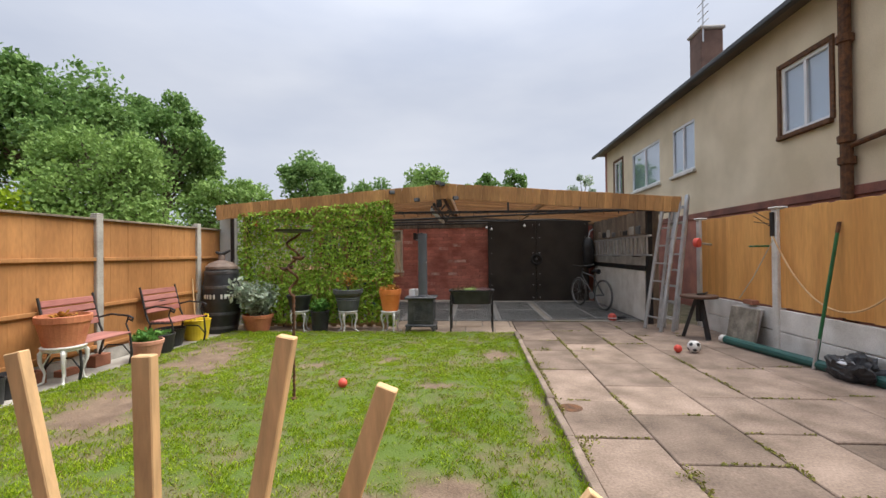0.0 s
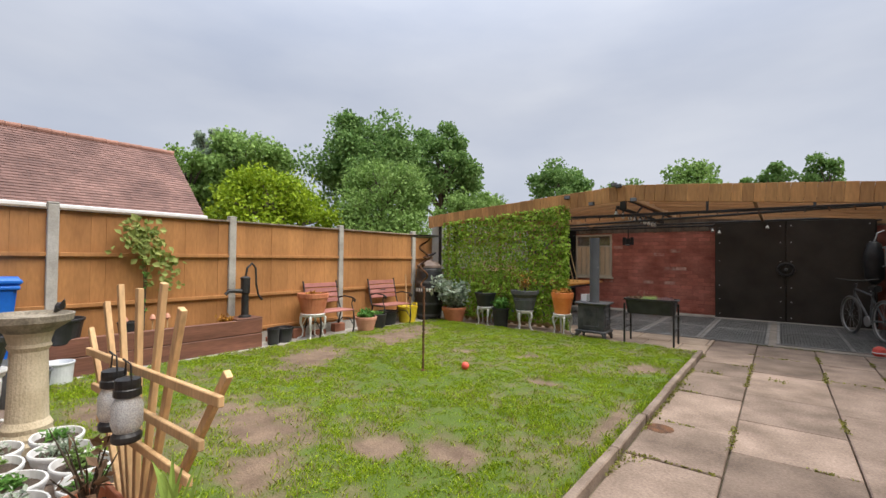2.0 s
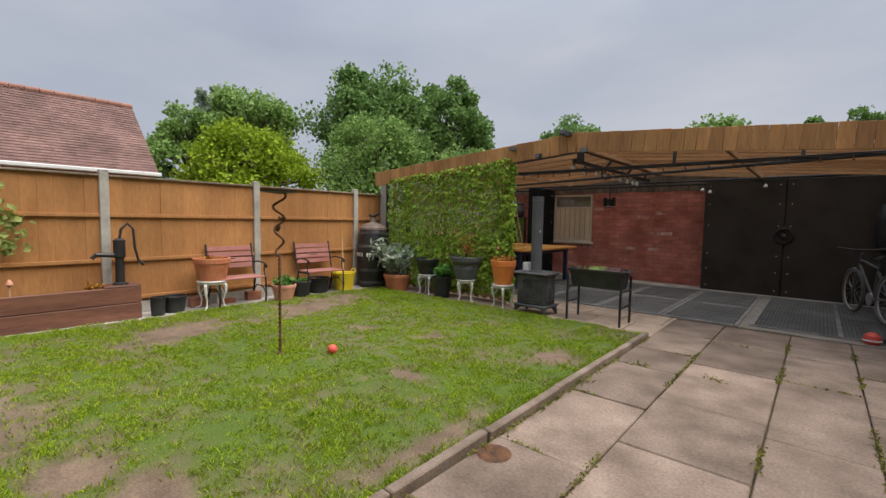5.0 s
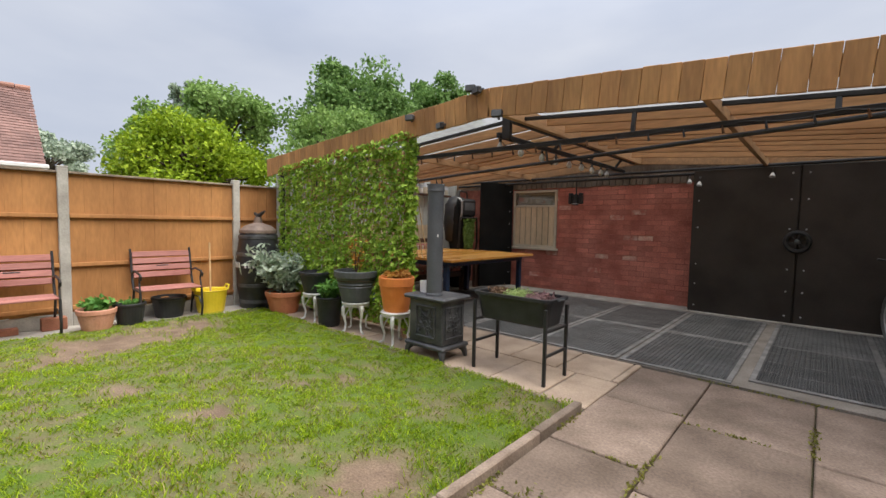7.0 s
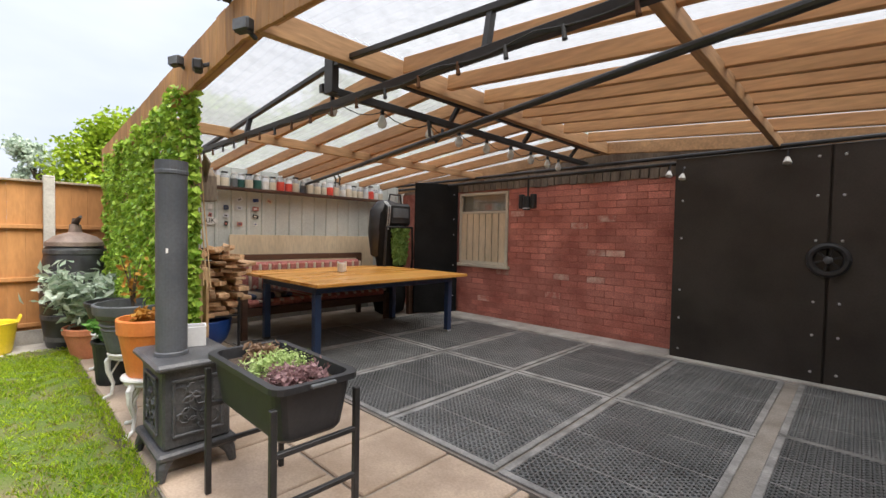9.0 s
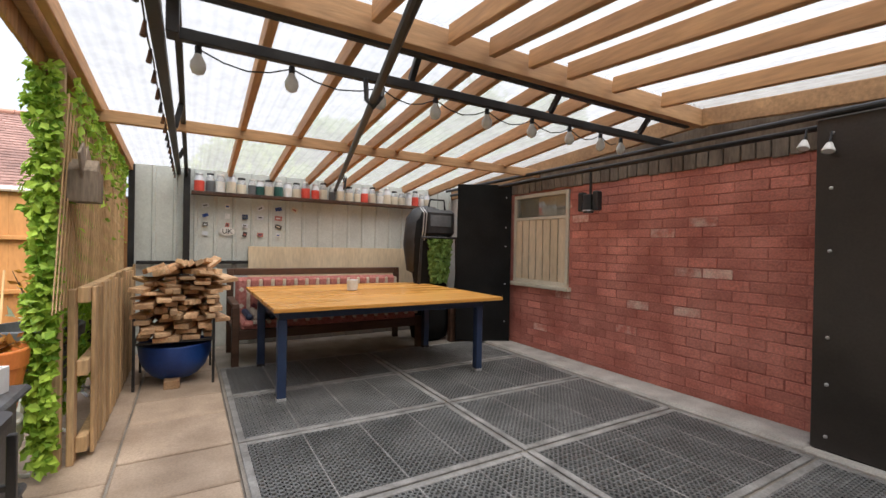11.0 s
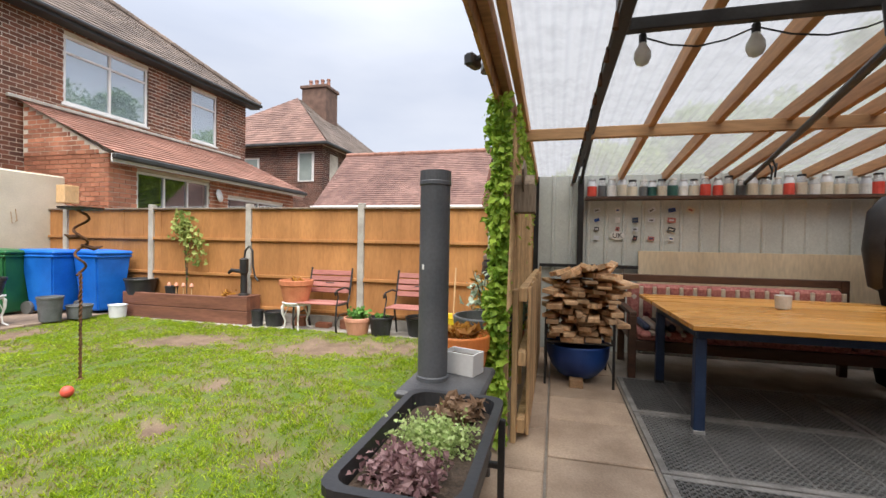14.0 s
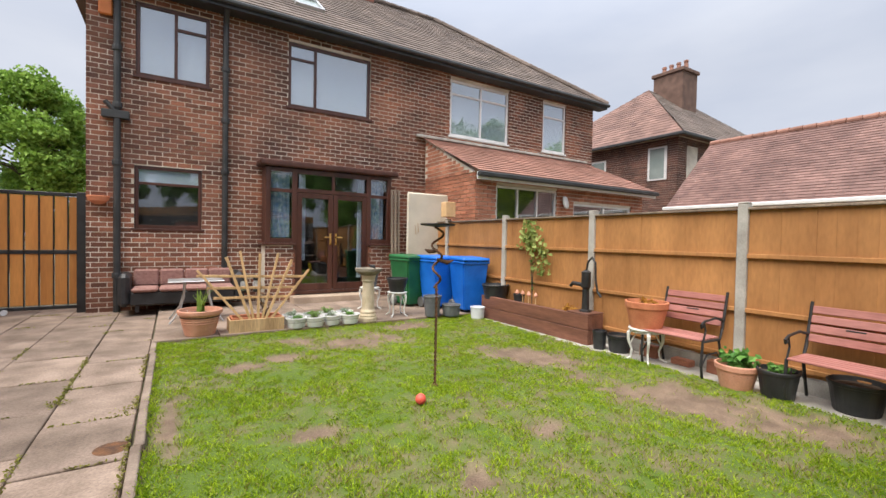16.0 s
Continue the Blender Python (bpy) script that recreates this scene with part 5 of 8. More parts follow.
n = 500
xs = rng.uniform(-3.4, -0.95, n)
leaves("ivy", np.stack([xs, np.full(n, FRONT_Y + 0.085) + rng.uniform(0, 0.02, n), np.array([roof_z(x) - 0.15 for x in xs]) - rng.exponential(0.16, n)], 1), 0.04, LEAF_HEDGE, screen, rng, facing=(0, 1, 0.5), spread=0.8)
for x in (-3.45, -2.15, -0.90):
    part("post", beam(bmesh.new(), (x, FRONT_Y + 0.045, 0.0), (x, FRONT_Y + 0.045, roof_z(x) - 0.13), 0.05, 0.05), PALLET, screen)
bm = bmesh.new()
for x0 in np.arange(-3.5, -0.9, 0.068):
    a, b = (float(x0), 0.9), (float(x0) + 0.35, 2.1)
    beam(bm, (a[0], FRONT_Y + 0.075, a[1]), (min(b[0], -0.93), FRONT_Y + 0.075, b[1]), 0.015, 0.006, 0.001, up=(0, 1, 0))
tagged(part("trellis_lath", bm, PALLET, screen), "thin crossed laths", kind="stuff")
bm = bmesh.new()
for x0 in np.arange(-3.5, -0.9, 0.072):
    beam(bm, (float(x0) + 0.3, FRONT_Y + 0.085, 0.9), (float(x0), FRONT_Y + 0.085, 2.1), 0.012, 0.006, 0.001, up=(0, 1, 0))
tagged(part("trellis_lath", bm, PALLET, screen), "thin crossed laths", kind="stuff")

pallet = thing("pallet_screen", "row of upright pallet boards along the yard edge", "pallet")
for x in np.arange(-3.25, -1.0, 0.165):
    h = 1.0 + rng.uniform(-0.04, 0.05)
    part("slat", boxm((float(x), 8.60, 0.02), (float(x) + 0.098, 8.62, h), 0.003), PALLET, pallet)
for z in (0.06, 0.5, 0.92):
    part("rail", boxm((-3.27, 8.545, z), (-0.93, 8.598, z + 0.09), 0.004), PALLET, pallet)
part("post", boxm((-0.985, 8.51, 0), (-0.90, 8.544, 1.0), 0.004), PALLET, pallet)

bird = thing("bird_box", "small weathered wooden bird box with pitched roof", "bird box", at=(-0.98, 8.55, 1.5))
bm = bmesh.new()
box(bm, (-0.08, -0.06, 0), (0.08, 0.09, 0.18), 0.004)
part("body", bm, OLDWOOD, bird)
for s in (-1, 1):
    bm = bmesh.new()
    beam(bm, (0.0, 0.015, 0.262), (0.115 * s, 0.015, 0.185), 0.19, 0.014, 0.003, up=(0, 1, 0))
    part("roof_board", bm, OLDWOOD, bird)
bm = bmesh.new()
vv = [bm.verts.new(p) for p in ((-0.08, -0.05, 0.18), (0.08, -0.05, 0.18), (0, -0.05, 0.25), (-0.08, 0.08, 0.18), (0.08, 0.08, 0.18), (0, 0.08, 0.25))]
for f in ((0, 1, 2), (5, 4, 3), (0, 3, 4, 1), (1, 4, 5, 2), (2, 5, 3, 0)):
    bm.faces.new([vv[i] for i in f])
part("gable", bm, OLDWOOD, bird)


# ---- pots, stools and plants ----
def pot(name, label, r, h, material, at, taper=0.72, rim=0.05, bands=0, group="", soil=True, oval=1.0, turn=0.0):
    t = thing(name, label, "plant pot", at=at, turn=turn, group=group)
    prof = [(r * taper * 0.96, 0), (r * taper, 0.012)]
    zr = h - rim
    if bands:
        for k in range(bands):
            z = h * (0.45 + 0.09 * k)
            rr = r * (taper + (0.95 - taper) * z / h)
            prof += [(rr, z), (rr + 0.008, z + 0.012), (rr, z + 0.026)]
    prof += [(r * 0.95, zr - 0.004), (r * 1.0, zr), (r * 1.02, h - 0.008), (r * 1.0, h), (r * 0.93, h), (r * 0.90, zr), (r * 0.86, h - rim - 0.03)]
    part("body", lathe(bmesh.new(), prof, 28, sy=oval), material, t, smooth=False)
    if soil:
        bm = lathe(bmesh.new(), [(r * 0.90, h - rim - 0.045), (r * 0.885, h - rim - 0.012), (r * 0.5, h - rim), (0.01, h - rim + 0.006)], 20, sy=oval)
        part("soil", bm, SOIL, t)
    return t


def stool(at, turn, r=0.16, h=0.36):
    s = thing("cast_stool", "white painted cast-iron stool with curved legs", "stool", at=at, turn=turn, group="white cast-iron stools")
    bm = lathe(bmesh.new(), [(r * 0.9, h - 0.03), (r, h - 0.022), (r * 1.03, h - 0.01), (r, h), (0.01, h + 0.002)], 28)
    part("top", bm, WHITE, s)
    bm = lathe(bmesh.new(), [(r * 0.86, h - 0.055), (r * 0.92, h - 0.045), (r * 0.88, h - 0.031)], 28, cap=False)
    part("apron", bm, WHITE, s)
    for k in range(4):
        a = 2 * math.pi * k / 4 + 0.4
        c, sn = math.cos(a), math.sin(a)
        bm = bmesh.new()
        sweep(bm, [(c * rr, sn * rr, z) for rr, z in ((r * 0.80, h - 0.03), (r * 0.99, h - 0.07), (r * 0.98, h * 0.6), (r * 0.78, h * 0.32), (r * 0.85, h * 0.1), (r * 1.12, 0.012), (r * 1.22, 0.008))],
              [0.024, 0.022, 0.017, 0.012, 0.011, 0.012, 0.016], 7)
        sweep(bm, [(c * rr, sn * rr, z) for rr, z in ((r * 0.4, h - 0.04), (r * 0.62, h - 0.10), (r * 0.86, h * 0.52))], 0.007, 6)
        part("leg", bm, WHITE, s)
    return s


def bush(name, label, at, r, h, n, size, material, category="plant", stems=5, seed=1, long=1.8, stemm=None):
    t = thing(name, label, category, at=at)
    q = np.random.default_rng(seed)
    bm = bmesh.new()
    pts = []
    for k in range(stems):
        a, rr = q.uniform(0, 2 * math.pi), q.uniform(0.3, 1.0) * r
        tip = Vector((math.cos(a) * rr, math.sin(a) * rr, h * q.uniform(0.6, 1.0)))
        mid = Vector((tip.x * 0.35, tip.y * 0.35, tip.z * 0.5))
        sweep(bm, [(0, 0, -0.03), mid, tip], [0.006, 0.005, 0.002], 5)
        for _ in range(n // stems):
            u = q.uniform(0.25, 1.0)
            p = (Vector((0, 0, 0)).lerp(mid, u * 2) if u < 0.5 else mid.lerp(tip, u * 2 - 1))
            pts.append(p + Vector(q.normal(0, r * 0.17, 3)))
    part("stem", bm, stemm or BARK, t)
    pts = np.array([(p.x, p.y, max(p.z, 0.0)) for p in pts])
    leaves("foliage", pts, size, material, t, q, facing=(0, 0, 0.7), spread=0.9, long=long)
    return t


stool((-0.76, 8.2, 0), 10)
stool((-1.50, 8.24, 0), 55)
stool((-2.36, 8.25, 0), 30)
stool((-3.60, 5.16, 0.012), 20, 0.19, 0.40)
pot("terracotta_pot", "bright orange terracotta pot standing on a white stool", 0.185, 0.36, ORANGE, (-0.76, 8.2, 0.364), 0.72, 0.09)
bush("succulent_plant", "dry orange and yellow succulents in a pot", (-0.76, 8.2, 0.66), 0.14, 0.1, 420, 0.035, LEAF_RUST, stems=10, seed=3)
pot("grey_pot", "large charcoal grey ribbed plastic pot on a white stool", 0.25, 0.36, GREYPOT, (-1.50, 8.24, 0.364), 0.66, 0.07, 2)
pot("dark_pot", "dark plastic pot on a white stool", 0.21, 0.27, DARKPOT, (-2.36, 8.25, 0.364), 0.7, 0.04)
pot("tall_black_pot", "tall black pot on the ground between stools", 0.16, 0.36, DARKPOT, (-1.98, 8.2, 0.0), 0.8, 0.03)
bush("green_herb", "fresh green feathery herb in a black pot", (-1.98, 8.2, 0.33), 0.17, 0.2, 500, 0.03, LEAF_POT, stems=12, seed=4, long=3.0)
pot("shrub_pot", "wide brown terracotta pot at the foot of the leaf screen", 0.25, 0.30, TERRA, (-3.08, 8.2, 0.0), 0.72, 0.06)
bush("silver_shrub", "bushy silver-leaved shrub growing in a terracotta pot", (-3.08, 8.2, 0.26), 0.40, 0.58, 1500, 0.055, LEAF_GREY, "shrub", 16, 5, 2.2)
bush("thin_seedling", "thin brown twiggy plant in a grey pot", (-1.50, 8.24, 0.68), 0.14, 0.42, 60, 0.03, LEAF_RUST, "plant", 6, 6)
pot("terracotta_tub", "large orange terracotta pot on a white stool by the fence", 0.235, 0.31, TERRA, (-3.60, 5.16, 0.415), 0.74, 0.07)
bush("dry_plant", "withered brown plant in a terracotta pot", (-3.60, 5.16, 0.66), 0.13, 0.07, 160, 0.04, LEAF_RUST, "plant", 8, 7)
pot("pink_pot", "pale terracotta pot of leafy greens beside a bench", 0.185, 0.25, TERRA_PINK, (-3.50, 6.18, 0.012), 0.72, 0.05)
bush("leafy_greens", "leafy green plant filling a pale terracotta pot", (-3.50, 6.18, 0.22), 0.17, 0.13, 420, 0.05, LEAF_POT, "plant", 14, 8, 1.3)
pot("black_pot", "black plastic pot with small green shoots", 0.165, 0.27, DARKPOT, (-3.55, 6.50, 0.012), 0.75, 0.03)
bush("green_shoots", "small green shoots in a black pot", (-3.55, 6.50, 0.24), 0.13, 0.07, 160, 0.03, LEAF_POT, "plant", 10, 9)
pot("dark_tub", "black tub half hidden below a bench", 0.20, 0.26, DARKPOT, (-3.78, 6.98, 0.012), 0.78, 0.03)
pot("dark_tub", "black plant tub beside the sleeper bed", 0.15, 0.22, DARKPOT, (-3.72, 4.72, 0.012), 0.8, 0.03)
pot("dark_tub", "narrow black pot beside the sleeper bed", 0.09, 0.24, DARKPOT, (-3.62, 4.50, 0.012), 0.85, 0.03)

bucket = thing("yellow_bucket", "yellow flexible bucket with two handles and a stick", "bucket", at=(-3.70, 7.46, 0.012))
part("body", lathe(bmesh.new(), [(0.155, 0), (0.165, 0.02), (0.205, 0.30), (0.212, 0.31), (0.205, 0.315), (0.195, 0.30), (0.155, 0.03)], 28), YELLOW, bucket)
for s in (-1, 1):
    part("handle", sweep(bmesh.new(), [(-0.06, 0.2 * s, 0.30), (-0.05, 0.225 * s, 0.36), (0.05, 0.225 * s, 0.36), (0.06, 0.2 * s, 0.30)], 0.012, 7), YELLOW, bucket)
part("stick", sweep(bmesh.new(), [(0, 0, 0.03), (-0.08, 0.02, 0.95)], 0.011, 7), PALLET, bucket, "upright wooden stick")

# oil-drum style barrel
barrel = thing("black_barrel", "black wooden-style barrel with white lettering band and lid", "barrel", at=(-3.68, 8.12, 0.0))
barrel.scale = (1.0, 1.0, 1.06)
prof = [(0.235, 0), (0.25, 0.03), (0.29, 0.30), (0.30, 0.52), (0.29, 0.75), (0.255, 1.0), (0.245, 1.03)]
part("body", lathe(bmesh.new(), prof, 32), DARKPOT, barrel, smooth=True)
for z, r in ((0.08, 0.262), (0.30, 0.292), (0.72, 0.294), (0.95, 0.266)):
    part("hoop", lathe(bmesh.new(), [(r, z), (r + 0.004, z + 0.005), (r + 0.004, z + 0.045), (r, z + 0.05)], 32, cap=False), STOVE, barrel)
part("lid", lathe(bmesh.new(), [(0.26, 1.03), (0.255, 1.07), (0.18, 1.13), (0.06, 1.17), (0.05, 1.25), (0.01, 1.26)], 28), LIDBROWN, barrel, "domed brown lid")
part("tap", sweep(bmesh.new(), [(-0.1, 0, 1.30), (0.0, 0, 1.26), (0.14, 0.03, 1.33)], [0.02, 0.035, 0.015], 8), BLACK, barrel)
bm = bmesh.new()
for k, w in enumerate((0.03, 0.03, 0.035, 0.03, 0.0, 0.03, 0.035, 0.03, 0.03, 0.03, 0.03)):
    if w:
        a = math.radians(-115 + k * 11)
        box(bm, (-w / 2, -0.003, -0.035), (w / 2, 0.003, 0.035), 0.001, pose(0.303 * math.cos(a), 0.303 * math.sin(a), 0.60, 0, 0, math.degrees(a) + 90))
tagged(part("lettering", bm, WHITE, barrel), "white lettering", kind="stuff")


# ---- slatted garden benches ----
def bench(at, turn):
    b = thing("garden_bench", "red slatted garden bench with black iron ends", "bench", at=at, turn=turn, group="garden benches by the fence")
    w = 0.64
    for k in range(5):
        part("seat_slat", boxm((-w / 2, -0.02 + k * 0.076, 0.395), (w / 2, 0.044 + k * 0.076, 0.415), 0.005), BENCHRED, b)
    for k in range(4):
        z = 0.52 + k * 0.085
        m = pose(0, 0.40 + k * 0.022, z, -14)
        part("back_slat", box(bmesh.new(), (-w / 2, -0.009, 0), (w / 2, 0.009, 0.07), 0.005, m), BENCHRED, b)
    for s in (-1, 1):
        x = s * (w / 2 + 0.012)
        bm = bmesh.new()
        sweep(bm, [(x, 0.02, 0.0), (x, -0.01, 0.15), (x, 0.01, 0.39), (x, 0.35, 0.385), (x, 0.40, 0.5), (x, 0.49, 0.88)], 0.014, 7)
        sweep(bm, [(x, 0.44, 0.0), (x, 0.40, 0.15), (x, 0.33, 0.38)], 0.014, 7)
        sweep(bm, [(x, 0.42, 0.58), (x, 0.25, 0.62), (x, 0.03, 0.60), (x, -0.03, 0.57), (x, -0.02, 0.54), (x, 0.02, 0.56)], 0.013, 7)
        sweep(bm, [(x, 0.02, 0.40), (x, 0.06, 0.5), (x, 0.03, 0.59)], 0.010, 6)
        sweep(bm, [(x, 0.0, 0.14), (x, 0.1, 0.25), (x, 0.3, 0.25), (x, 0.40, 0.14)], 0.009, 6)
        part("iron_end", bm, BLACK, b)
    part("crest", boxm((-0.07, 0.425, 0.60), (0.07, 0.437, 0.67), 0.004), BLACK, b)
    return b


b1 = bench((-3.46, 5.54, 0.012), 90)
copy_thing(b1, pose(-3.44, 6.92, 0.012, 0, 0, 88))

# ---- sleeper bed with hand pump ----
bed = thing("sleeper_bed", "raised bed of dark red-stained sleepers by the fence", "raised bed")
for k in range(2):
    z = 0.01 + k * 0.205
    part("sleeper", boxm((-3.66, 1.95, z), (-3.60, 4.32, z + 0.20), 0.008), SLEEPER, bed)
    part("sleeper", boxm((-3.92, 4.26, z), (-3.662, 4.319, z + 0.20), 0.008), SLEEPER, bed)
    part("sleeper", boxm((-3.92, 1.951, z), (-3.662, 2.01, z + 0.20), 0.008), SLEEPER, bed)
part("soil", boxm((-3.925, 2.012, 0.0), (-3.662, 4.258, 0.36)), SOIL, bed)
part("corner_cap", boxm((-3.93, 3.95, 0.415), (-3.60, 4.32, 0.435), 0.005), SLEEPER, bed)
pump = thing("hand_pump", "black cast-iron hand water pump on the raised bed", "hand pump", at=(-3.76, 4.14, 0.435), turn=90)
pump.scale = (1.15, 1.15, 1.15)
part("body", lathe(bmesh.new(), [(0.075, 0), (0.07, 0.02), (0.045, 0.03), (0.04, 0.28), (0.055, 0.30), (0.055, 0.46), (0.06, 0.48), (0.03, 0.50)], 16), BLACK, pump)
part("spout", sweep(bmesh.new(), [(0, 0.04, 0.32), (0, 0.2, 0.33), (0, 0.24, 0.29)][::1], [0.028, 0.024, 0.022], 9), BLACK, pump).matrix_basis = pose(0, 0, 0, 0, 0, 90)
part("handle", sweep(bmesh.new(), [(0.0, 0, 0.48), (0.02, 0, 0.60), (0.08, 0, 0.66), (0.13, 0, 0.60), (0.14, 0, 0.40), (0.17, 0, 0.26), (0.22, 0, 0.20)], [0.012, 0.014, 0.014, 0.013, 0.013, 0.012, 0.016], 8), BLACK, pump)
for y, r, h in ((2.75, 0.1, 0.16),):
    pot("bed_pot", "small black pot standing in the raised bed", r, h, DARKPOT, (-3.78, y, 0.36), 0.8, 0.02)
for y in (2.72, 2.86, 3.0, 3.16):
    t = thing("toadstool_stick", "small red garden ornament on a stick", "garden ornament", at=(-3.76, y, 0.36), group="garden ornaments in the raised bed")
    part("stick", sweep(bmesh.new(), [(0, 0, 0), (0, 0, 0.17 + 0.03 * math.sin(y * 9))], 0.008, 6), PALLET, t)
    part("cap", lathe(bmesh.new(), [(0.012, 0.15), (0.035, 0.17), (0.025, 0.20), (0.008, 0.225)], 10), TERRA_PINK, t)
bush("red_flowers", "small orange-red flowers at the end of the raised bed", (-3.75, 3.85, 0.37), 0.14, 0.10, 260, 0.03, LEAF_RUST, "flowers", 10, 12)
bush("climbing_plant", "leafy climber growing up the wooden fence", (-3.88, 2.95, 0.36), 0.05, 0.9, 24, 0.04, LEAF_POT, "climber", 4, 13)
q = np.random.default_rng(14)
cl = [(-3.90 + q.uniform(0, 0.08), 3.2 + q.normal(0, 0.10) - 0.2 * u, 0.85 + u) for u in q.uniform(0, 0.5, 75)] + [(-3.90 + q.uniform(0, 0.10), 2.92 + q.normal(0, 0.12), 1.46 + q.normal(0, 0.12)) for _ in range(170)]
climber = leaves("climber_foliage", cl, 0.07, LEAF_CLIMB, None, q, facing=(1, 0, 0.3), spread=0.7, long=1.2)
tagged(climber, "broad pale green and straw-tinged leaves of a climber against the fence", "climber")
for k, y in enumerate((4.55, 4.95, 5.35, 5.75)):
    tagged(part("loose_brick", boxm((-3.92, y, 0.012), (-3.80, y + 0.22, 0.08 + 0.07 * (k % 2)), 0.006), BRICK_EXT), "old orange bricks stacked under a bench", "brick", group="loose bricks by the fence")

# ---- twisted iron ornament and balls ----
twist = thing("twisted_iron_feeder", "rusty twisted iron garden stake with a flat dish", "garden ornament", at=(-0.96, 4.74, 0.02))
bm = bmesh.new()
for ph in (0, math.pi):
    sweep(bm, [(0.008 * math.cos(z * 75 + ph), 0.008 * math.sin(z * 75 + ph), z) for z in np.linspace(0, 0.95, 90)], 0.0075, 5)
part("stake", bm, RUST, twist)
bm = bmesh.new()
sweep(bm, [((0.03 + 0.05 * (z - 0.93)) * math.sin(z * 30), (0.03 + 0.05 * (z - 0.93)) * math.cos(z * 30), z) for z in np.linspace(0.93, 1.50, 64)], 0.011, 7)
sweep(bm, [(0.0, 0, 1.2), (-0.09, 0.03, 1.17), (-0.15, 0.05, 1.19)], [0.014, 0.022, 0.006], 6)
sweep(bm, [(0.0, 0, 1.28), (0.08, -0.02, 1.27), (0.12, -0.02, 1.29)], [0.014, 0.02, 0.006], 6)
part("branch", bm, RUST, twist)
part("dish", lathe(bmesh.new(), [(0.03, 1.50), (0.16, 1.515), (0.165, 1.53), (0.15, 1.525), (0.02, 1.515)], 20), BLACK, twist)
part("foot", lathe(bmesh.new(), [(0.035, 0), (0.03, 0.02), (0.012, 0.03)], 10), RUST, twist)


def ball(name, label, at, r, material):
    bm = bmesh.new()
    bmesh.ops.create_icosphere(bm, subdivisions=3, radius=r)
    o = part(name, bm, material, None, smooth=True)
    o.matrix_basis = pose(at[0], at[1], at[2] + r)
    return tagged(o, label, "ball")


ball("red_ball", "small red ball lying on the lawn", (-0.62, 5.08, 0.03), 0.045, RED)
ball("red_ball", "small red ball on the paving slabs", (3.30, 6.80, 0.0), 0.05, RED)
fb = ball("football", "white football with dark panels on the paving", (3.50, 6.80, 0.0), 0.08, WHITE)
bm = bmesh.new()
bmesh.ops.create_icosphere(bm, subdivisions=1, radius=0.0815)
dirs = [v.co.normalized() for v in bm.verts][:12]
bm.free()
for d in dirs:
    bm = lathe(bmesh.new(), [(0.027, -0.002), (0.025, 0.001), (0.004, 0.002)], 5)
    o = part("panel", bm, BLACK, fb)
    o.matrix_basis = Matrix.Translation(d * 0.0787) @ d.to_track_quat("Z", "Y").to_matrix().to_4x4()

# ---- cast-iron stove with flue ----
stove = thing("cast_iron_stove", "grey cast-iron wood stove on curved feet", "stove", at=(-0.235, 8.25, 0.0))
part("body", boxm((-0.215, -0.16, 0.14), (0.215, 0.17, 0.56), 0.012), STOVE, stove)
part("top_plate", boxm((-0.265, -0.20, 0.56), (0.265, 0.21, 0.60), 0.014), STOVE, stove)
part("base_plate", boxm((-0.255, -0.19, 0.10), (0.255, 0.20, 0.14), 0.012), STOVE, stove)
for sx in (-1, 1):
    for sy in (-1, 1):
        part("foot", sweep(bmesh.new(), [(0.2 * sx, 0.14 * sy, 0.11), (0.225 * sx, 0.165 * sy, 0.06), (0.235 * sx, 0.175 * sy, 0.0)], [0.045, 0.03, 0.02], 8), STOVE, stove)


def relief(x_face, seed):
    q = np.random.default_rng(seed)
    bm = bmesh.new()
    for y0, y1, z0, z1 in ((-0.12, 0.13, 0.20, 0.215), (-0.12, 0.13, 0.49, 0.505), (-0.12, -0.105, 0.215, 0.49), (0.115, 0.13, 0.215, 0.49)):
        box(bm, (x_face - 0.004, y0, z0), (x_face + 0.012, y1, z1), 0.003)
    for k in range(26):
        c = Vector((x_face, q.uniform(-0.08, 0.09), q.uniform(0.25, 0.46)))
        a = q.uniform(0, 6.28)
        sweep(bm, [c + Vector((0.004, 0.02 * math.cos(a + u) * (1 + u * 0.4), 0.02 * math.sin(a + u) * (1 + u * 0.4))) for u in (0, 0.8, 1.6, 2.4, 3.2)], [0.003, 0.006, 0.007, 0.006, 0.003], 5)
    return bm


part("door", relief(0.216, 31), STOVE, stove, "embossed cast door panel")
o = part("side_panel", relief(0.0, 32), STOVE, stove)
o.matrix_basis = pose(0, -0.162, 0, 0, 0, -90)
flue = thing("stove_flue", "tall dark grey round flue pipe on the stove", "flue pipe", at=(-0.20, 8.175, 0.60))
part("pipe", lathe(bmesh.new(), [(0.082, 0), (0.082, 0.02), (0.076, 0.025), (0.076, 0.98), (0.081, 0.985), (0.081, 1.0), (0.079, 1.005), (0.079, 1.055), (0.07, 1.055), (0.07, 0.9)], 32), FLUE, flue, smooth=False)
part("scrape", boxm((0.0762, -0.006, 0.56), (0.0775, 0.006, 0.585), 0.0005), WHITE, flue, "bare scratched spot").matrix_basis = pose(0, 0, 0, 0, 0, -30)
tray = thing("white_trough", "white plastic box planter on the stove top", "trough", at=(-0.36, 8.30, 0.6), turn=72)
bm = bmesh.new()
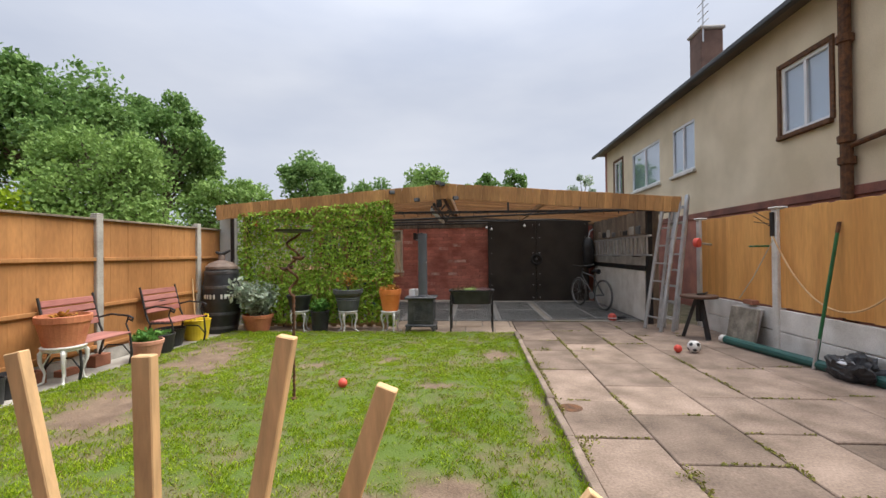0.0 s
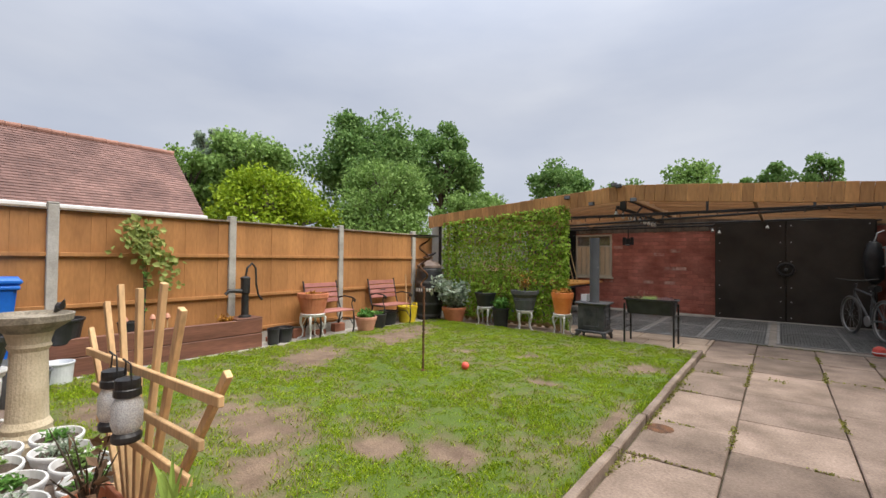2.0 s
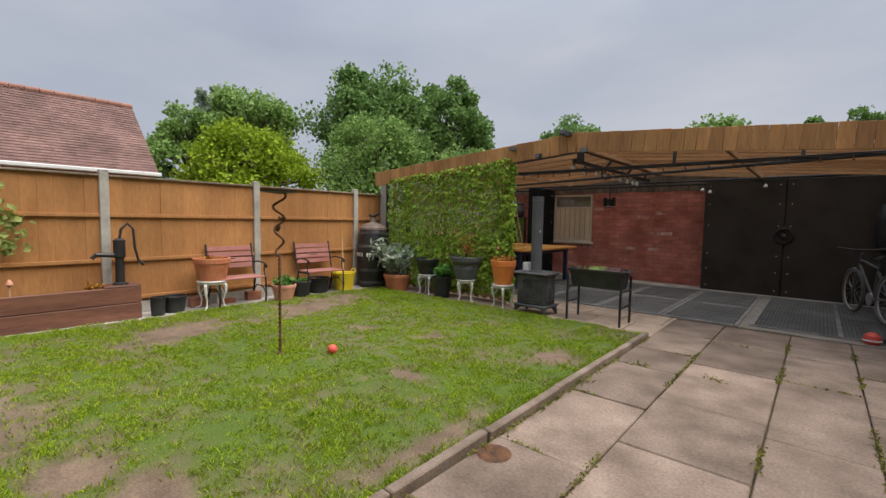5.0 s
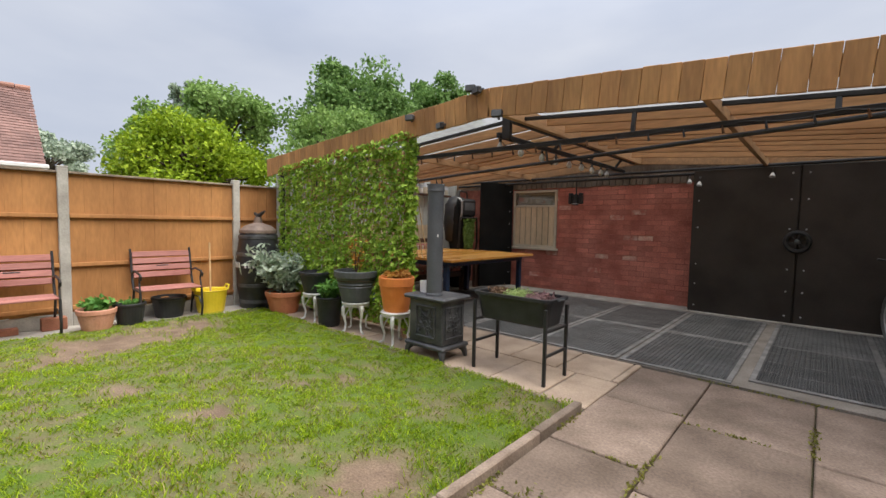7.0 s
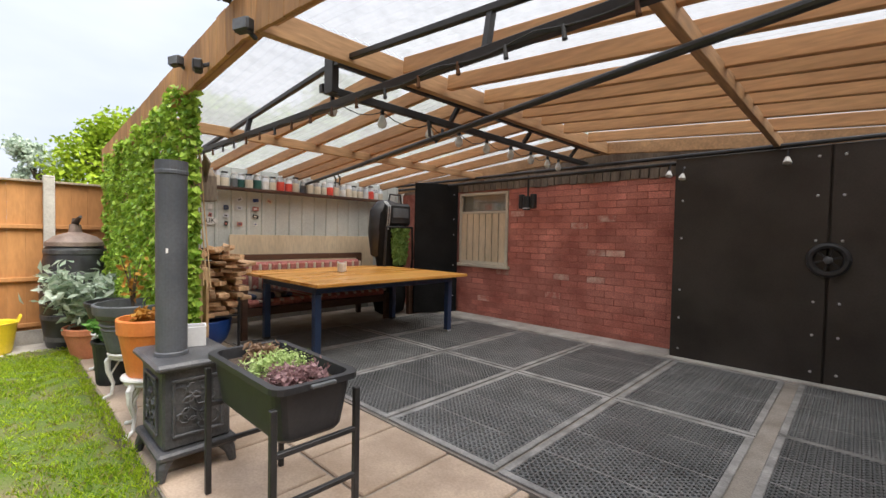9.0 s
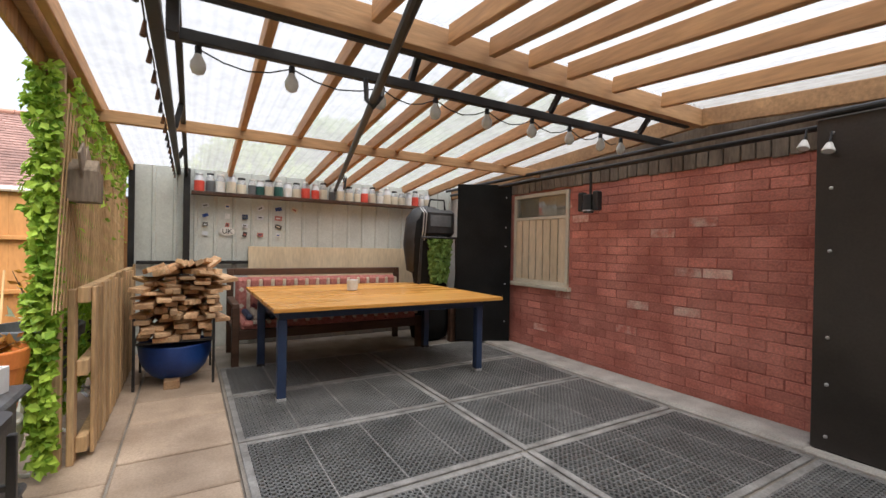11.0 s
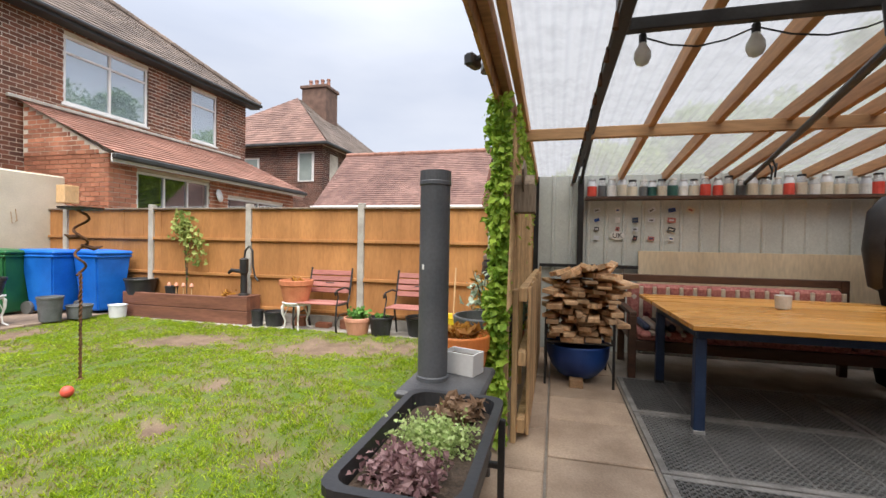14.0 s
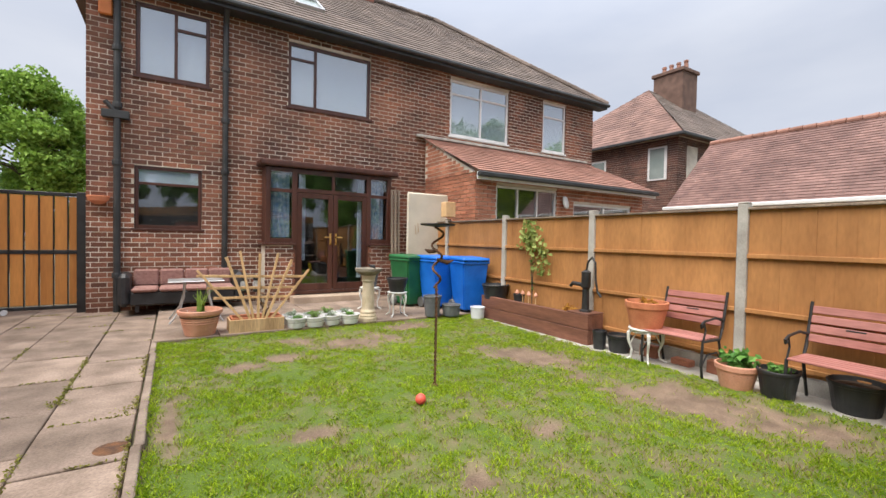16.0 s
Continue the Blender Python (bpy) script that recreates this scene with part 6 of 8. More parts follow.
for a, b in (((-0.09, -0.055, 0), (0.09, 0.055, 0.008)), ((-0.09, -0.06, 0), (0.09, -0.052, 0.115)), ((-0.09, 0.052, 0), (0.09, 0.06, 0.115)), ((-0.095, -0.06, 0), (-0.087, 0.06, 0.115)), ((0.087, -0.06, 0), (0.095, 0.06, 0.115))):
    box(bm, a, b, 0.002)
part("body", bm, UPVC, tray)
part("soil", boxm((-0.086, -0.05, 0.008), (0.086, 0.05, 0.09)), SOIL, tray)

# ---- raised planter on legs ----
planter = thing("raised_planter", "black plastic planter trough on tall tube legs", "planter")
px0, px1, py0, py1 = 0.24, 0.98, 8.22, 8.58
bm = bmesh.new()


def ring(x0, x1, y0, y1, z, c=0.06, n=4):
    out = []
    for cx, cy, a0 in ((x1 - c, y1 - c, 0), (x0 + c, y1 - c, 90), (x0 + c, y0 + c, 180), (x1 - c, y0 + c, 270)):
        for k in range(n + 1):
            a = math.radians(a0 + 90 * k / n)
            out.append(bm.verts.new((cx + c * math.cos(a), cy + c * math.sin(a), z)))
    return out


rings = [ring(px0 + 0.05, px1 - 0.05, py0 + 0.045, py1 - 0.045, 0.455), ring(px0 + 0.04, px1 - 0.04, py0 + 0.035, py1 - 0.035, 0.47), ring(px0 + 0.012, px1 - 0.012, py0 + 0.01, py1 - 0.01, 0.665), ring(px0 - 0.01, px1 + 0.01, py0 - 0.012, py1 + 0.012, 0.67), ring(px0 - 0.01, px1 + 0.01, py0 - 0.012, py1 + 0.012, 0.695), ring(px0 + 0.02, px1 - 0.02, py0 + 0.018, py1 - 0.018, 0.695), ring(px0 + 0.028, px1 - 0.028, py0 + 0.026, py1 - 0.026, 0.63)]
for a, b in zip(rings, rings[1:]):
    for k in range(len(a)):
        bm.faces.new((a[k], a[(k + 1) % len(a)], b[(k + 1) % len(a)], b[k]))
bm.faces.new(rings[0][::-1])
part("trough", bm, DARKPOT, planter)
bm = bmesh.new()
rr = [ring(px0 + 0.03, px1 - 0.03, py0 + 0.028, py1 - 0.028, 0.645)]
bm.faces.new(rr[0])
part("soil", bm, SOIL, planter)
for x in (px0 + 0.02, px1 - 0.02):
    for y in (py0 - 0.005, py1 + 0.005):
        part("leg", beam(bmesh.new(), (x, y, 0), (x, y, 0.62), 0.026, 0.026), BLACK, planter)
    part("crossbar", beam(bmesh.new(), (x, py0, 0.24), (x, py1, 0.24), 0.022, 0.022), BLACK, planter)
    part("crossbar", beam(bmesh.new(), (x, py0, 0.44), (x, py1, 0.44), 0.022, 0.022), BLACK, planter)
part("label_plate", boxm((px1 - 0.02, py0 + 0.13, 0.675), (px1 + 0.025, py0 + 0.24, 0.69), 0.003), GREYPOT, planter)
bush("purple_houseleek", "purple-grey houseleek rosettes in the planter", (0.80, 8.38, 0.645), 0.13, 0.045, 1500, 0.016, LEAF_PURPLE, "succulent", 20, 41, 1.6)
bush("green_sedum", "bright green sedum cushion in the planter", (0.60, 8.41, 0.645), 0.15, 0.035, 3800, 0.012, LEAF_SEDUM, "succulent", 24, 42, 1.3)
bush("bronze_succulent", "bronze spiky succulents in the planter", (0.37, 8.44, 0.645), 0.10, 0.05, 500, 0.022, LEAF_BRONZE, "succulent", 16, 43, 2.4)

# ---- covered yard: table, bench, shelf, wood stack ----
table = thing("outdoor_table", "orange varnished plank table with navy legs", "table")
for k in range(12):
    x = -3.16 + k * 0.16
    part("plank", boxm((x, 9.66, 0.745), (x + 0.157, 11.87, 0.78), 0.004), TABLETOP, table)
for x in (-1.41, -2.56):
    for y in (9.75, 11.68):
        bm = boxm((x - 0.036, y - 0.036, 0.0), (x + 0.036, y + 0.036, 0.672), 0.006)
        leg = part("leg", bm, NAVY, table)
        part("foot_cap", boxm((x - 0.038, y - 0.038, 0.0), (x + 0.038, y + 0.038, 0.04), 0.004), STEELGREY if x > -2 else BLACK, leg)
for a, b in (((-1.43, 9.72, 0.673), (-1.37, 11.72, 0.744)), ((-2.60, 9.72, 0.673), (-2.54, 11.72, 0.744)), ((-2.54, 9.72, 0.673), (-1.43, 9.78, 0.744)), ((-2.54, 11.66, 0.673), (-1.43, 11.72, 0.744))):
    part("apron", boxm(a, b, 0.005), NAVY, table)
cup = thing("white_cup", "small white plant cup on the table", "cup", at=(-2.35, 10.65, 0.78))
part("body", lathe(bmesh.new(), [(0.04, 0), (0.055, 0.01), (0.062, 0.115), (0.06, 0.12), (0.054, 0.115), (0.045, 0.02)], 20), WHITE, cup)

seat = thing("cushioned_bench", "dark wooden bench with red patterned cushions", "bench")
SY0, SY1 = 9.48, 11.66
for y in (SY0, SY1 - 0.07):
    part("end_post", boxm((-3.40, y, 0.0), (-3.33, y + 0.07, 0.98), 0.006), DARKWOOD, seat)
    part("front_leg", boxm((-2.68, y, 0.0), (-2.60, y + 0.07, 0.40 if y > 10 else 0.62), 0.006), DARKWOOD, seat)
part("top_rail", boxm((-3.40, SY0 + 0.071, 0.90), (-3.335, SY1 - 0.071, 0.98), 0.006), DARKWOOD, seat)
part("front_rail", boxm((-2.665, SY0 + 0.071, 0.28), (-2.62, SY1 - 0.071, 0.38), 0.006), DARKWOOD, seat)
part("seat_board", boxm((-3.33, SY0 + 0.02, 0.36), (-2.67, SY1 - 0.02, 0.385), 0.005), DARKWOOD, seat)
part("arm", boxm((-3.33, SY0, 0.62), (-2.60, SY0 + 0.07, 0.66), 0.006), DARKWOOD, seat)


def cushion(vertical):
    """A long cushion sewn in channels, pale bands between the red fields."""
    n = 15
    w = (SY1 - SY0 - 0.18) / n
    fill = part("back_cushion" if vertical else "seat_cushion", boxm((-3.34, SY0 + 0.085, 0.42), (-3.30, SY1 - 0.085, 0.88), 0.02) if vertical else boxm((-3.20, SY0 + 0.09, 0.386), (-2.62, SY1 - 0.09, 0.41), 0.02), CUSHION, seat, "red and cream patterned cushion")
    for k in range(n):
        y0 = SY0 + 0.09 + k * w
        a, b = ((-3.33, y0 + 0.003, 0.43), (-3.245, y0 + w - 0.003, 0.87)) if vertical else ((-3.20, y0 + 0.003, 0.395), (-2.60, y0 + w - 0.003, 0.47))
        part("field", boxm(a, b, 0.028), CUSHION, fill)
        c, d = ((-3.27, y0 + w - 0.022, 0.445), (-3.243, y0 + w + 0.018, 0.855)) if vertical else ((-3.19, y0 + w - 0.022, 0.44), (-2.598, y0 + w + 0.018, 0.472))
        part("band", boxm(c, d, 0.006), CUSHION_PALE, fill)
        bm = bmesh.new()
        for z in (0.55, 0.74) if vertical else ():
            m = pose(-3.244, y0 + w * 0.5 - 0.01, z, 45, 0, 0)
            box(bm, (-0.003, -0.022, -0.022), (0.003, 0.022, 0.022), 0.001, m)
            box(bm, (-0.0045, -0.009, -0.009), (0.0045, 0.009, 0.009), 0.001, m)
        if len(bm.verts):
            part("motif", bm, CUSHION_DARK if k % 2 else CUSHION_PALE, fill)
        else:
            bm.free()


cushion(True)
cushion(False)
thr = thing("striped_throw", "dark striped throw lying on the bench seat", "throw", at=(-2.95, 9.62, 0.47))
for k in range(7):
    part("stripe", boxm((-0.22, k * 0.075, 0.0), (0.28, k * 0.075 + 0.07, 0.06 + 0.012 * (k % 2)), 0.02), (NAVY, LIGHTPOT, BLACK)[k % 3] if k % 3 != 1 else CUSHION_PALE, thr)

shelf = thing("jar_shelf", "long dark wooden shelf on the shed wall", "shelf")
part("board", boxm((-3.725, 9.11, 1.845), (-3.56, 12.36, 1.872), 0.004), DARKWOOD, shelf)
part("lip", boxm((-3.575, 9.11, 1.873), (-3.56, 12.36, 1.884), 0.003), DARKWOOD, shelf)
JARC = [RED, CREAM, DARKPOT, CREAM, GREYPOT, CREAM, RED, WHITE, PIPEGREEN, CREAM, RED, WHITE]
q = np.random.default_rng(77)
y = 9.19
k = 0
while y < 12.3:
    r = float(q.uniform(0.044, 0.056))
    h = float(q.uniform(0.18, 0.22))
    jar = thing("glass_jar", "glass storage jar with a coloured label", "jar", at=(-3.635 + float(q.uniform(-0.008, 0.008)), y, 1.873), group="storage jars on the shelf")
    part("body", lathe(bmesh.new(), [(r * 0.92, 0), (r, 0.008), (r, h * 0.8), (r * 0.75, h * 0.92), (r * 0.75, h)], 12), GLASS_JAR if k % 3 else LIGHTPOT, jar, smooth=True)
    part("label_band", lathe(bmesh.new(), [(r * 1.015, h * 0.06), (r * 1.02, h * 0.07), (r * 1.02, h * 0.66), (r * 1.015, h * 0.67)], 12, cap=False), JARC[int(q.integers(len(JARC)))], jar, "coloured paper label")
    part("lid", lathe(bmesh.new(), [(r * 0.8, h), (r * 0.8, h + 0.018), (r * 0.76, h + 0.022)], 12), (STEELGREY, DARKPOT, WHITE)[k % 3], jar)
    y += r * 2 + float(q.uniform(0.004, 0.02))
    k += 1

q = np.random.default_rng(5)
COLS = [BLUETUB, WHITE, GREYPOT, CUSHION, DARKPOT, CREAM, LIGHTPOT, NAVY, WHITE, LIGHTPOT]
k = 0
for y in (9.26, 9.50, 9.70, 9.88, 10.10, 10.30):
    for z in (1.73, 1.61, 1.50, 1.39):
        if q.random() < 0.25 or (y > 10.2 and z < 1.7):
            continue
        w, h = q.uniform(0.022, 0.045), q.uniform(0.018, 0.034)
        if abs(y - 9.50) < 0.01 and z == 1.39:
            continue
        o = part("sticker", boxm((-0.001, -w, -h), (0.001, w, h), 0.0), COLS[int(q.integers(len(COLS)))], None)
        o.matrix_basis = pose(SHED_X + 0.021, y, z, float(q.normal() * 12), 0, 0)
        tagged(o, "small colourful sticker on the metal wall", "sticker", group="stickers on the shed wall")
        o2 = part("print", boxm((0.0012, -w * 0.6, -h * 0.35), (0.0016, w * 0.5, h * 0.3), 0.0), COLS[int(q.integers(len(COLS)))], o)
        k += 1
uk = thing("uk_sticker", "white oval sticker with black letters UK", "sticker", at=(SHED_X + 0.022, 9.50, 1.42), group="stickers on the shed wall")
part("oval", lathe(bmesh.new(), [(0.085, 0), (0.085, 0.0015)], 28, sy=0.62), WHITE, uk).matrix_basis = pose(0, 0, 0, 90, 0, 90)


def words(text, size, material, parent, m, label=""):
    cu = bpy.data.curves.new("letters", "FONT")
    cu.body, cu.size, cu.extrude, cu.align_x, cu.align_y = text, size, 0.001, "CENTER", "CENTER"
    tmp = bpy.data.objects.new("letters", cu)
    me = bpy.data.meshes.new_from_object(tmp)
    bpy.data.objects.remove(tmp)
    me.materials.append(material)
    o = new("letters", me)
    o.parent, o.matrix_basis = parent, m
    if label:
        o["label"] = label
    return o


words("UK", 0.085, BLACK, uk, pose(0.003, 0, 0, 90, 0, 90), "black letters UK")

rack = thing("log_rack", "black metal rack for firewood", "log rack")
for x in (-2.22, -2.85):
    for y in (8.70, 9.30):
        part("leg", beam(bmesh.new(), (x, y, 0), (x, y, 0.62), 0.022, 0.022), BLACK, rack)
    part("bar", beam(bmesh.new(), (x, 8.70, 0.40), (x, 9.30, 0.40), 0.02, 0.02), BLACK, rack)
for y in (8.70, 9.30):
    part("bar", beam(bmesh.new(), (-2.85, y, 0.40), (-2.22, y, 0.40), 0.02, 0.02), BLACK, rack)
q = np.random.default_rng(15)
pile = thing("firewood_stack", "stack of sawn timber offcuts on a rack", "firewood")
z, row = 0.412, 0
while z < 1.06:
    h = float(q.uniform(0.038, 0.06))
    y = 8.71 + float(q.uniform(0, 0.03)) + max(0, row - 10) * 0.10
    while y < 9.27:
        w = float(q.uniform(0.06, 0.15))
        ln = float(q.uniform(0.22, 0.31))
        bm = boxm((-ln, -w / 2 + 0.004, 0), (ln, w / 2 - 0.004, h - float(q.uniform(0.003, 0.016))), 0.004)
        o = part("offcut", bm, LOGEND, pile)
        o.matrix_basis = pose(-2.50 + float(q.uniform(-0.06, 0.14)), y + w / 2, z, float(q.normal() * (1 + max(0, row - 4) * 0.9)), float(q.normal() * (1.2 + max(0, row - 5) * 0.8)), float(q.normal() * (5 + row * 1.1)))
        y += w
    z += h
    row += 1
for k in range(7):
    w = float(q.uniform(0.05, 0.10))
    o = part("offcut", boxm((-0.24, -w / 2, 0), (0.24, w / 2, 0.045), 0.004), LOGEND, pile)
    o.matrix_basis = pose(-2.46 + float(q.uniform(-0.05, 0.1)), 8.80 + 0.065 * k, 1.0 + 0.011 * k, float(q.uniform(15, 40)), float(q.uniform(-8, 4)), float(q.normal() * 12))
tub = thing("blue_tub", "blue plastic half barrel under the wood rack", "tub", at=(-2.45, 9.0, 0.045))
prof = [(0.14, 0), (0.19, 0.03), (0.25, 0.10), (0.285, 0.20), (0.295, 0.30), (0.30, 0.315), (0.285, 0.31), (0.22, 0.1)]
part("body", lathe(bmesh.new(), prof, 28), BLUETUB, tub, smooth=True)
tagged(part("wood_block", boxm((-2.30, 8.92, 0.0), (-2.16, 9.04, 0.07), 0.004), LOGEND), "small wooden block under the blue tub", "wood block")

panel = thing("black_board", "tall black board with bolts leaning by the window", "board", at=(-2.62, 12.24, 0.0), turn=60)
part("sheet", boxm((-0.06, -0.02, 0.03), (0.66, 0.02, 2.12), 0.004), FELT, panel)
for z in (0.3, 0.8, 1.3, 1.55, 1.95):
    part("bolt", lathe(bmesh.new(), [(0.01, 0), (0.01, 0.004), (0.004, 0.006)], 8), STEELGREY, panel).matrix_basis = pose(0.59, -0.02, z, 90)
tagged(part("brown_plank", boxm((-2.78, 12.14, 0.0), (-2.70, 12.32, 0.72), 0.005), DARKWOOD), "short brown plank standing on end", "plank")
bag = thing("upright_carrier", "tall black padded carrier with a camouflage panel", "bag", at=(-3.0, 11.98, 0.0))
part("body", lathe(bmesh.new(), [(0.16, 0.0), (0.25, 0.05), (0.29, 0.25), (0.28, 0.55), (0.23, 0.78), (0.27, 1.0), (0.29, 1.35), (0.26, 1.62), (0.17, 1.76), (0.03, 1.8)], 28, sx=0.72, sy=1.05), FELT, bag, smooth=True)
part("shell", lathe(bmesh.new(), [(0.10, 0.86), (0.26, 0.95), (0.31, 1.3), (0.28, 1.66), (0.18, 1.80), (0.05, 1.84)], 28, at=(-0.06, -0.04, 0), sx=0.6, sy=1.1), DARKPOT, bag, "curved dark grey outer shell", smooth=True)
part("hood", boxm((0.08, -0.20, 1.42), (0.215, 0.27, 1.78), 0.045), BLACK, bag)
part("window", boxm((0.216, -0.13, 1.55), (0.221, 0.19, 1.70), 0.002), GREYPOT, bag, "cloudy clear plastic window")
for y0, y1 in ((-0.24, -0.19), (-0.205, -0.15)):
    part("piping", sweep(bmesh.new(), [(0.19, y0, 1.36), (0.225, y0, 1.5), (0.21, y1 - 0.03, 1.72), (0.13, y1 - 0.05, 1.80)], 0.008, 7), STEELGREY, bag)
part("frame", sweep(bmesh.new(), [(0.15, -0.27, 0.5), (0.2, -0.27, 0.9), (0.21, -0.25, 1.40), (0.22, 0.27, 1.40), (0.21, 0.30, 0.9), (0.15, 0.30, 0.5)], 0.02, 8), BLACK, bag)
part("handle", sweep(bmesh.new(), [(0.0, -0.05, 1.80), (0.0, -0.02, 1.93), (0.0, 0.2, 1.93), (0.0, 0.22, 1.78)], 0.014, 8), BLACK, bag)
q = np.random.default_rng(61)
cz = q.uniform(0.80, 1.38, 800)
leaves("camouflage_panel", np.stack([0.20 + q.uniform(0, 0.03, 800), q.uniform(-0.17, 0.22, 800) * (0.65 + 0.35 * (cz - 0.8) / 0.58), cz], 1), 0.04, LEAF_MID, bag, q, facing=(1, 0, 0), spread=0.6)

spk = thing("wall_speaker", "black wall speaker on a pole bracket", "speaker", at=(-0.86, 12.66, 1.66))
part("body", lathe(bmesh.new(), [(0.05, 0), (0.055, 0.01), (0.055, 0.18), (0.05, 0.19)], 16), BLACK, spk)
for s in (-1, 1):
    part("wing", boxm((0.06 * s, -0.02, 0.02), (0.13 * s, 0.06, 0.22), 0.012), BLACK, spk)
part("bracket", sweep(bmesh.new(), [(0, 0.03, 0.19), (0, 0.03, 0.48)], 0.014, 8), BLACK, spk)
part("rim", lathe(bmesh.new(), [(0.056, 0.015), (0.058, 0.02), (0.056, 0.03)], 16, cap=False), STEELGREY, spk)

hub = thing("wheel_trim", "black spoked wheel trim hung on the garage doors", "wheel trim", at=(2.31, 12.60, 1.13))
part("ring", sweep(bmesh.new(), [(0.125 * math.cos(a), -0.03, 0.125 * math.sin(a)) for a in np.linspace(0, 2 * math.pi, 33)], 0.03, 8, False), BLACK, hub)
for k in range(6):
    a = k * math.pi / 3 + 0.3
    part("spoke", beam(bmesh.new(), (0.03 * math.cos(a), -0.03, 0.03 * math.sin(a)), (0.12 * math.cos(a), -0.03, 0.12 * math.sin(a)), 0.03, 0.02), BLACK, hub)
part("cap", lathe(bmesh.new(), [(0.035, 0), (0.03, 0.02), (0.01, 0.03)], 14), GREYPOT, hub).matrix_basis = pose(0, -0.03, 0, 90)
for x, y, z in ((1.0, 12.56, 2.02), (1.13, 12.56, 1.98), (2.0, 12.56, 2.06)):
    t = thing("spot_lamp", "small white spot lamp above the garage doors", "lamp", at=(x, y, z), group="small lamps above the doors")
    part("head", lathe(bmesh.new(), [(0.015, 0), (0.035, 0.05), (0.035, 0.06), (0.02, 0.062)], 12), WHITE, t).matrix_basis = pose(0, 0, 0, 160)
    part("bracket", beam(bmesh.new(), (0, 0, 0.0), (0, 0.03, 0.08), 0.012, 0.012), BLACK, t)

# festoon bulbs along the lower tube
wire = thing("festoon_string", "string of clear festoon bulbs along the steel tube", "string lights")
ybulb = [9.12, 9.55, 10.05, 10.42, 10.82, 11.22, 11.6, 11.95, 12.2]
pts = []
for a, b in zip(ybulb, ybulb[1:]):
    for u in (0, 0.25, 0.5, 0.75):
        pts.append((-0.13, a + (b - a) * u, 2.215 - 0.06 * math.sin(math.pi * u) - 0.01))
part("cable", sweep(bmesh.new(), pts, 0.004, 5), BLACK, wire)
for y in ybulb:
    s = part("bulb", lathe(bmesh.new(), [(0.006, -0.135), (0.026, -0.125), (0.036, -0.10), (0.034, -0.075), (0.018, -0.045), (0.014, -0.03)], 14, (-0.13, y, 2.215)), BULB, wire, smooth=True)
    part("holder", lathe(bmesh.new(), [(0.016, -0.045), (0.016, 0.0), (0.008, 0.008)], 10, (-0.13, y, 2.215)), BLACK, s)
clips = thing("fairy_light_string", "string of small dark fairy lights along the front tube", "string lights")
pts = [(x, 8.95, 2.075 - 0.03 * abs(math.sin(x * 6))) for x in np.arange(-3.6, 3.8, 0.07)]
part("cable", sweep(bmesh.new(), pts, 0.0035, 5), BLACK, clips)
for x in np.arange(-3.5, 3.7, 0.26):
    part("light", sweep(bmesh.new(), [(float(x), 8.95, 2.06), (float(x) + 0.012, 8.945, 2.0)], [0.006, 0.011], 6), RUST if int(x * 10) % 2 else BLACK, clips)
for (x, z, s) in ((0.05, 2.53, 1), (0.14, 2.50, -1), (-0.75, 2.38, 1), (-0.3, 2.24, -1), (0.35, 2.26, 1)):
    t = thing("flood_light", "small black floodlight fixed to the fascia", "floodlight", at=(x, FRONT_Y - 0.06, z), turn=20 * s, group="floodlights on the fascia")
    part("head", boxm((-0.05, -0.05, -0.03), (0.05, 0.0, 0.035), 0.01), BLACK, t)
    part("glass", boxm((-0.042, -0.054, -0.022), (0.042, -0.051, 0.028), 0.0), GREYPOT, t)
    part("bracket", beam(bmesh.new(), (0, -0.02, 0), (0, 0.05, -0.03 * s), 0.02, 0.02), BLACK, t)
hook = thing("tube_hook", "black iron hook clamp on the diagonal tube", "hook", at=(0.05, 9.93, 2.05))
part("arm", sweep(bmesh.new(), [(-0.05, -0.02, 0.14), (-0.03, -0.02, 0.02), (0.02, 0.0, -0.03), (0.06, 0.03, 0.02), (0.05, 0.04, 0.07)], 0.014, 7), BLACK, hook)
for j, (x, y) in enumerate(((-2.2, 10.47), (-2.35, 10.505))):
    o = part("hanging_cable", sweep(bmesh.new(), [(x, y, 2.05), (x + 0.02, y + 0.03, 1.95), (x - 0.02, y + 0.05, 2.0), (x, y + 0.03, 1.88)], 0.008, 6), BLACK)
    tagged(o, "short loop of black cable hanging from the tube", "cable", group="hanging cables")

# ---- the side with ladders, bicycle and stored things ----
def ladder(name, label, p, q_, width, rungs, side, r=0.03, group=""):
    t = thing(name, label, "ladder", group=group)
    p, q_, side = Vector(p), Vector(q_), Vector(side).normalized() * width / 2
    for s in (-1, 1):
        part("stile", beam(bmesh.new(), p + side * s, q_ + side * s, r * 1.8, r), STEELGREY, t)
    for k in range(rungs):
        c = p.lerp(q_, (k + 0.7) / (rungs + 0.4))
        part("rung", beam(bmesh.new(), c - side, c + side, r * 0.9, r * 0.8), STEELGREY, t)
    return t


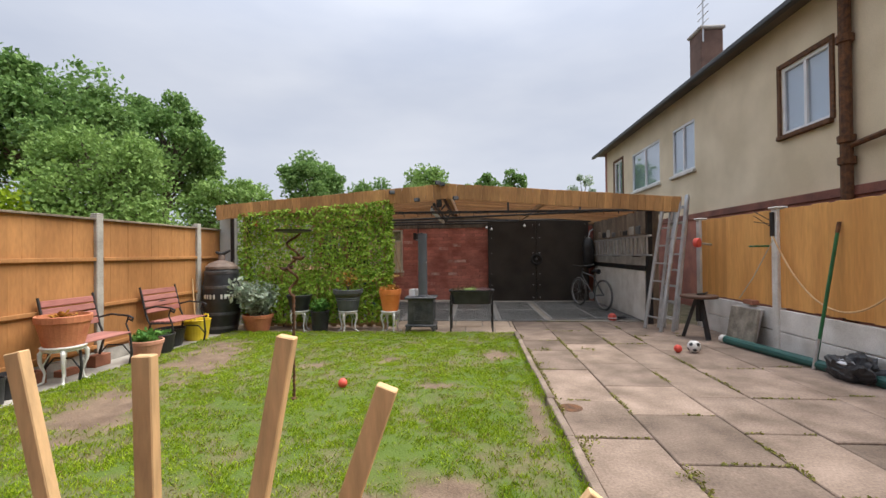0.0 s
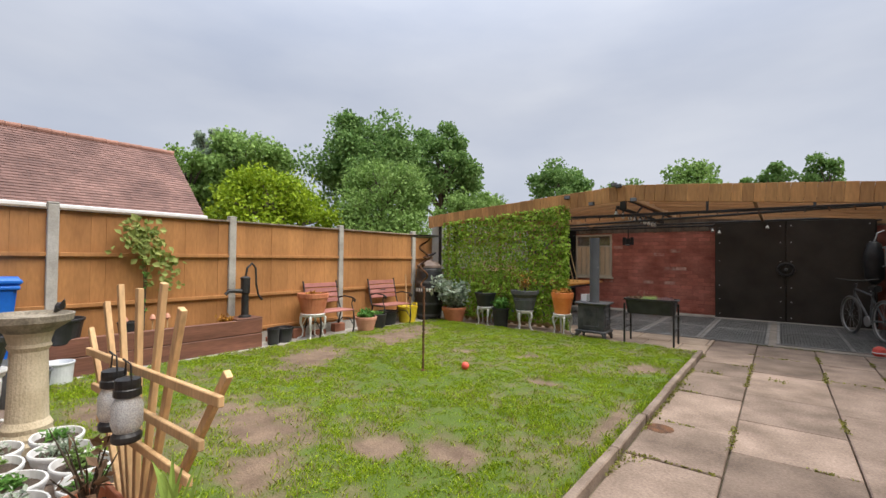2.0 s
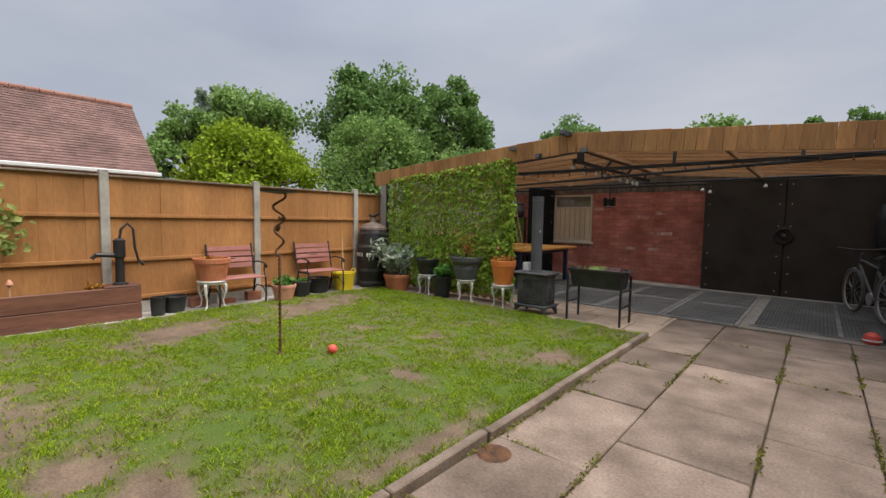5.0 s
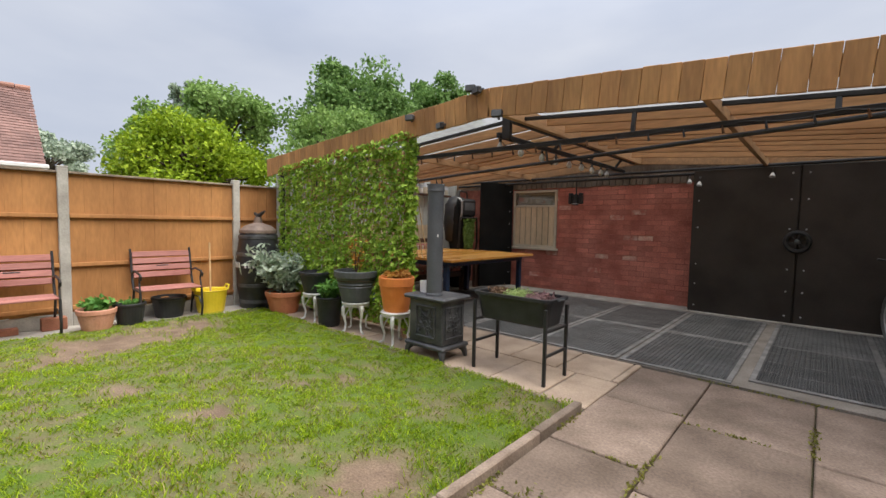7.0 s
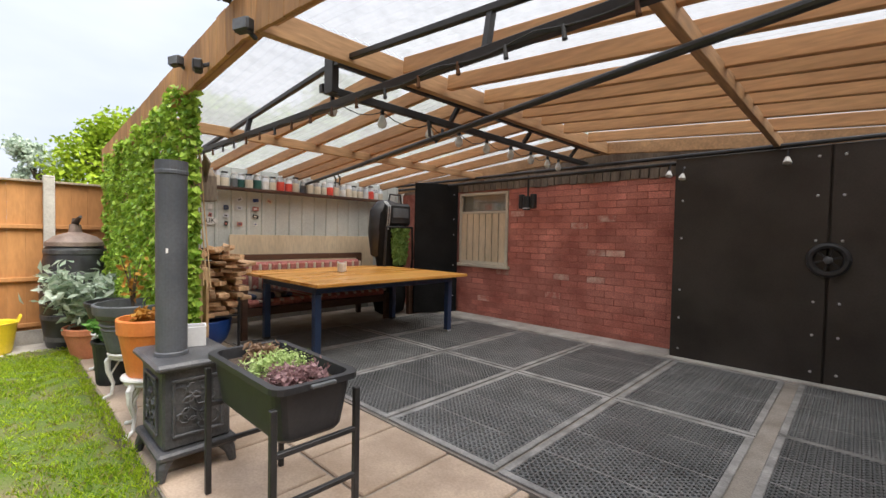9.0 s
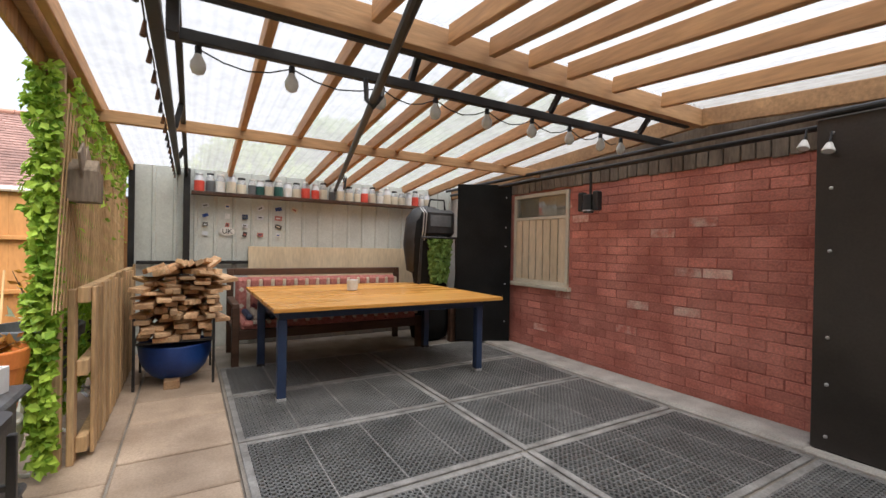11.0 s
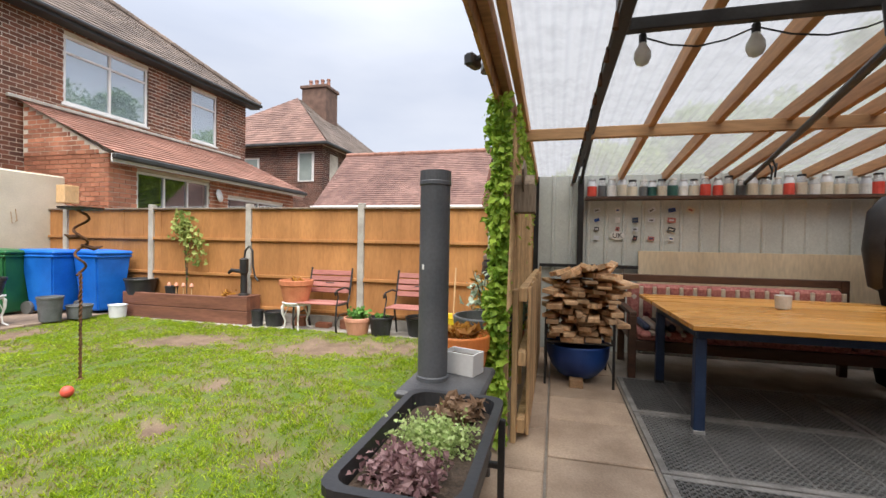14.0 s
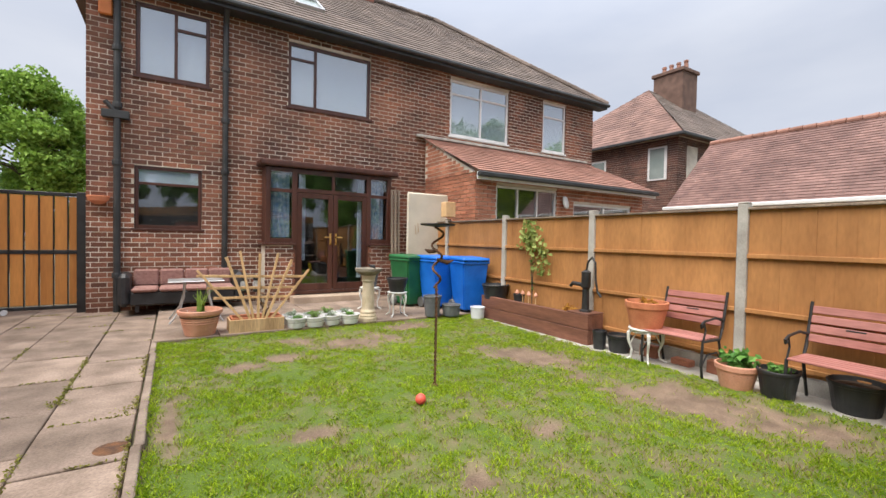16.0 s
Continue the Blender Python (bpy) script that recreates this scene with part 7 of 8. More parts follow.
ladder("hung_ladder", "long aluminium ladder hung sideways on the wall", (3.70, 8.65, 1.42), (3.70, 12.1, 1.40), 0.34, 15, (0, 0, 1), 0.03)
ladder("step_ladder", "aluminium step ladder leaning against the post", (3.62, 8.42, 0.0), (4.05, 8.62, 2.22), 0.40, 7, (0.25, -1, 0), 0.032, "leaning ladders")
ladder("step_ladder", "aluminium step ladder leaning against the post", (3.86, 8.48, 0.0), (4.20, 8.66, 2.26), 0.36, 8, (0.25, -1, 0), 0.032, "leaning ladders")
ladder("step_ladder", "aluminium step ladder leaning against the post", (3.98, 8.60, 0.0), (4.30, 8.80, 2.25), 0.30, 8, (0.25, -1, 0), 0.03, "leaning ladders")
for y in (9.4, 10.6, 11.8):
    tagged(part("ladder_bracket", beam(bmesh.new(), (3.86, y, 1.22), (3.66, y, 1.22), 0.03, 0.02), BLACK), "black bracket under the hung ladder", "bracket", group="ladder brackets")
q = np.random.default_rng(91)
for k in range(9):
    y = 9.3 + k * 0.36
    o = part("stored_box", boxm((-0.10, -0.15, 0), (0.10, 0.15, float(q.uniform(0.10, 0.2))), 0.02), (OLDWOOD, GREYPOT, CONC, DARKPOT)[k % 4], None)
    o.matrix_basis = pose(3.95, y, 1.64 if y > 9.2 else 0, 0, 0, float(q.normal() * 8))
    tagged(o, "dusty box stored on top of the wall boarding", "box", group="stored boxes")
tagged(part("storage_ledge", boxm((3.80, 9.15, 1.622), (3.858, 12.5, 1.638)), OLDWOOD), "narrow wooden ledge", "ledge", kind="structure")


def bicycle(at, turn):
    b = thing("bicycle", "dark mountain bicycle leaning by the garage doors", "bicycle", at=at, turn=turn)
    for x in (-0.52, 0.52):
        w = part("wheel", sweep(bmesh.new(), [(x + 0.325 * math.cos(a), 0, 0.345 + 0.325 * math.sin(a)) for a in np.linspace(0, 2 * math.pi, 37)], 0.024, 7, False), RUBBER, b)
        part("rim", sweep(bmesh.new(), [(x + 0.295 * math.cos(a), 0, 0.345 + 0.295 * math.sin(a)) for a in np.linspace(0, 2 * math.pi, 37)], 0.009, 6, False), STEELGREY, w)
        bm = bmesh.new()
        for k in range(16):
            a = k * math.pi / 8
            sweep(bm, [(x, 0.02 * (-1) ** k, 0.345), (x + 0.29 * math.cos(a), 0, 0.345 + 0.29 * math.sin(a))], 0.0018, 4)
        part("spokes", bm, STEELGREY, w)
    bm = bmesh.new()
    for p, q_ in (((-0.52, 0, 0.345), (-0.1, 0, 0.30)), ((-0.1, 0, 0.30), (0.36, 0, 0.74)), ((-0.1, 0, 0.30), (-0.2, 0, 0.80)), ((-0.18, 0, 0.74), (0.34, 0, 0.82)), ((-0.52, 0, 0.345), (-0.18, 0, 0.70)), ((0.52, 0, 0.345), (0.33, 0, 0.92))):
        sweep(bm, [p, q_], 0.017, 7)
    part("frame", bm, GREYPOT, b)
    part("saddle", sweep(bmesh.new(), [(-0.34, 0, 0.86), (-0.2, 0, 0.87), (-0.06, 0, 0.86)], [0.06, 0.045, 0.015], 8), BLACK, b)
    part("handlebar", sweep(bmesh.new(), [(0.30, -0.3, 1.0), (0.34, -0.1, 0.97), (0.34, 0.1, 0.97), (0.30, 0.3, 1.0)], 0.013, 7), BLACK, b)
    part("crank", lathe(bmesh.new(), [(0.09, -0.01), (0.09, 0.01)], 16), STEELGREY, b).matrix_basis = pose(-0.1, 0.04, 0.30, 90)
    return b


bicycle((3.38, 11.35, 0.0), 107)
for k, (x, y, z) in enumerate(((3.55, 12.35, 1.45), (3.5, 12.25, 1.0))):
    pass
hang = thing("hung_bags", "dark bags hung in the corner by the doors", "bag", at=(3.60, 12.35, 0.9))
part("bag_body", lathe(bmesh.new(), [(0.06, 0), (0.14, 0.1), (0.15, 0.5), (0.1, 0.75), (0.03, 0.8)], 14), DARKPOT, hang, smooth=True)
part("strap", sweep(bmesh.new(), [(0, 0, 0.78), (0.05, 0.02, 0.95), (0.15, 0.1, 1.0)], 0.012, 6), LIGHTPOT, hang)
tool = thing("red_strimmer_head", "red and white garden tool lying on the paving", "garden tool", at=(3.30, 9.50, 0.0))
part("head", lathe(bmesh.new(), [(0.06, 0), (0.085, 0.04), (0.07, 0.10), (0.03, 0.13)], 16), RED, tool)
part("guard", boxm((-0.02, 0.05, 0.03), (0.28, 0.18, 0.06), 0.015), DARKPOT, tool)
part("stripe", lathe(bmesh.new(), [(0.087, 0.04), (0.083, 0.055)], 16, cap=False), WHITE, tool)

stand = thing("tripod_table", "small round dark table on three splayed legs", "side table", at=(4.08, 7.82, 0.0))
part("top", lathe(bmesh.new(), [(0.25, 0.60), (0.26, 0.61), (0.26, 0.635), (0.25, 0.645), (0.01, 0.646)], 28), DARKWOOD, stand)
for k in range(3):
    a = k * 2.094 + 0.6
    part("leg", beam(bmesh.new(), (0.04 * math.cos(a), 0.04 * math.sin(a), 0.6), (0.22 * math.cos(a), 0.22 * math.sin(a), 0.0), 0.06, 0.05), BLACK, stand)
part("stem", lathe(bmesh.new(), [(0.05, 0.25), (0.045, 0.6)], 12), BLACK, stand)
tagged(part("tool_on_table", sweep(bmesh.new(), [(4.02, 7.75, 0.665), (4.15, 7.80, 0.665), (4.22, 7.86, 0.68)], [0.014, 0.018, 0.012], 8), BLACK), "black hand tool lying on the round table", "tool")
reel = thing("wall_reel", "red hose reel on a grey arm fixed to the fence", "hose reel", at=(4.55, 8.42, 1.42))
part("arm", sweep(bmesh.new(), [(0.08, 0.1, 0), (-0.2, -0.05, 0.02)], 0.02, 8), STEELGREY, reel)
part("drum", lathe(bmesh.new(), [(0.03, -0.04), (0.075, -0.035), (0.08, 0.035), (0.03, 0.04)], 18), RED, reel).matrix_basis = pose(-0.22, -0.06, 0.03, 90, 0, 40)
for k, (y, lean) in enumerate(((7.45, 14), (7.62, 10))):
    o = part("leaning_slab", boxm((-0.02, -0.28, 0), (0.02, 0.28, 0.52), 0.008), STONE_DARK if k else CONC)
    o.matrix_basis = pose(4.46 - 0.09 * k, y - 0.30 * k, 0.0, 0, lean, 4)
    tagged(o, "old stone slab leaning against the fence base", "stone slab", group="leaning slabs")
tagged(part("brick_on_base", boxm((4.56, 7.35, 0.545), (4.66, 7.56, 0.61), 0.006), BRICK_EXT), "loose brick on the fence base", "brick")
pipe = thing("green_gutter_length", "long dark green plastic pipe with white end cap", "pipe")
part("pipe", sweep(bmesh.new(), [(4.22, 7.42, 0.055), (4.55, 5.3, 0.055), (4.62, 3.2, 0.055)], 0.055, 10), PIPEGREEN, pipe)
part("end_cap", sweep(bmesh.new(), [(4.21, 7.46, 0.055), (4.222, 7.39, 0.055)], 0.06, 10), WHITE, pipe)
pole = thing("green_pole", "green washing-line pole leaning on the fence", "pole")
part("shaft", sweep(bmesh.new(), [(4.40, 6.02, 0.0), (4.60, 5.94, 1.5)], 0.018, 8), GREENBIN, pole)
part("tip", sweep(bmesh.new(), [(4.60, 5.94, 1.5), (4.618, 5.935, 1.62)], 0.02, 8), RUST, pole)
part("lower", sweep(bmesh.new(), [(4.395, 6.022, 0.0), (4.44, 6.004, 0.34)], 0.021, 8), STEELGREY, pole)
hose = thing("pale_hose", "pale hose hanging in a loop along the fence", "hose")
pts = [(4.58, 6.93 - 2.1 * u, 1.50 - 3.4 * u * (1 - u) ) for u in np.linspace(0, 1, 24)]
part("tube", sweep(bmesh.new(), pts, 0.010, 7), RAWPINE, hose)
part("tube", sweep(bmesh.new(), [(4.58, 6.93, 1.45), (4.56, 7.3, 0.95), (4.54, 7.6, 0.62)], 0.007, 6), CREAM, hose)
orn = thing("metal_bird_bracket", "black metal bird bracket on the white post", "bracket", at=(4.58, 6.95, 1.60))
part("plate", boxm((-0.01, -0.03, -0.1), (0.02, 0.03, 0.22), 0.006), BLACK, orn)
for s, e in ((0.1, 0.16), (-0.06, 0.10), (0.02, 0.02)):
    part("wing", beam(bmesh.new(), (0, 0, 0.05 + s * 0.5), (-0.16, 0.10, 0.08 + e), 0.05, 0.008), BLACK, orn)
part("green_dish", boxm((-0.20, 0.02, -0.24), (-0.01, 0.16, -0.215), 0.008), GREENBIN, orn)
sack = thing("black_bag", "crumpled black plastic bag by the fence base", "bag", at=(4.48, 5.62, 0.0))
bm = bmesh.new()
bmesh.ops.create_icosphere(bm, subdivisions=4, radius=0.2)
for v in bm.verts:
    f = 1 + 0.35 * noise.noise(v.co * 9) + 0.15 * noise.noise(v.co * 25)
    v.co = Vector((v.co.x * 0.8 * f, v.co.y * 1.3 * f, max((v.co.z + 0.14) * 0.75 * f, 0)))
part("body", bm, DARKPOT, sack)
part("pale_patch", boxm((-0.17, -0.1, 0.16), (-0.05, 0.06, 0.2), 0.02), LIGHTPOT, sack)

# ---- against the house ----
PZ = 0.06
fan = thing("fan_trellis", "fan-shaped raw pine slat trellis", "trellis", at=(0, 1.665, 0.0))
TX = [0.866, 0.523, 0.35, 0.092, -0.151, -0.342, -0.585]
TZ = [0.934, 1.106, 1.19, 1.156, 1.16, 1.068, 0.915]
for k, (x, z) in enumerate(zip(TX, TZ)):
    part("slat", beam(bmesh.new(), (0.12 + (x - 0.12) * 0.10, 0.0, 0.08), (x, 0.0, z), 0.036 if k % 2 else 0.031, 0.022, 0.002, up=(0, 1, 0)), RAWPINE, fan)
for z, a, b, c in ((0.855, 0.875, -0.52, 0.815), (0.69, 0.75, -0.42, 0.66), (0.55, 0.67, -0.32, 0.53)):
    part("cross_slat", beam(bmesh.new(), (a, -0.024, z), (b, -0.024, c), 0.02, 0.035, 0.003), RAWPINE, fan)
pbox = thing("planter_box", "rough timber box with a terracotta liner and soil", "planter", at=(0.12, 1.52, PZ))
for a, b in (((-0.36, -0.17, 0), (0.36, -0.145, 0.18)), ((-0.36, 0.145, 0), (0.36, 0.17, 0.18)), ((-0.36, -0.144, 0), (-0.335, 0.144, 0.18)), ((0.335, -0.144, 0), (0.36, 0.144, 0.18))):
    part("board", boxm(a, b, 0.004), PALLET, pbox)
bm = bmesh.new()
for a, b in (((-0.33, -0.14, 0.02), (0.33, -0.12, 0.205)), ((-0.33, 0.12, 0.02), (0.33, 0.14, 0.205)), ((-0.33, -0.12, 0.02), (-0.31, 0.12, 0.205)), ((0.31, -0.12, 0.02), (0.33, 0.12, 0.205))):
    box(bm, a, b, 0.004)
part("liner", bm, TERRA, pbox)
part("soil", boxm((-0.31, -0.12, 0.02), (0.31, 0.12, 0.15)), SOIL, pbox)
bush("climbing_seedling", "thin young climber with brown and green leaves", (-0.02, 1.54, PZ + 0.145), 0.16, 0.40, 46, 0.034, LEAF_BRONZE, "plant", 9, 51)
for x, z0 in ((0.285, 0.605), (0.125, 0.61)):
    L = thing("glass_lantern", "hanging glass lantern with a black lid and base", "lantern", at=(x, 1.575, z0), group="lanterns on the trellis")
    L.scale = (0.82, 0.82, 0.82)
    part("base", lathe(bmesh.new(), [(0.055, 0), (0.06, 0.01), (0.06, 0.03), (0.045, 0.045)], 18), BLACK, L)
    part("glass", lathe(bmesh.new(), [(0.05, 0.045), (0.062, 0.08), (0.062, 0.16), (0.045, 0.20)], 18, cap=False), GLASS_JAR, L, smooth=True)
    part("light_coil", sweep(bmesh.new(), [(0.03 * math.cos(a * 2.3), 0.03 * math.sin(a * 1.9), 0.06 + 0.006 * a) for a in np.linspace(0, 20, 60)], 0.0035, 5), LIGHTPOT, L)
    part("lid", lathe(bmesh.new(), [(0.046, 0.20), (0.055, 0.205), (0.055, 0.235), (0.05, 0.24), (0.052, 0.26), (0.05, 0.28), (0.02, 0.29)], 18), BLACK, L)
    part("handle", sweep(bmesh.new(), [(-0.05, 0, 0.27), (-0.03, 0, 0.35), (0, -0.02, 0.372), (0.03, 0, 0.35), (0.05, 0, 0.27)], 0.004, 6), BLACK, L)
pp = pot("large_round_pot", "large pale terracotta pot with ribbed sides", 0.27, 0.34, TERRA_PINK, (0.82, 1.53, PZ), 0.68, 0.05, 3)
iris = thing("sword_leaf_plant", "clump of upright sword-shaped green leaves", "plant", at=(0.82, 1.53, PZ + 0.26))
q = np.random.default_rng(71)
for k in range(11):
    a, ln = q.uniform(0, 6.28), q.uniform(0.24, 0.46)
    d = Vector((math.cos(a), math.sin(a), 0))
    s = Vector((-d.y, d.x, 0)) * 0.018
    b0 = Vector((q.uniform(-0.07, 0.03), q.uniform(-0.05, 0.05), 0))
    out = q.uniform(0.05, 0.16)
    bm = bmesh.new()
    rows = []
    for u in np.linspace(0, 1, 6):
        c = b0 + d * out * u * u + Vector((0, 0, ln * (u - 0.25 * u ** 3 * (out > 0.12))))
        w = s * (1 - u ** 2) * 1.1 + s * 0.05
        rows.append((bm.verts.new(c - w), bm.verts.new(c + d * 0.006), bm.verts.new(c + w)))
    for r0, r1 in zip(rows, rows[1:]):
        bm.faces.new((r0[0], r0[1], r1[1], r1[0]))
        bm.faces.new((r0[1], r0[2], r1[2], r1[1]))
    part("blade", bm, LEAF_SWORD, iris)
part("tag", boxm((0.15, 0.1, 0.0), (0.153, 0.13, 0.09), 0.0), WHITE, iris)
k = 0
for i in range(4):
    for j in range(2):
        x, y = -0.42 - i * 0.272, 1.64 - j * 0.28 + 0.03 * (i % 2)
        t = pot("pale_tub", "white oval plastic tub with seedlings", 0.155, 0.15, UPVC, (x, y, PZ), 0.78, 0.025, group="pale tubs of seedlings", oval=0.82, turn=20 * ((i + j) % 3))
        bush("seedlings", "small feathery green seedlings in a pale tub", (x, y, PZ + 0.115), 0.10, 0.05 + 0.03 * (k % 3), 200, 0.016, (LEAF_POT, LEAF_GREY, LEAF_MID)[k % 3], "seedlings", 10, 80 + k, 2.5)
        k += 1
bath = thing("bird_bath", "stone bird bath on a fluted cream column", "bird bath", at=(-1.57, 1.585, PZ))
part("column", lathe(bmesh.new(), [(0.145, 0), (0.145, 0.05), (0.13, 0.07), (0.135, 0.09), (0.122, 0.12), (0.126, 0.15), (0.105, 0.19), (0.098, 0.4), (0.093, 0.62), (0.11, 0.65), (0.102, 0.67), (0.112, 0.71), (0.122, 0.74)], 26), STONE, bath)
part("bowl", lathe(bmesh.new(), [(0.12, 0.74), (0.18, 0.78), (0.215, 0.81), (0.222, 0.85), (0.21, 0.855), (0.19, 0.83), (0.1, 0.815), (0.01, 0.81)], 26), STONE_DARK, bath)
part("bird_figure", sweep(bmesh.new(), [(-0.06, 0.13, 0.85), (-0.03, 0.15, 0.89), (0.02, 0.15, 0.89), (0.08, 0.15, 0.94)], [0.01, 0.028, 0.02, 0.004], 8), BLACK, bath)
stool((-2.18, 1.40, PZ), 15, 0.17, 0.42)
pot("black_round_pot", "round black pot on a white stool", 0.185, 0.24, DARKPOT, (-2.18, 1.40, PZ + 0.422), 0.7, 0.04)
stool((-2.02, 0.55, PZ), 40, 0.18, 0.42)
pot("slate_pot", "dark grey pot on a white stool by the house", 0.16, 0.26, GREYPOT, (-2.02, 0.55, PZ + 0.422), 0.78, 0.03)
pot("grey_bucket", "tall grey bucket in front of the bins", 0.16, 0.36, GREYPOT, (-2.72, 1.70, PZ), 0.78, 0.03, soil=False)
pot("clear_tub", "small clear plastic tub beside the raised bed", 0.13, 0.22, LIGHTPOT, (-3.42, 2.08, 0.012), 0.85, 0.02, soil=False)
pot("grey_tub", "low dark grey tub by the bins", 0.17, 0.20, GREYPOT, (-3.05, 1.80, PZ), 0.85, 0.02)
pot("black_tub", "wide black tub by the end of the raised bed", 0.24, 0.26, DARKPOT, (-3.78, 2.12, 0.36), 0.8, 0.03)


def bin_(at, turn, material, label):
    b = thing("wheelie_bin", label, "wheelie bin", at=at, turn=turn, group="wheelie bins")
    bm = bmesh.new()
    lo, hi = [(-0.20, -0.22), (0.20, -0.22), (0.20, 0.22), (-0.20, 0.22)], [(-0.27, -0.29), (0.27, -0.29), (0.27, 0.30), (-0.27, 0.30)]
    v0 = [bm.verts.new((x, y, 0.04)) for x, y in lo]
    v1 = [bm.verts.new((x, y, 0.92)) for x, y in hi]
    for k in range(4):
        bm.faces.new((v0[k], v0[(k + 1) % 4], v1[(k + 1) % 4], v1[k]))
    bm.faces.new(v0[::-1])
    bm.faces.new(v1)
    bmesh.ops.bevel(bm, geom=list(bm.edges), offset=0.025, segments=2, affect="EDGES")
    part("body", bm, material, b)
    part("rim", boxm((-0.285, -0.31, 0.90), (0.285, 0.32, 0.94), 0.012), material, b)
    bm = boxm((-0.285, -0.325, 0.945), (0.285, 0.33, 1.0), 0.022)
    for v in bm.verts:
        if v.co.z > 0.97:
            v.co.z += 0.03 * (1 - (v.co.y / 0.35) ** 2) + (0.02 if v.co.y > 0.2 else 0)
    part("lid", bm, material, b)
    part("handle", sweep(bmesh.new(), [(-0.22, 0.34, 0.93), (-0.2, 0.38, 0.95), (0.2, 0.38, 0.95), (0.22, 0.34, 0.93)], 0.015, 8), material, b)
    for s in (-1, 1):
        part("wheel", lathe(bmesh.new(), [(0.10, -0.025), (0.105, 0), (0.10, 0.025)], 18), RUBBER, b).matrix_basis = pose(0.24 * s, 0.2, 0.10, 0, 90, 0)
    part("number_label", boxm((-0.12, -0.287, 0.80), (0.10, -0.282, 0.86), 0.0), WHITE, b).matrix_basis = pose(0, 0.012, 0, 0)
    return b


bin_((-2.92, 0.42, PZ), 192, GREENBIN, "dark green wheelie bin with closed lid")
bin_((-3.30, 0.90, PZ), 186, BLUEBIN, "blue wheelie bin with closed lid")
bin_((-3.62, 1.50, PZ), 174, BLUEBIN, "blue wheelie bin with closed lid")
cab = thing("cream_side_panel", "tall cream painted boarded side gate panel", "panel")
part("panel", boxm((-4.25, -0.30, PZ), (-3.20, -0.24, 2.42), 0.05), CREAM, cab)
part("latch_cord", sweep(bmesh.new(), [(-3.45, -0.23, 1.75), (-3.47, -0.22, 1.55), (-3.40, -0.22, 1.5), (-3.38, -0.22, 1.7)], 0.006, 6), PALLET, cab)
for x in (-3.28, -3.36, -3.44):
    tagged(part("tall_pole", beam(bmesh.new(), (x + 0.25, -0.6, PZ), (x + 0.22, -0.75, 2.5), 0.05, 0.05), OLDWOOD), "tall grey timber leaning by the bay", "timber", group="leaning timbers")
tagged(part("wood_block_on_fence", boxm((-4.0, 0.25, 1.88), (-3.75, 0.45, 2.2), 0.01), RAWPINE), "brown box on top of the fence post", "box")
gate = thing("driveway_gate", "orange boarded gate in a black steel frame", "gate")
for x0 in np.arange(2.52, 4.5, 0.19):
    part("board", boxm((float(x0), -1.76, 0.14), (float(x0) + 0.165, -1.735, 2.02), 0.004), GATEWOOD, gate)
for a, b in (((2.45, -1.78, 0.06), (2.51, -1.72, 2.1)), ((4.50, -1.78, 0.06), (4.56, -1.72, 2.1)), ((2.51, -1.775, 0.06), (4.5, -1.725, 0.12)), ((2.51, -1.775, 2.03), (4.5, -1.725, 2.09)), ((2.51, -1.778, 1.02), (4.5, -1.722, 1.09))):
    part("frame", boxm(a, b, 0.006), BLACK, gate)
for x0 in np.arange(2.69, 4.5, 0.19):
    part("bar", boxm((float(x0), -1.734, 0.12), (float(x0) + 0.02, -1.722, 2.03), 0.003), BLACK, gate)
part("gate_post", boxm((2.43, -1.72, 0.0), (2.56, -1.56, 2.1), 0.008), BLACK, gate)
part("caster", lathe(bmesh.new(), [(0.045, -0.02), (0.045, 0.02)], 14), LIGHTPOT, gate).matrix_basis = pose(3.5, -1.66, 0.05, 90, 0, 0)

sofa = thing("patio_sofa", "dark garden settee with faded pink cushions against the house", "settee", at=(0.95, -1.05, PZ))
part("base", boxm((-0.80, -0.30, 0.12), (0.80, 0.32, 0.34), 0.02), BLACK, sofa)
for s in (-1, 1):
    part("arm", boxm((0.80 * s, -0.32, 0.10), (0.97 * s, 0.34, 0.66), 0.06), DARKPOT, sofa)
for k in range(4):
    x = -0.79 + k * 0.396
    part("seat_cushion", boxm((x, -0.12, 0.345), (x + 0.385, 0.35, 0.42), 0.03), PINKCLOTH, sofa)
    part("back_cushion", boxm((x, -0.34, 0.40), (x + 0.385, -0.20, 0.70), 0.03), PINKCLOTH, sofa)
for x in (-0.7, 0.7):
    part("leg", boxm((x - 0.03, 0.2, 0), (x + 0.03, 0.28, 0.12), 0.004), BLACK, sofa)
ptable = thing("patio_table", "small glass-topped table with curved silver legs", "patio table", at=(0.82, 0.35, PZ))
part("top", boxm((-0.38, -0.28, 0.62), (0.38, 0.28, 0.635), 0.006), STEELGREY, ptable)
for s in (-1, 1):
    for yy in (-0.2, 0.2):
        part("leg", sweep(bmesh.new(), [(0.16 * s, yy, 0.62), (0.17 * s, yy, 0.4), (0.22 * s, yy * 1.1, 0.2), (0.36 * s, yy * 1.3, 0.0)], 0.014, 8), STEELGREY, ptable)
    part("brace", sweep(bmesh.new(), [(0.17 * s, -0.2, 0.42), (0.17 * s, 0.2, 0.42)], 0.01, 6), STEELGREY, ptable)
basket = thing("hanging_basket", "brown half-round wall basket beside the gate", "wall basket", at=(2.24, HY + 0.09, 1.9))
part("basket", lathe(bmesh.new(), [(0.05, 0), (0.14, 0.06), (0.17, 0.14), (0.16, 0.15)], 16, sy=0.5), TERRA, basket)

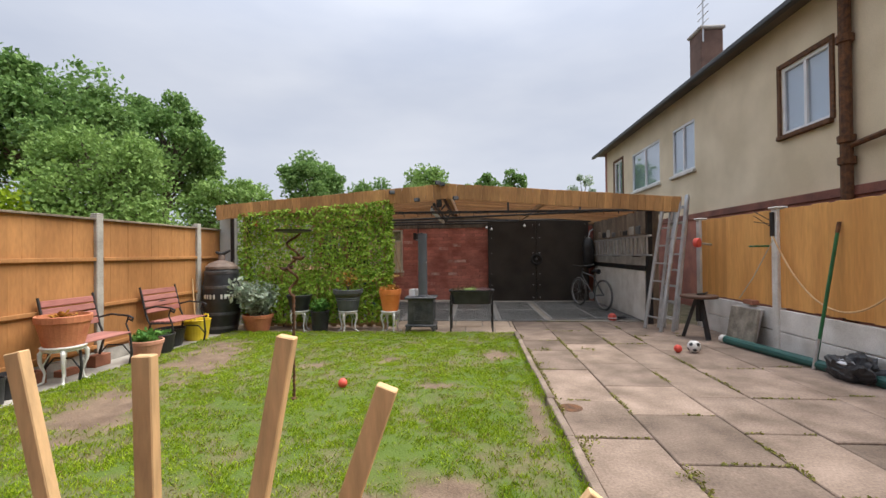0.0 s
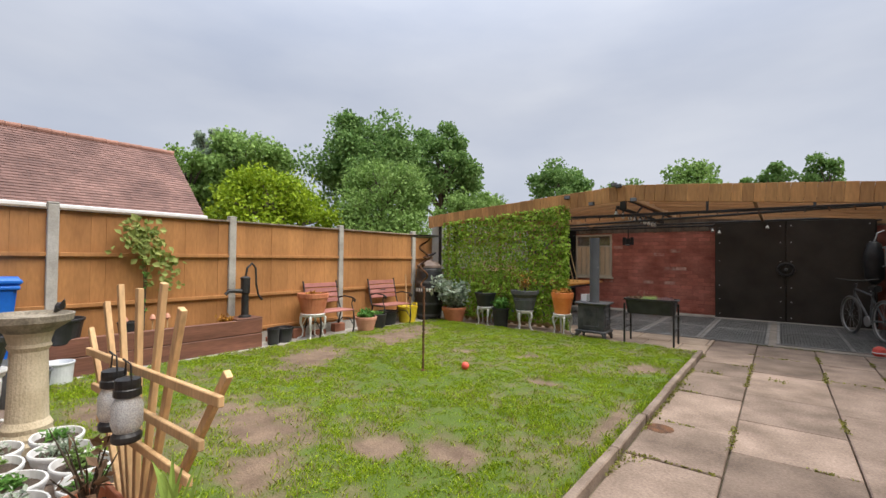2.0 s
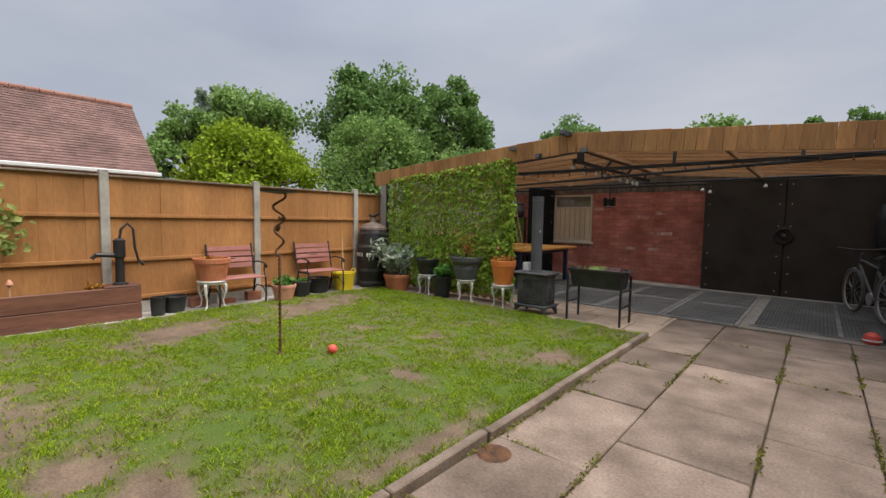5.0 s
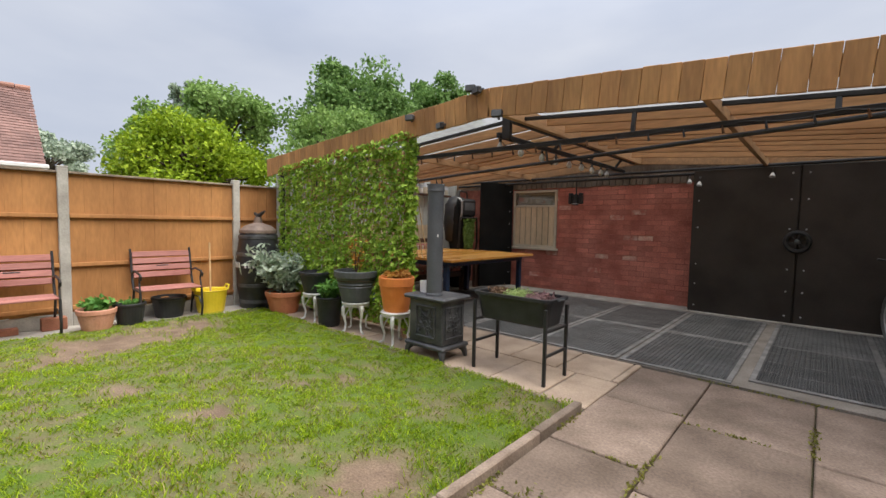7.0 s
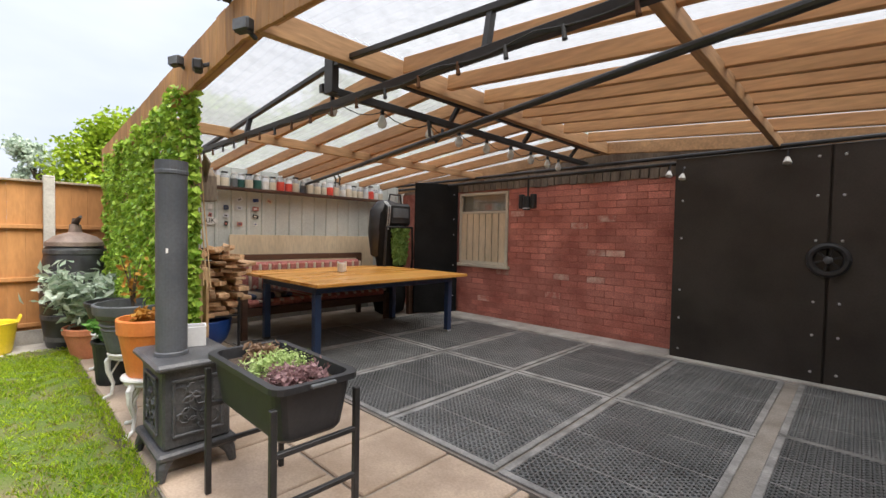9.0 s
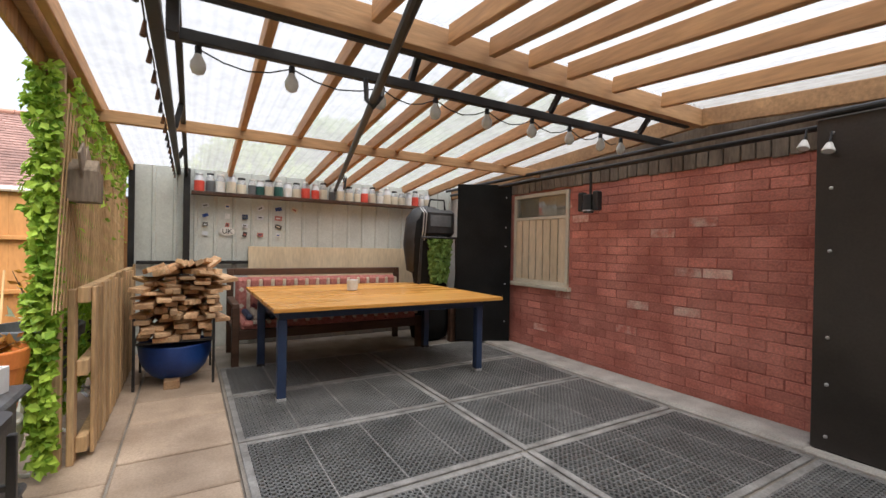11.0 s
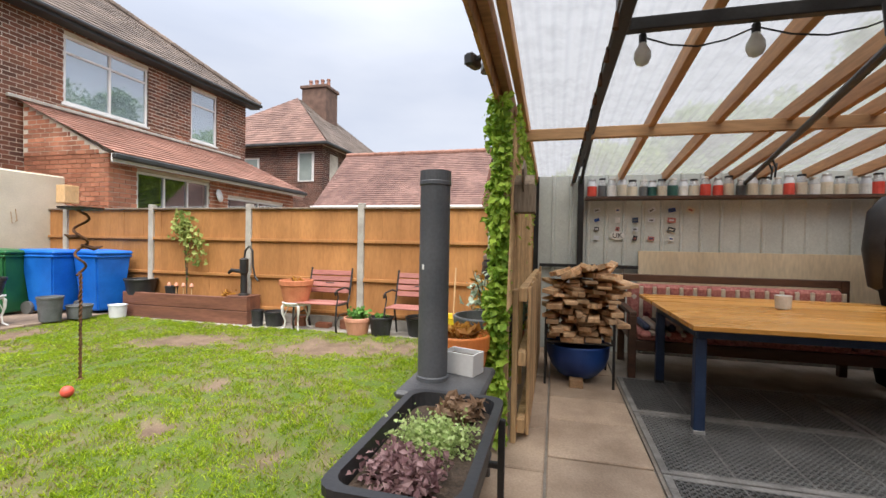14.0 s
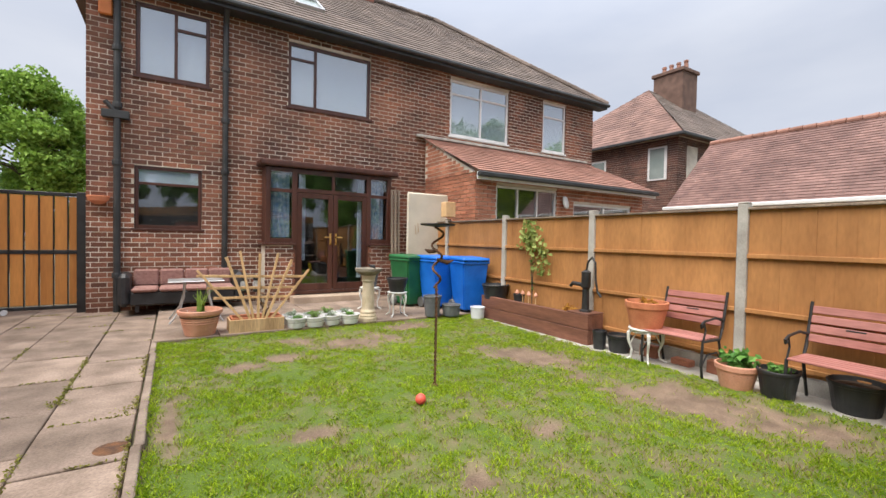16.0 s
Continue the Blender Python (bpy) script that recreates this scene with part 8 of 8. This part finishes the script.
# ---- trees and bushes beyond the fences ----
def tree(label, at, h, r, trunk_h, n, size, material, seed, name="tree", squash=1.0, blobs=16):
    n, size, blobs = int(n * 2.2), size * 0.7, int(blobs * 2.4)
    t = thing(name, label, "tree" if name == "tree" else "bush", at=at)
    q = np.random.default_rng(seed)
    bm = bmesh.new()
    top = Vector((q.normal(0, r * 0.1), q.normal(0, r * 0.1), h * 0.8))
    fork = Vector((0, 0, trunk_h))
    sweep(bm, [(0, 0, 0), fork * 0.5, fork, fork.lerp(top, 0.5), top], [r * 0.09, r * 0.07, r * 0.06, r * 0.035, r * 0.01], 8)
    cs = []
    for k in range(blobs):
        a, u = q.uniform(0, 6.28), q.random()
        z = trunk_h + (h - trunk_h) * (0.12 + 0.76 * u)
        rr = r * math.sqrt(max(0.08, 1 - (2 * (0.12 + 0.76 * u) - 0.85) ** 2)) * q.uniform(0.35, 0.85)
        c = Vector((math.cos(a) * rr, math.sin(a) * rr, z))
        cs.append((c, r * q.uniform(0.18, 0.36)))
        s = fork.lerp(top, max(0.0, u * 0.7))
        sweep(bm, [s, s.lerp(c, 0.5) + Vector((0, 0, 0.08 * r)), c], [r * 0.03, r * 0.02, r * 0.006], 5)
    part("trunk", bm, BARK, t)
    pts = []
    per = n // blobs
    for c, br in cs:
        d = q.normal(size=(per, 3))
        d /= np.linalg.norm(d, axis=1)[:, None]
        rad = br * (0.35 + 0.8 * q.random(per)) * (1 + 0.25 * np.array([noise.noise(Vector(x) * 2.5 + c) for x in d]))
        pts.append(np.array(c) + d * rad[:, None] * np.array([1, 1, 0.8 * squash]))
    leaves("crown", np.concatenate(pts), size, material, t, q, facing=(0, 0, 0.5), spread=1.0, long=1.4)
    return t


tree("tall dark green broad-crowned tree behind the gardens", (-27.4, 27.5, 0), 14.6, 5.4, 4.5, 9000, 0.36, LEAF_DARK, 101, blobs=22)
tree("tall dark green tree with a narrow crown", (-25.7, 36.2, 0), 15.6, 4.6, 5.0, 7500, 0.36, LEAF_DARK, 102, blobs=20)
tree("mid-green spreading tree behind the gardens", (-34, 20.0, 0), 12.4, 4.6, 3.5, 6000, 0.34, LEAF_MID, 103)
tree("mid-green tree far behind the roof", (-36, 16.0, 0), 10.5, 3.6, 3.0, 4000, 0.32, LEAF_MID, 104)
tree("slender pale-leaved tree behind the bushes", (-37.5, 18.4, 0), 13.2, 1.8, 6, 1800, 0.28, LEAF_GREY, 105, blobs=10)
tree("bright yellow-green rounded bush above the fence", (-15.2, 11.2, 0), 5.1, 2.8, 0.9, 9000, 0.17, LEAF_BRIGHT, 106, "bush", blobs=24)
tree("pale green shrubby willow above the fence", (-12.8, 15.8, 0), 6.0, 3.2, 1.0, 9000, 0.16, LEAF_MID, 107, "bush", blobs=24)
tree("green shrubs beyond the fence corner", (-9.5, 18.5, 0), 4.6, 2.4, 0.8, 4500, 0.16, LEAF_MID, 108, "bush", blobs=16)
tree("mid-green tree behind the garage", (-15.4, 42.4, 0), 11.4, 4.0, 3.5, 4500, 0.34, LEAF_DARK, 109)
tree("small green tree behind the garage", (-9.5, 45, 0), 9.3, 3.0, 3.5, 2500, 0.32, LEAF_DARK, 110, blobs=10)
tree("pale green tree top behind the garage roof", (-3.6, 45.8, 0), 10.6, 3.6, 3.5, 4000, 0.32, LEAF_MID, 111)
tree("dark tree top behind the garage roof", (1.2, 46, 0), 9.9, 2.3, 4, 2200, 0.3, LEAF_DARK, 112, blobs=9)
tree("dark tree top behind the garage roof", (5.0, 46, 0), 10.2, 2.0, 4, 1800, 0.3, LEAF_DARK, 113, blobs=8)
tree("thin conical tree top behind the garage roof", (11.6, 45, 0), 9.4, 1.8, 4, 1500, 0.28, LEAF_GREY, 114, blobs=9)
tree("small grey-green tree above the fence", (-35, 9.6, 0), 7.6, 2.2, 2.5, 2200, 0.26, LEAF_GREY, 115, blobs=10)
tree("bright green round-crowned tree beside the house end", (5.1, -12.0, 0), 7.0, 1.85, 2.4, 11000, 0.15, LEAF_LIME, 116, blobs=20)
tree("dark green hedge beyond the gate", (6.6, -15.0, 0), 3.5, 2.6, 0.7, 5000, 0.2, LEAF_DARK, 117, "bush")
tree("low green bush beyond the gate", (8.6, -11.0, 0), 2.9, 2.0, 0.7, 4000, 0.2, LEAF_DARK, 118, "bush")


# ---- paving slabs and mats, last ----
pave = thing("paving", "pale worn concrete paving slabs with mossy joints", "paving", kind="structure")
slab_me = {}


def slab(x0, x1, y0, y1, parent, material, z=0.0):
    gap = 0.016 if material is PAVE_IN else 0.01
    w, h = round(x1 - x0 - gap, 3), round(y1 - y0 - gap, 3)
    if (w, h, material.name) not in slab_me:
        slab_me[w, h, material.name] = mesh_of("slab", boxm((-w / 2, -h / 2, -0.045), (w / 2, h / 2, 0), 0.007), material)
    piece("slab", slab_me[w, h, material.name], parent, pose((x0 + x1) / 2, (y0 + y1) / 2, z + R.uniform(-0.004, 0.004), R.normal() * 0.15, R.normal() * 0.15, R.normal() * 0.15))


cols = [1.37, 1.93, 2.60, 3.12, 3.85, 4.62]
joints = [[-2.2, -1.3, -0.4, 0.5, 1.35, 2.3, 3.2, 4.11, 4.89, 5.91, 6.86, 7.52, 8.4, 9.3], [-2.2, -1.0, 0.0, 1.0, 1.9, 2.85, 3.75, 4.57, 5.33, 6.2, 7.32, 8.3, 9.3],
          [-2.2, -1.4, -0.3, 0.7, 1.6, 2.5, 3.4, 4.23, 5.02, 6.0, 7.31, 8.25, 9.3], [-2.2, -0.9, 0.3, 1.3, 2.3, 3.3, 4.1, 5.0, 6.0, 6.9, 7.9, 8.7, 9.3], [-2.2, -1.1, 0.0, 1.1, 2.1, 3.1, 4.1, 5.1, 6.1, 7.1, 8.1, 9.1]]
for (xa, xb), ys_ in zip(zip(cols, cols[1:]), joints):
    for ya, yb in zip(ys_, ys_[1:]):
        slab(xa, xb, ya, yb, pave, PAVE)
for xa in np.arange(-3.9, 1.3, 0.75):
    y = -1.4
    while y < 1.6:
        slab(float(xa), float(min(xa + 0.75, 1.37)), y, y + 0.78, pave, PAVE, 0.06)
        y += 0.78
flags = thing("yard_flags", "buff sandstone flags at the edge of the covered yard", "paving", kind="structure")
x = -3.7
while x < 1.3:
    w = float(R.choice([0.5, 0.6, 0.75]))
    slab(x, min(x + w, 1.37), 8.06, 8.74, flags, PAVE_IN)
    slab(x - 0.2, min(x - 0.2 + w, 1.37), 8.74, 9.36, flags, PAVE_IN)
    x += w
if x - 0.2 < 1.33:
    slab(x - 0.2, 1.37, 8.74, 9.36, flags, PAVE_IN)

tagged(part("flag_bed", boxm((-3.74, 8.06, -0.034), (1.36, 9.36, -0.017)), YARD), "pale sandy bed between the sandstone flags", "paving bed", kind="structure")
M0X, PX, PY = -2.63, 0.94, 1.56


def rubber_mat(x0, y0, wx, wy):
    m = thing("rubber_mat", "black rubber ring mat with grey worn edges", "rubber mat", at=(x0, y0, 0.0), group="rubber mats on the yard floor")
    bm = bmesh.new()
    e = 0.045
    for a, b in (((0, 0, 0.001), (wx, e, 0.014)), ((0, wy - e, 0.001), (wx, wy, 0.014)), ((0, e, 0.001), (e, wy - e, 0.014)), ((wx - e, e, 0.001), (wx, wy - e, 0.014))):
        box(bm, a, b, 0.004)
    part("edge", bm, RUBBER_EDGE, m)
    nx, ny = int((wx - 2 * e) / 0.038), int((wy - 2 * e) / 0.038)
    sx, sy = (wx - 2 * e) / nx, (wy - 2 * e) / ny
    v, f = [], []
    n = 6
    for i in range(nx):
        for j in range(ny):
            cx, cy = e + (i + 0.5) * sx, e + (j + 0.5) * sy
            b0 = len(v)
            for rr, z in ((0.0225, 0.011), (0.018, 0.015), (0.0125, 0.015), (0.0115, 0.003)):
                for k in range(n):
                    a = 2 * math.pi * (k + 0.5 * (i % 2)) / n
                    v.append((cx + rr * math.cos(a), cy + rr * math.sin(a), z))
            for q in range(3):
                for k in range(n):
                    f.append((b0 + q * n + k, b0 + q * n + (k + 1) % n, b0 + (q + 1) * n + (k + 1) % n, b0 + (q + 1) * n + k))
    quads("ring_lattice", v, f, RUBBER, m)
    # added black sheet: paints the shade inside the open ring holes
    part("base", boxm((e, e, 0.0005), (wx - e, wy - e, 0.003)), FELT, m)
    for k in range(1, 4):
        part("seam", boxm((e, wy * k / 4 - 0.004, 0.010), (wx - e, wy * k / 4 + 0.004, 0.0165), 0.001), RUBBER_EDGE, m)
    return m


first = rubber_mat(M0X + 0.01, 9.38, PX - 0.02, PY - 0.02)
for i in range(5):
    for j in range(2):
        if i or j:
            copy_thing(first, pose(M0X + 0.01 + i * PX, 9.38 + j * PY, 0))
for i in range(2):
    for j in range(2):
        copy_thing(first, pose(2.16 + i * 0.86, 9.56 + j * 1.5, 0))
tagged(part("yard_floor", boxm((-3.74, 9.362, -0.04), (3.86, 12.9, -0.001)), YARD), "concrete floor of the covered yard", "floor", kind="structure")

# kerb of the lawn
kerb = thing("lawn_kerb", "low concrete and brick edging along the lawn", "kerb", kind="structure")
y = 1.5
while y < 8.0:
    h = min(R.uniform(0.75, 0.95), max(0.2, 8.05 - y))
    me = mesh_of("edging", boxm((-0.03, -h / 2 + 0.004, -0.05), (0.03, h / 2 - 0.004, 0.045), 0.008), KERB)
    piece("edging", me, kerb, pose(1.325 + R.uniform(-0.006, 0.006), y + h / 2, 0, 0, R.normal() * 2, R.normal() * 0.4))
    y += h
tagged(part("path_strip", boxm((-3.95, 1.3, -0.03), (-3.45, 8.1, 0.012), 0.008), CONC), "narrow concrete strip below the fence", "path", kind="structure")


# moss and weeds in the slab joints
def joint_weeds():
    q = np.random.default_rng(33)
    pts = []
    for x in (1.93, 2.60, 3.12):
        for _ in range(1300):
            y = q.uniform(0.5, 8.8)
            if noise.noise((x * 3, y * 1.1, 2)) > 0.02:
                pts.append((x + q.normal(0, 0.014), y, q.uniform(0.002, 0.014)))
    for (xa, xb), ys_ in zip(zip(cols, cols[1:]), joints):
        for yj in ys_:
            for _ in range(70):
                x = q.uniform(xa, xb)
                if noise.noise((x * 2.2, yj * 3.1, 6)) > 0.08:
                    pts.append((x, yj + q.normal(0, 0.008), q.uniform(0.002, 0.010)))
    for _ in range(900):
        y = q.uniform(1.8, 8.0)
        if noise.noise((7, y * 1.3, 2)) > -0.1:
            pts.append((1.372 + abs(q.normal(0, 0.018)), y, q.uniform(0.004, 0.02)))
    for cx, cy in ((1.42, 4.0), (1.40, 6.1), (2.2, 6.9), (1.93, 3.6), (1.6, 6.9)):
        for _ in range(45):
            pts.append((cx + q.normal(0, 0.05), cy + q.normal(0, 0.04), q.uniform(0.003, 0.03)))
    o = leaves("joint_weeds", pts, 0.013, WEED, None, q, facing=(0, 0, 0.6), spread=0.9, long=2.0)
    tagged(o, "moss and small weeds in the slab joints", "weeds", kind="stuff")


joint_weeds()
drain = part("drain_cover", lathe(bmesh.new(), [(0.10, -0.02), (0.10, 0.004), (0.085, 0.005), (0.01, 0.005)], 20), RUST)
drain.matrix_basis = pose(1.47, 4.70, 0.0)
tagged(drain, "small round rusty drain cover in the paving", "drain cover")
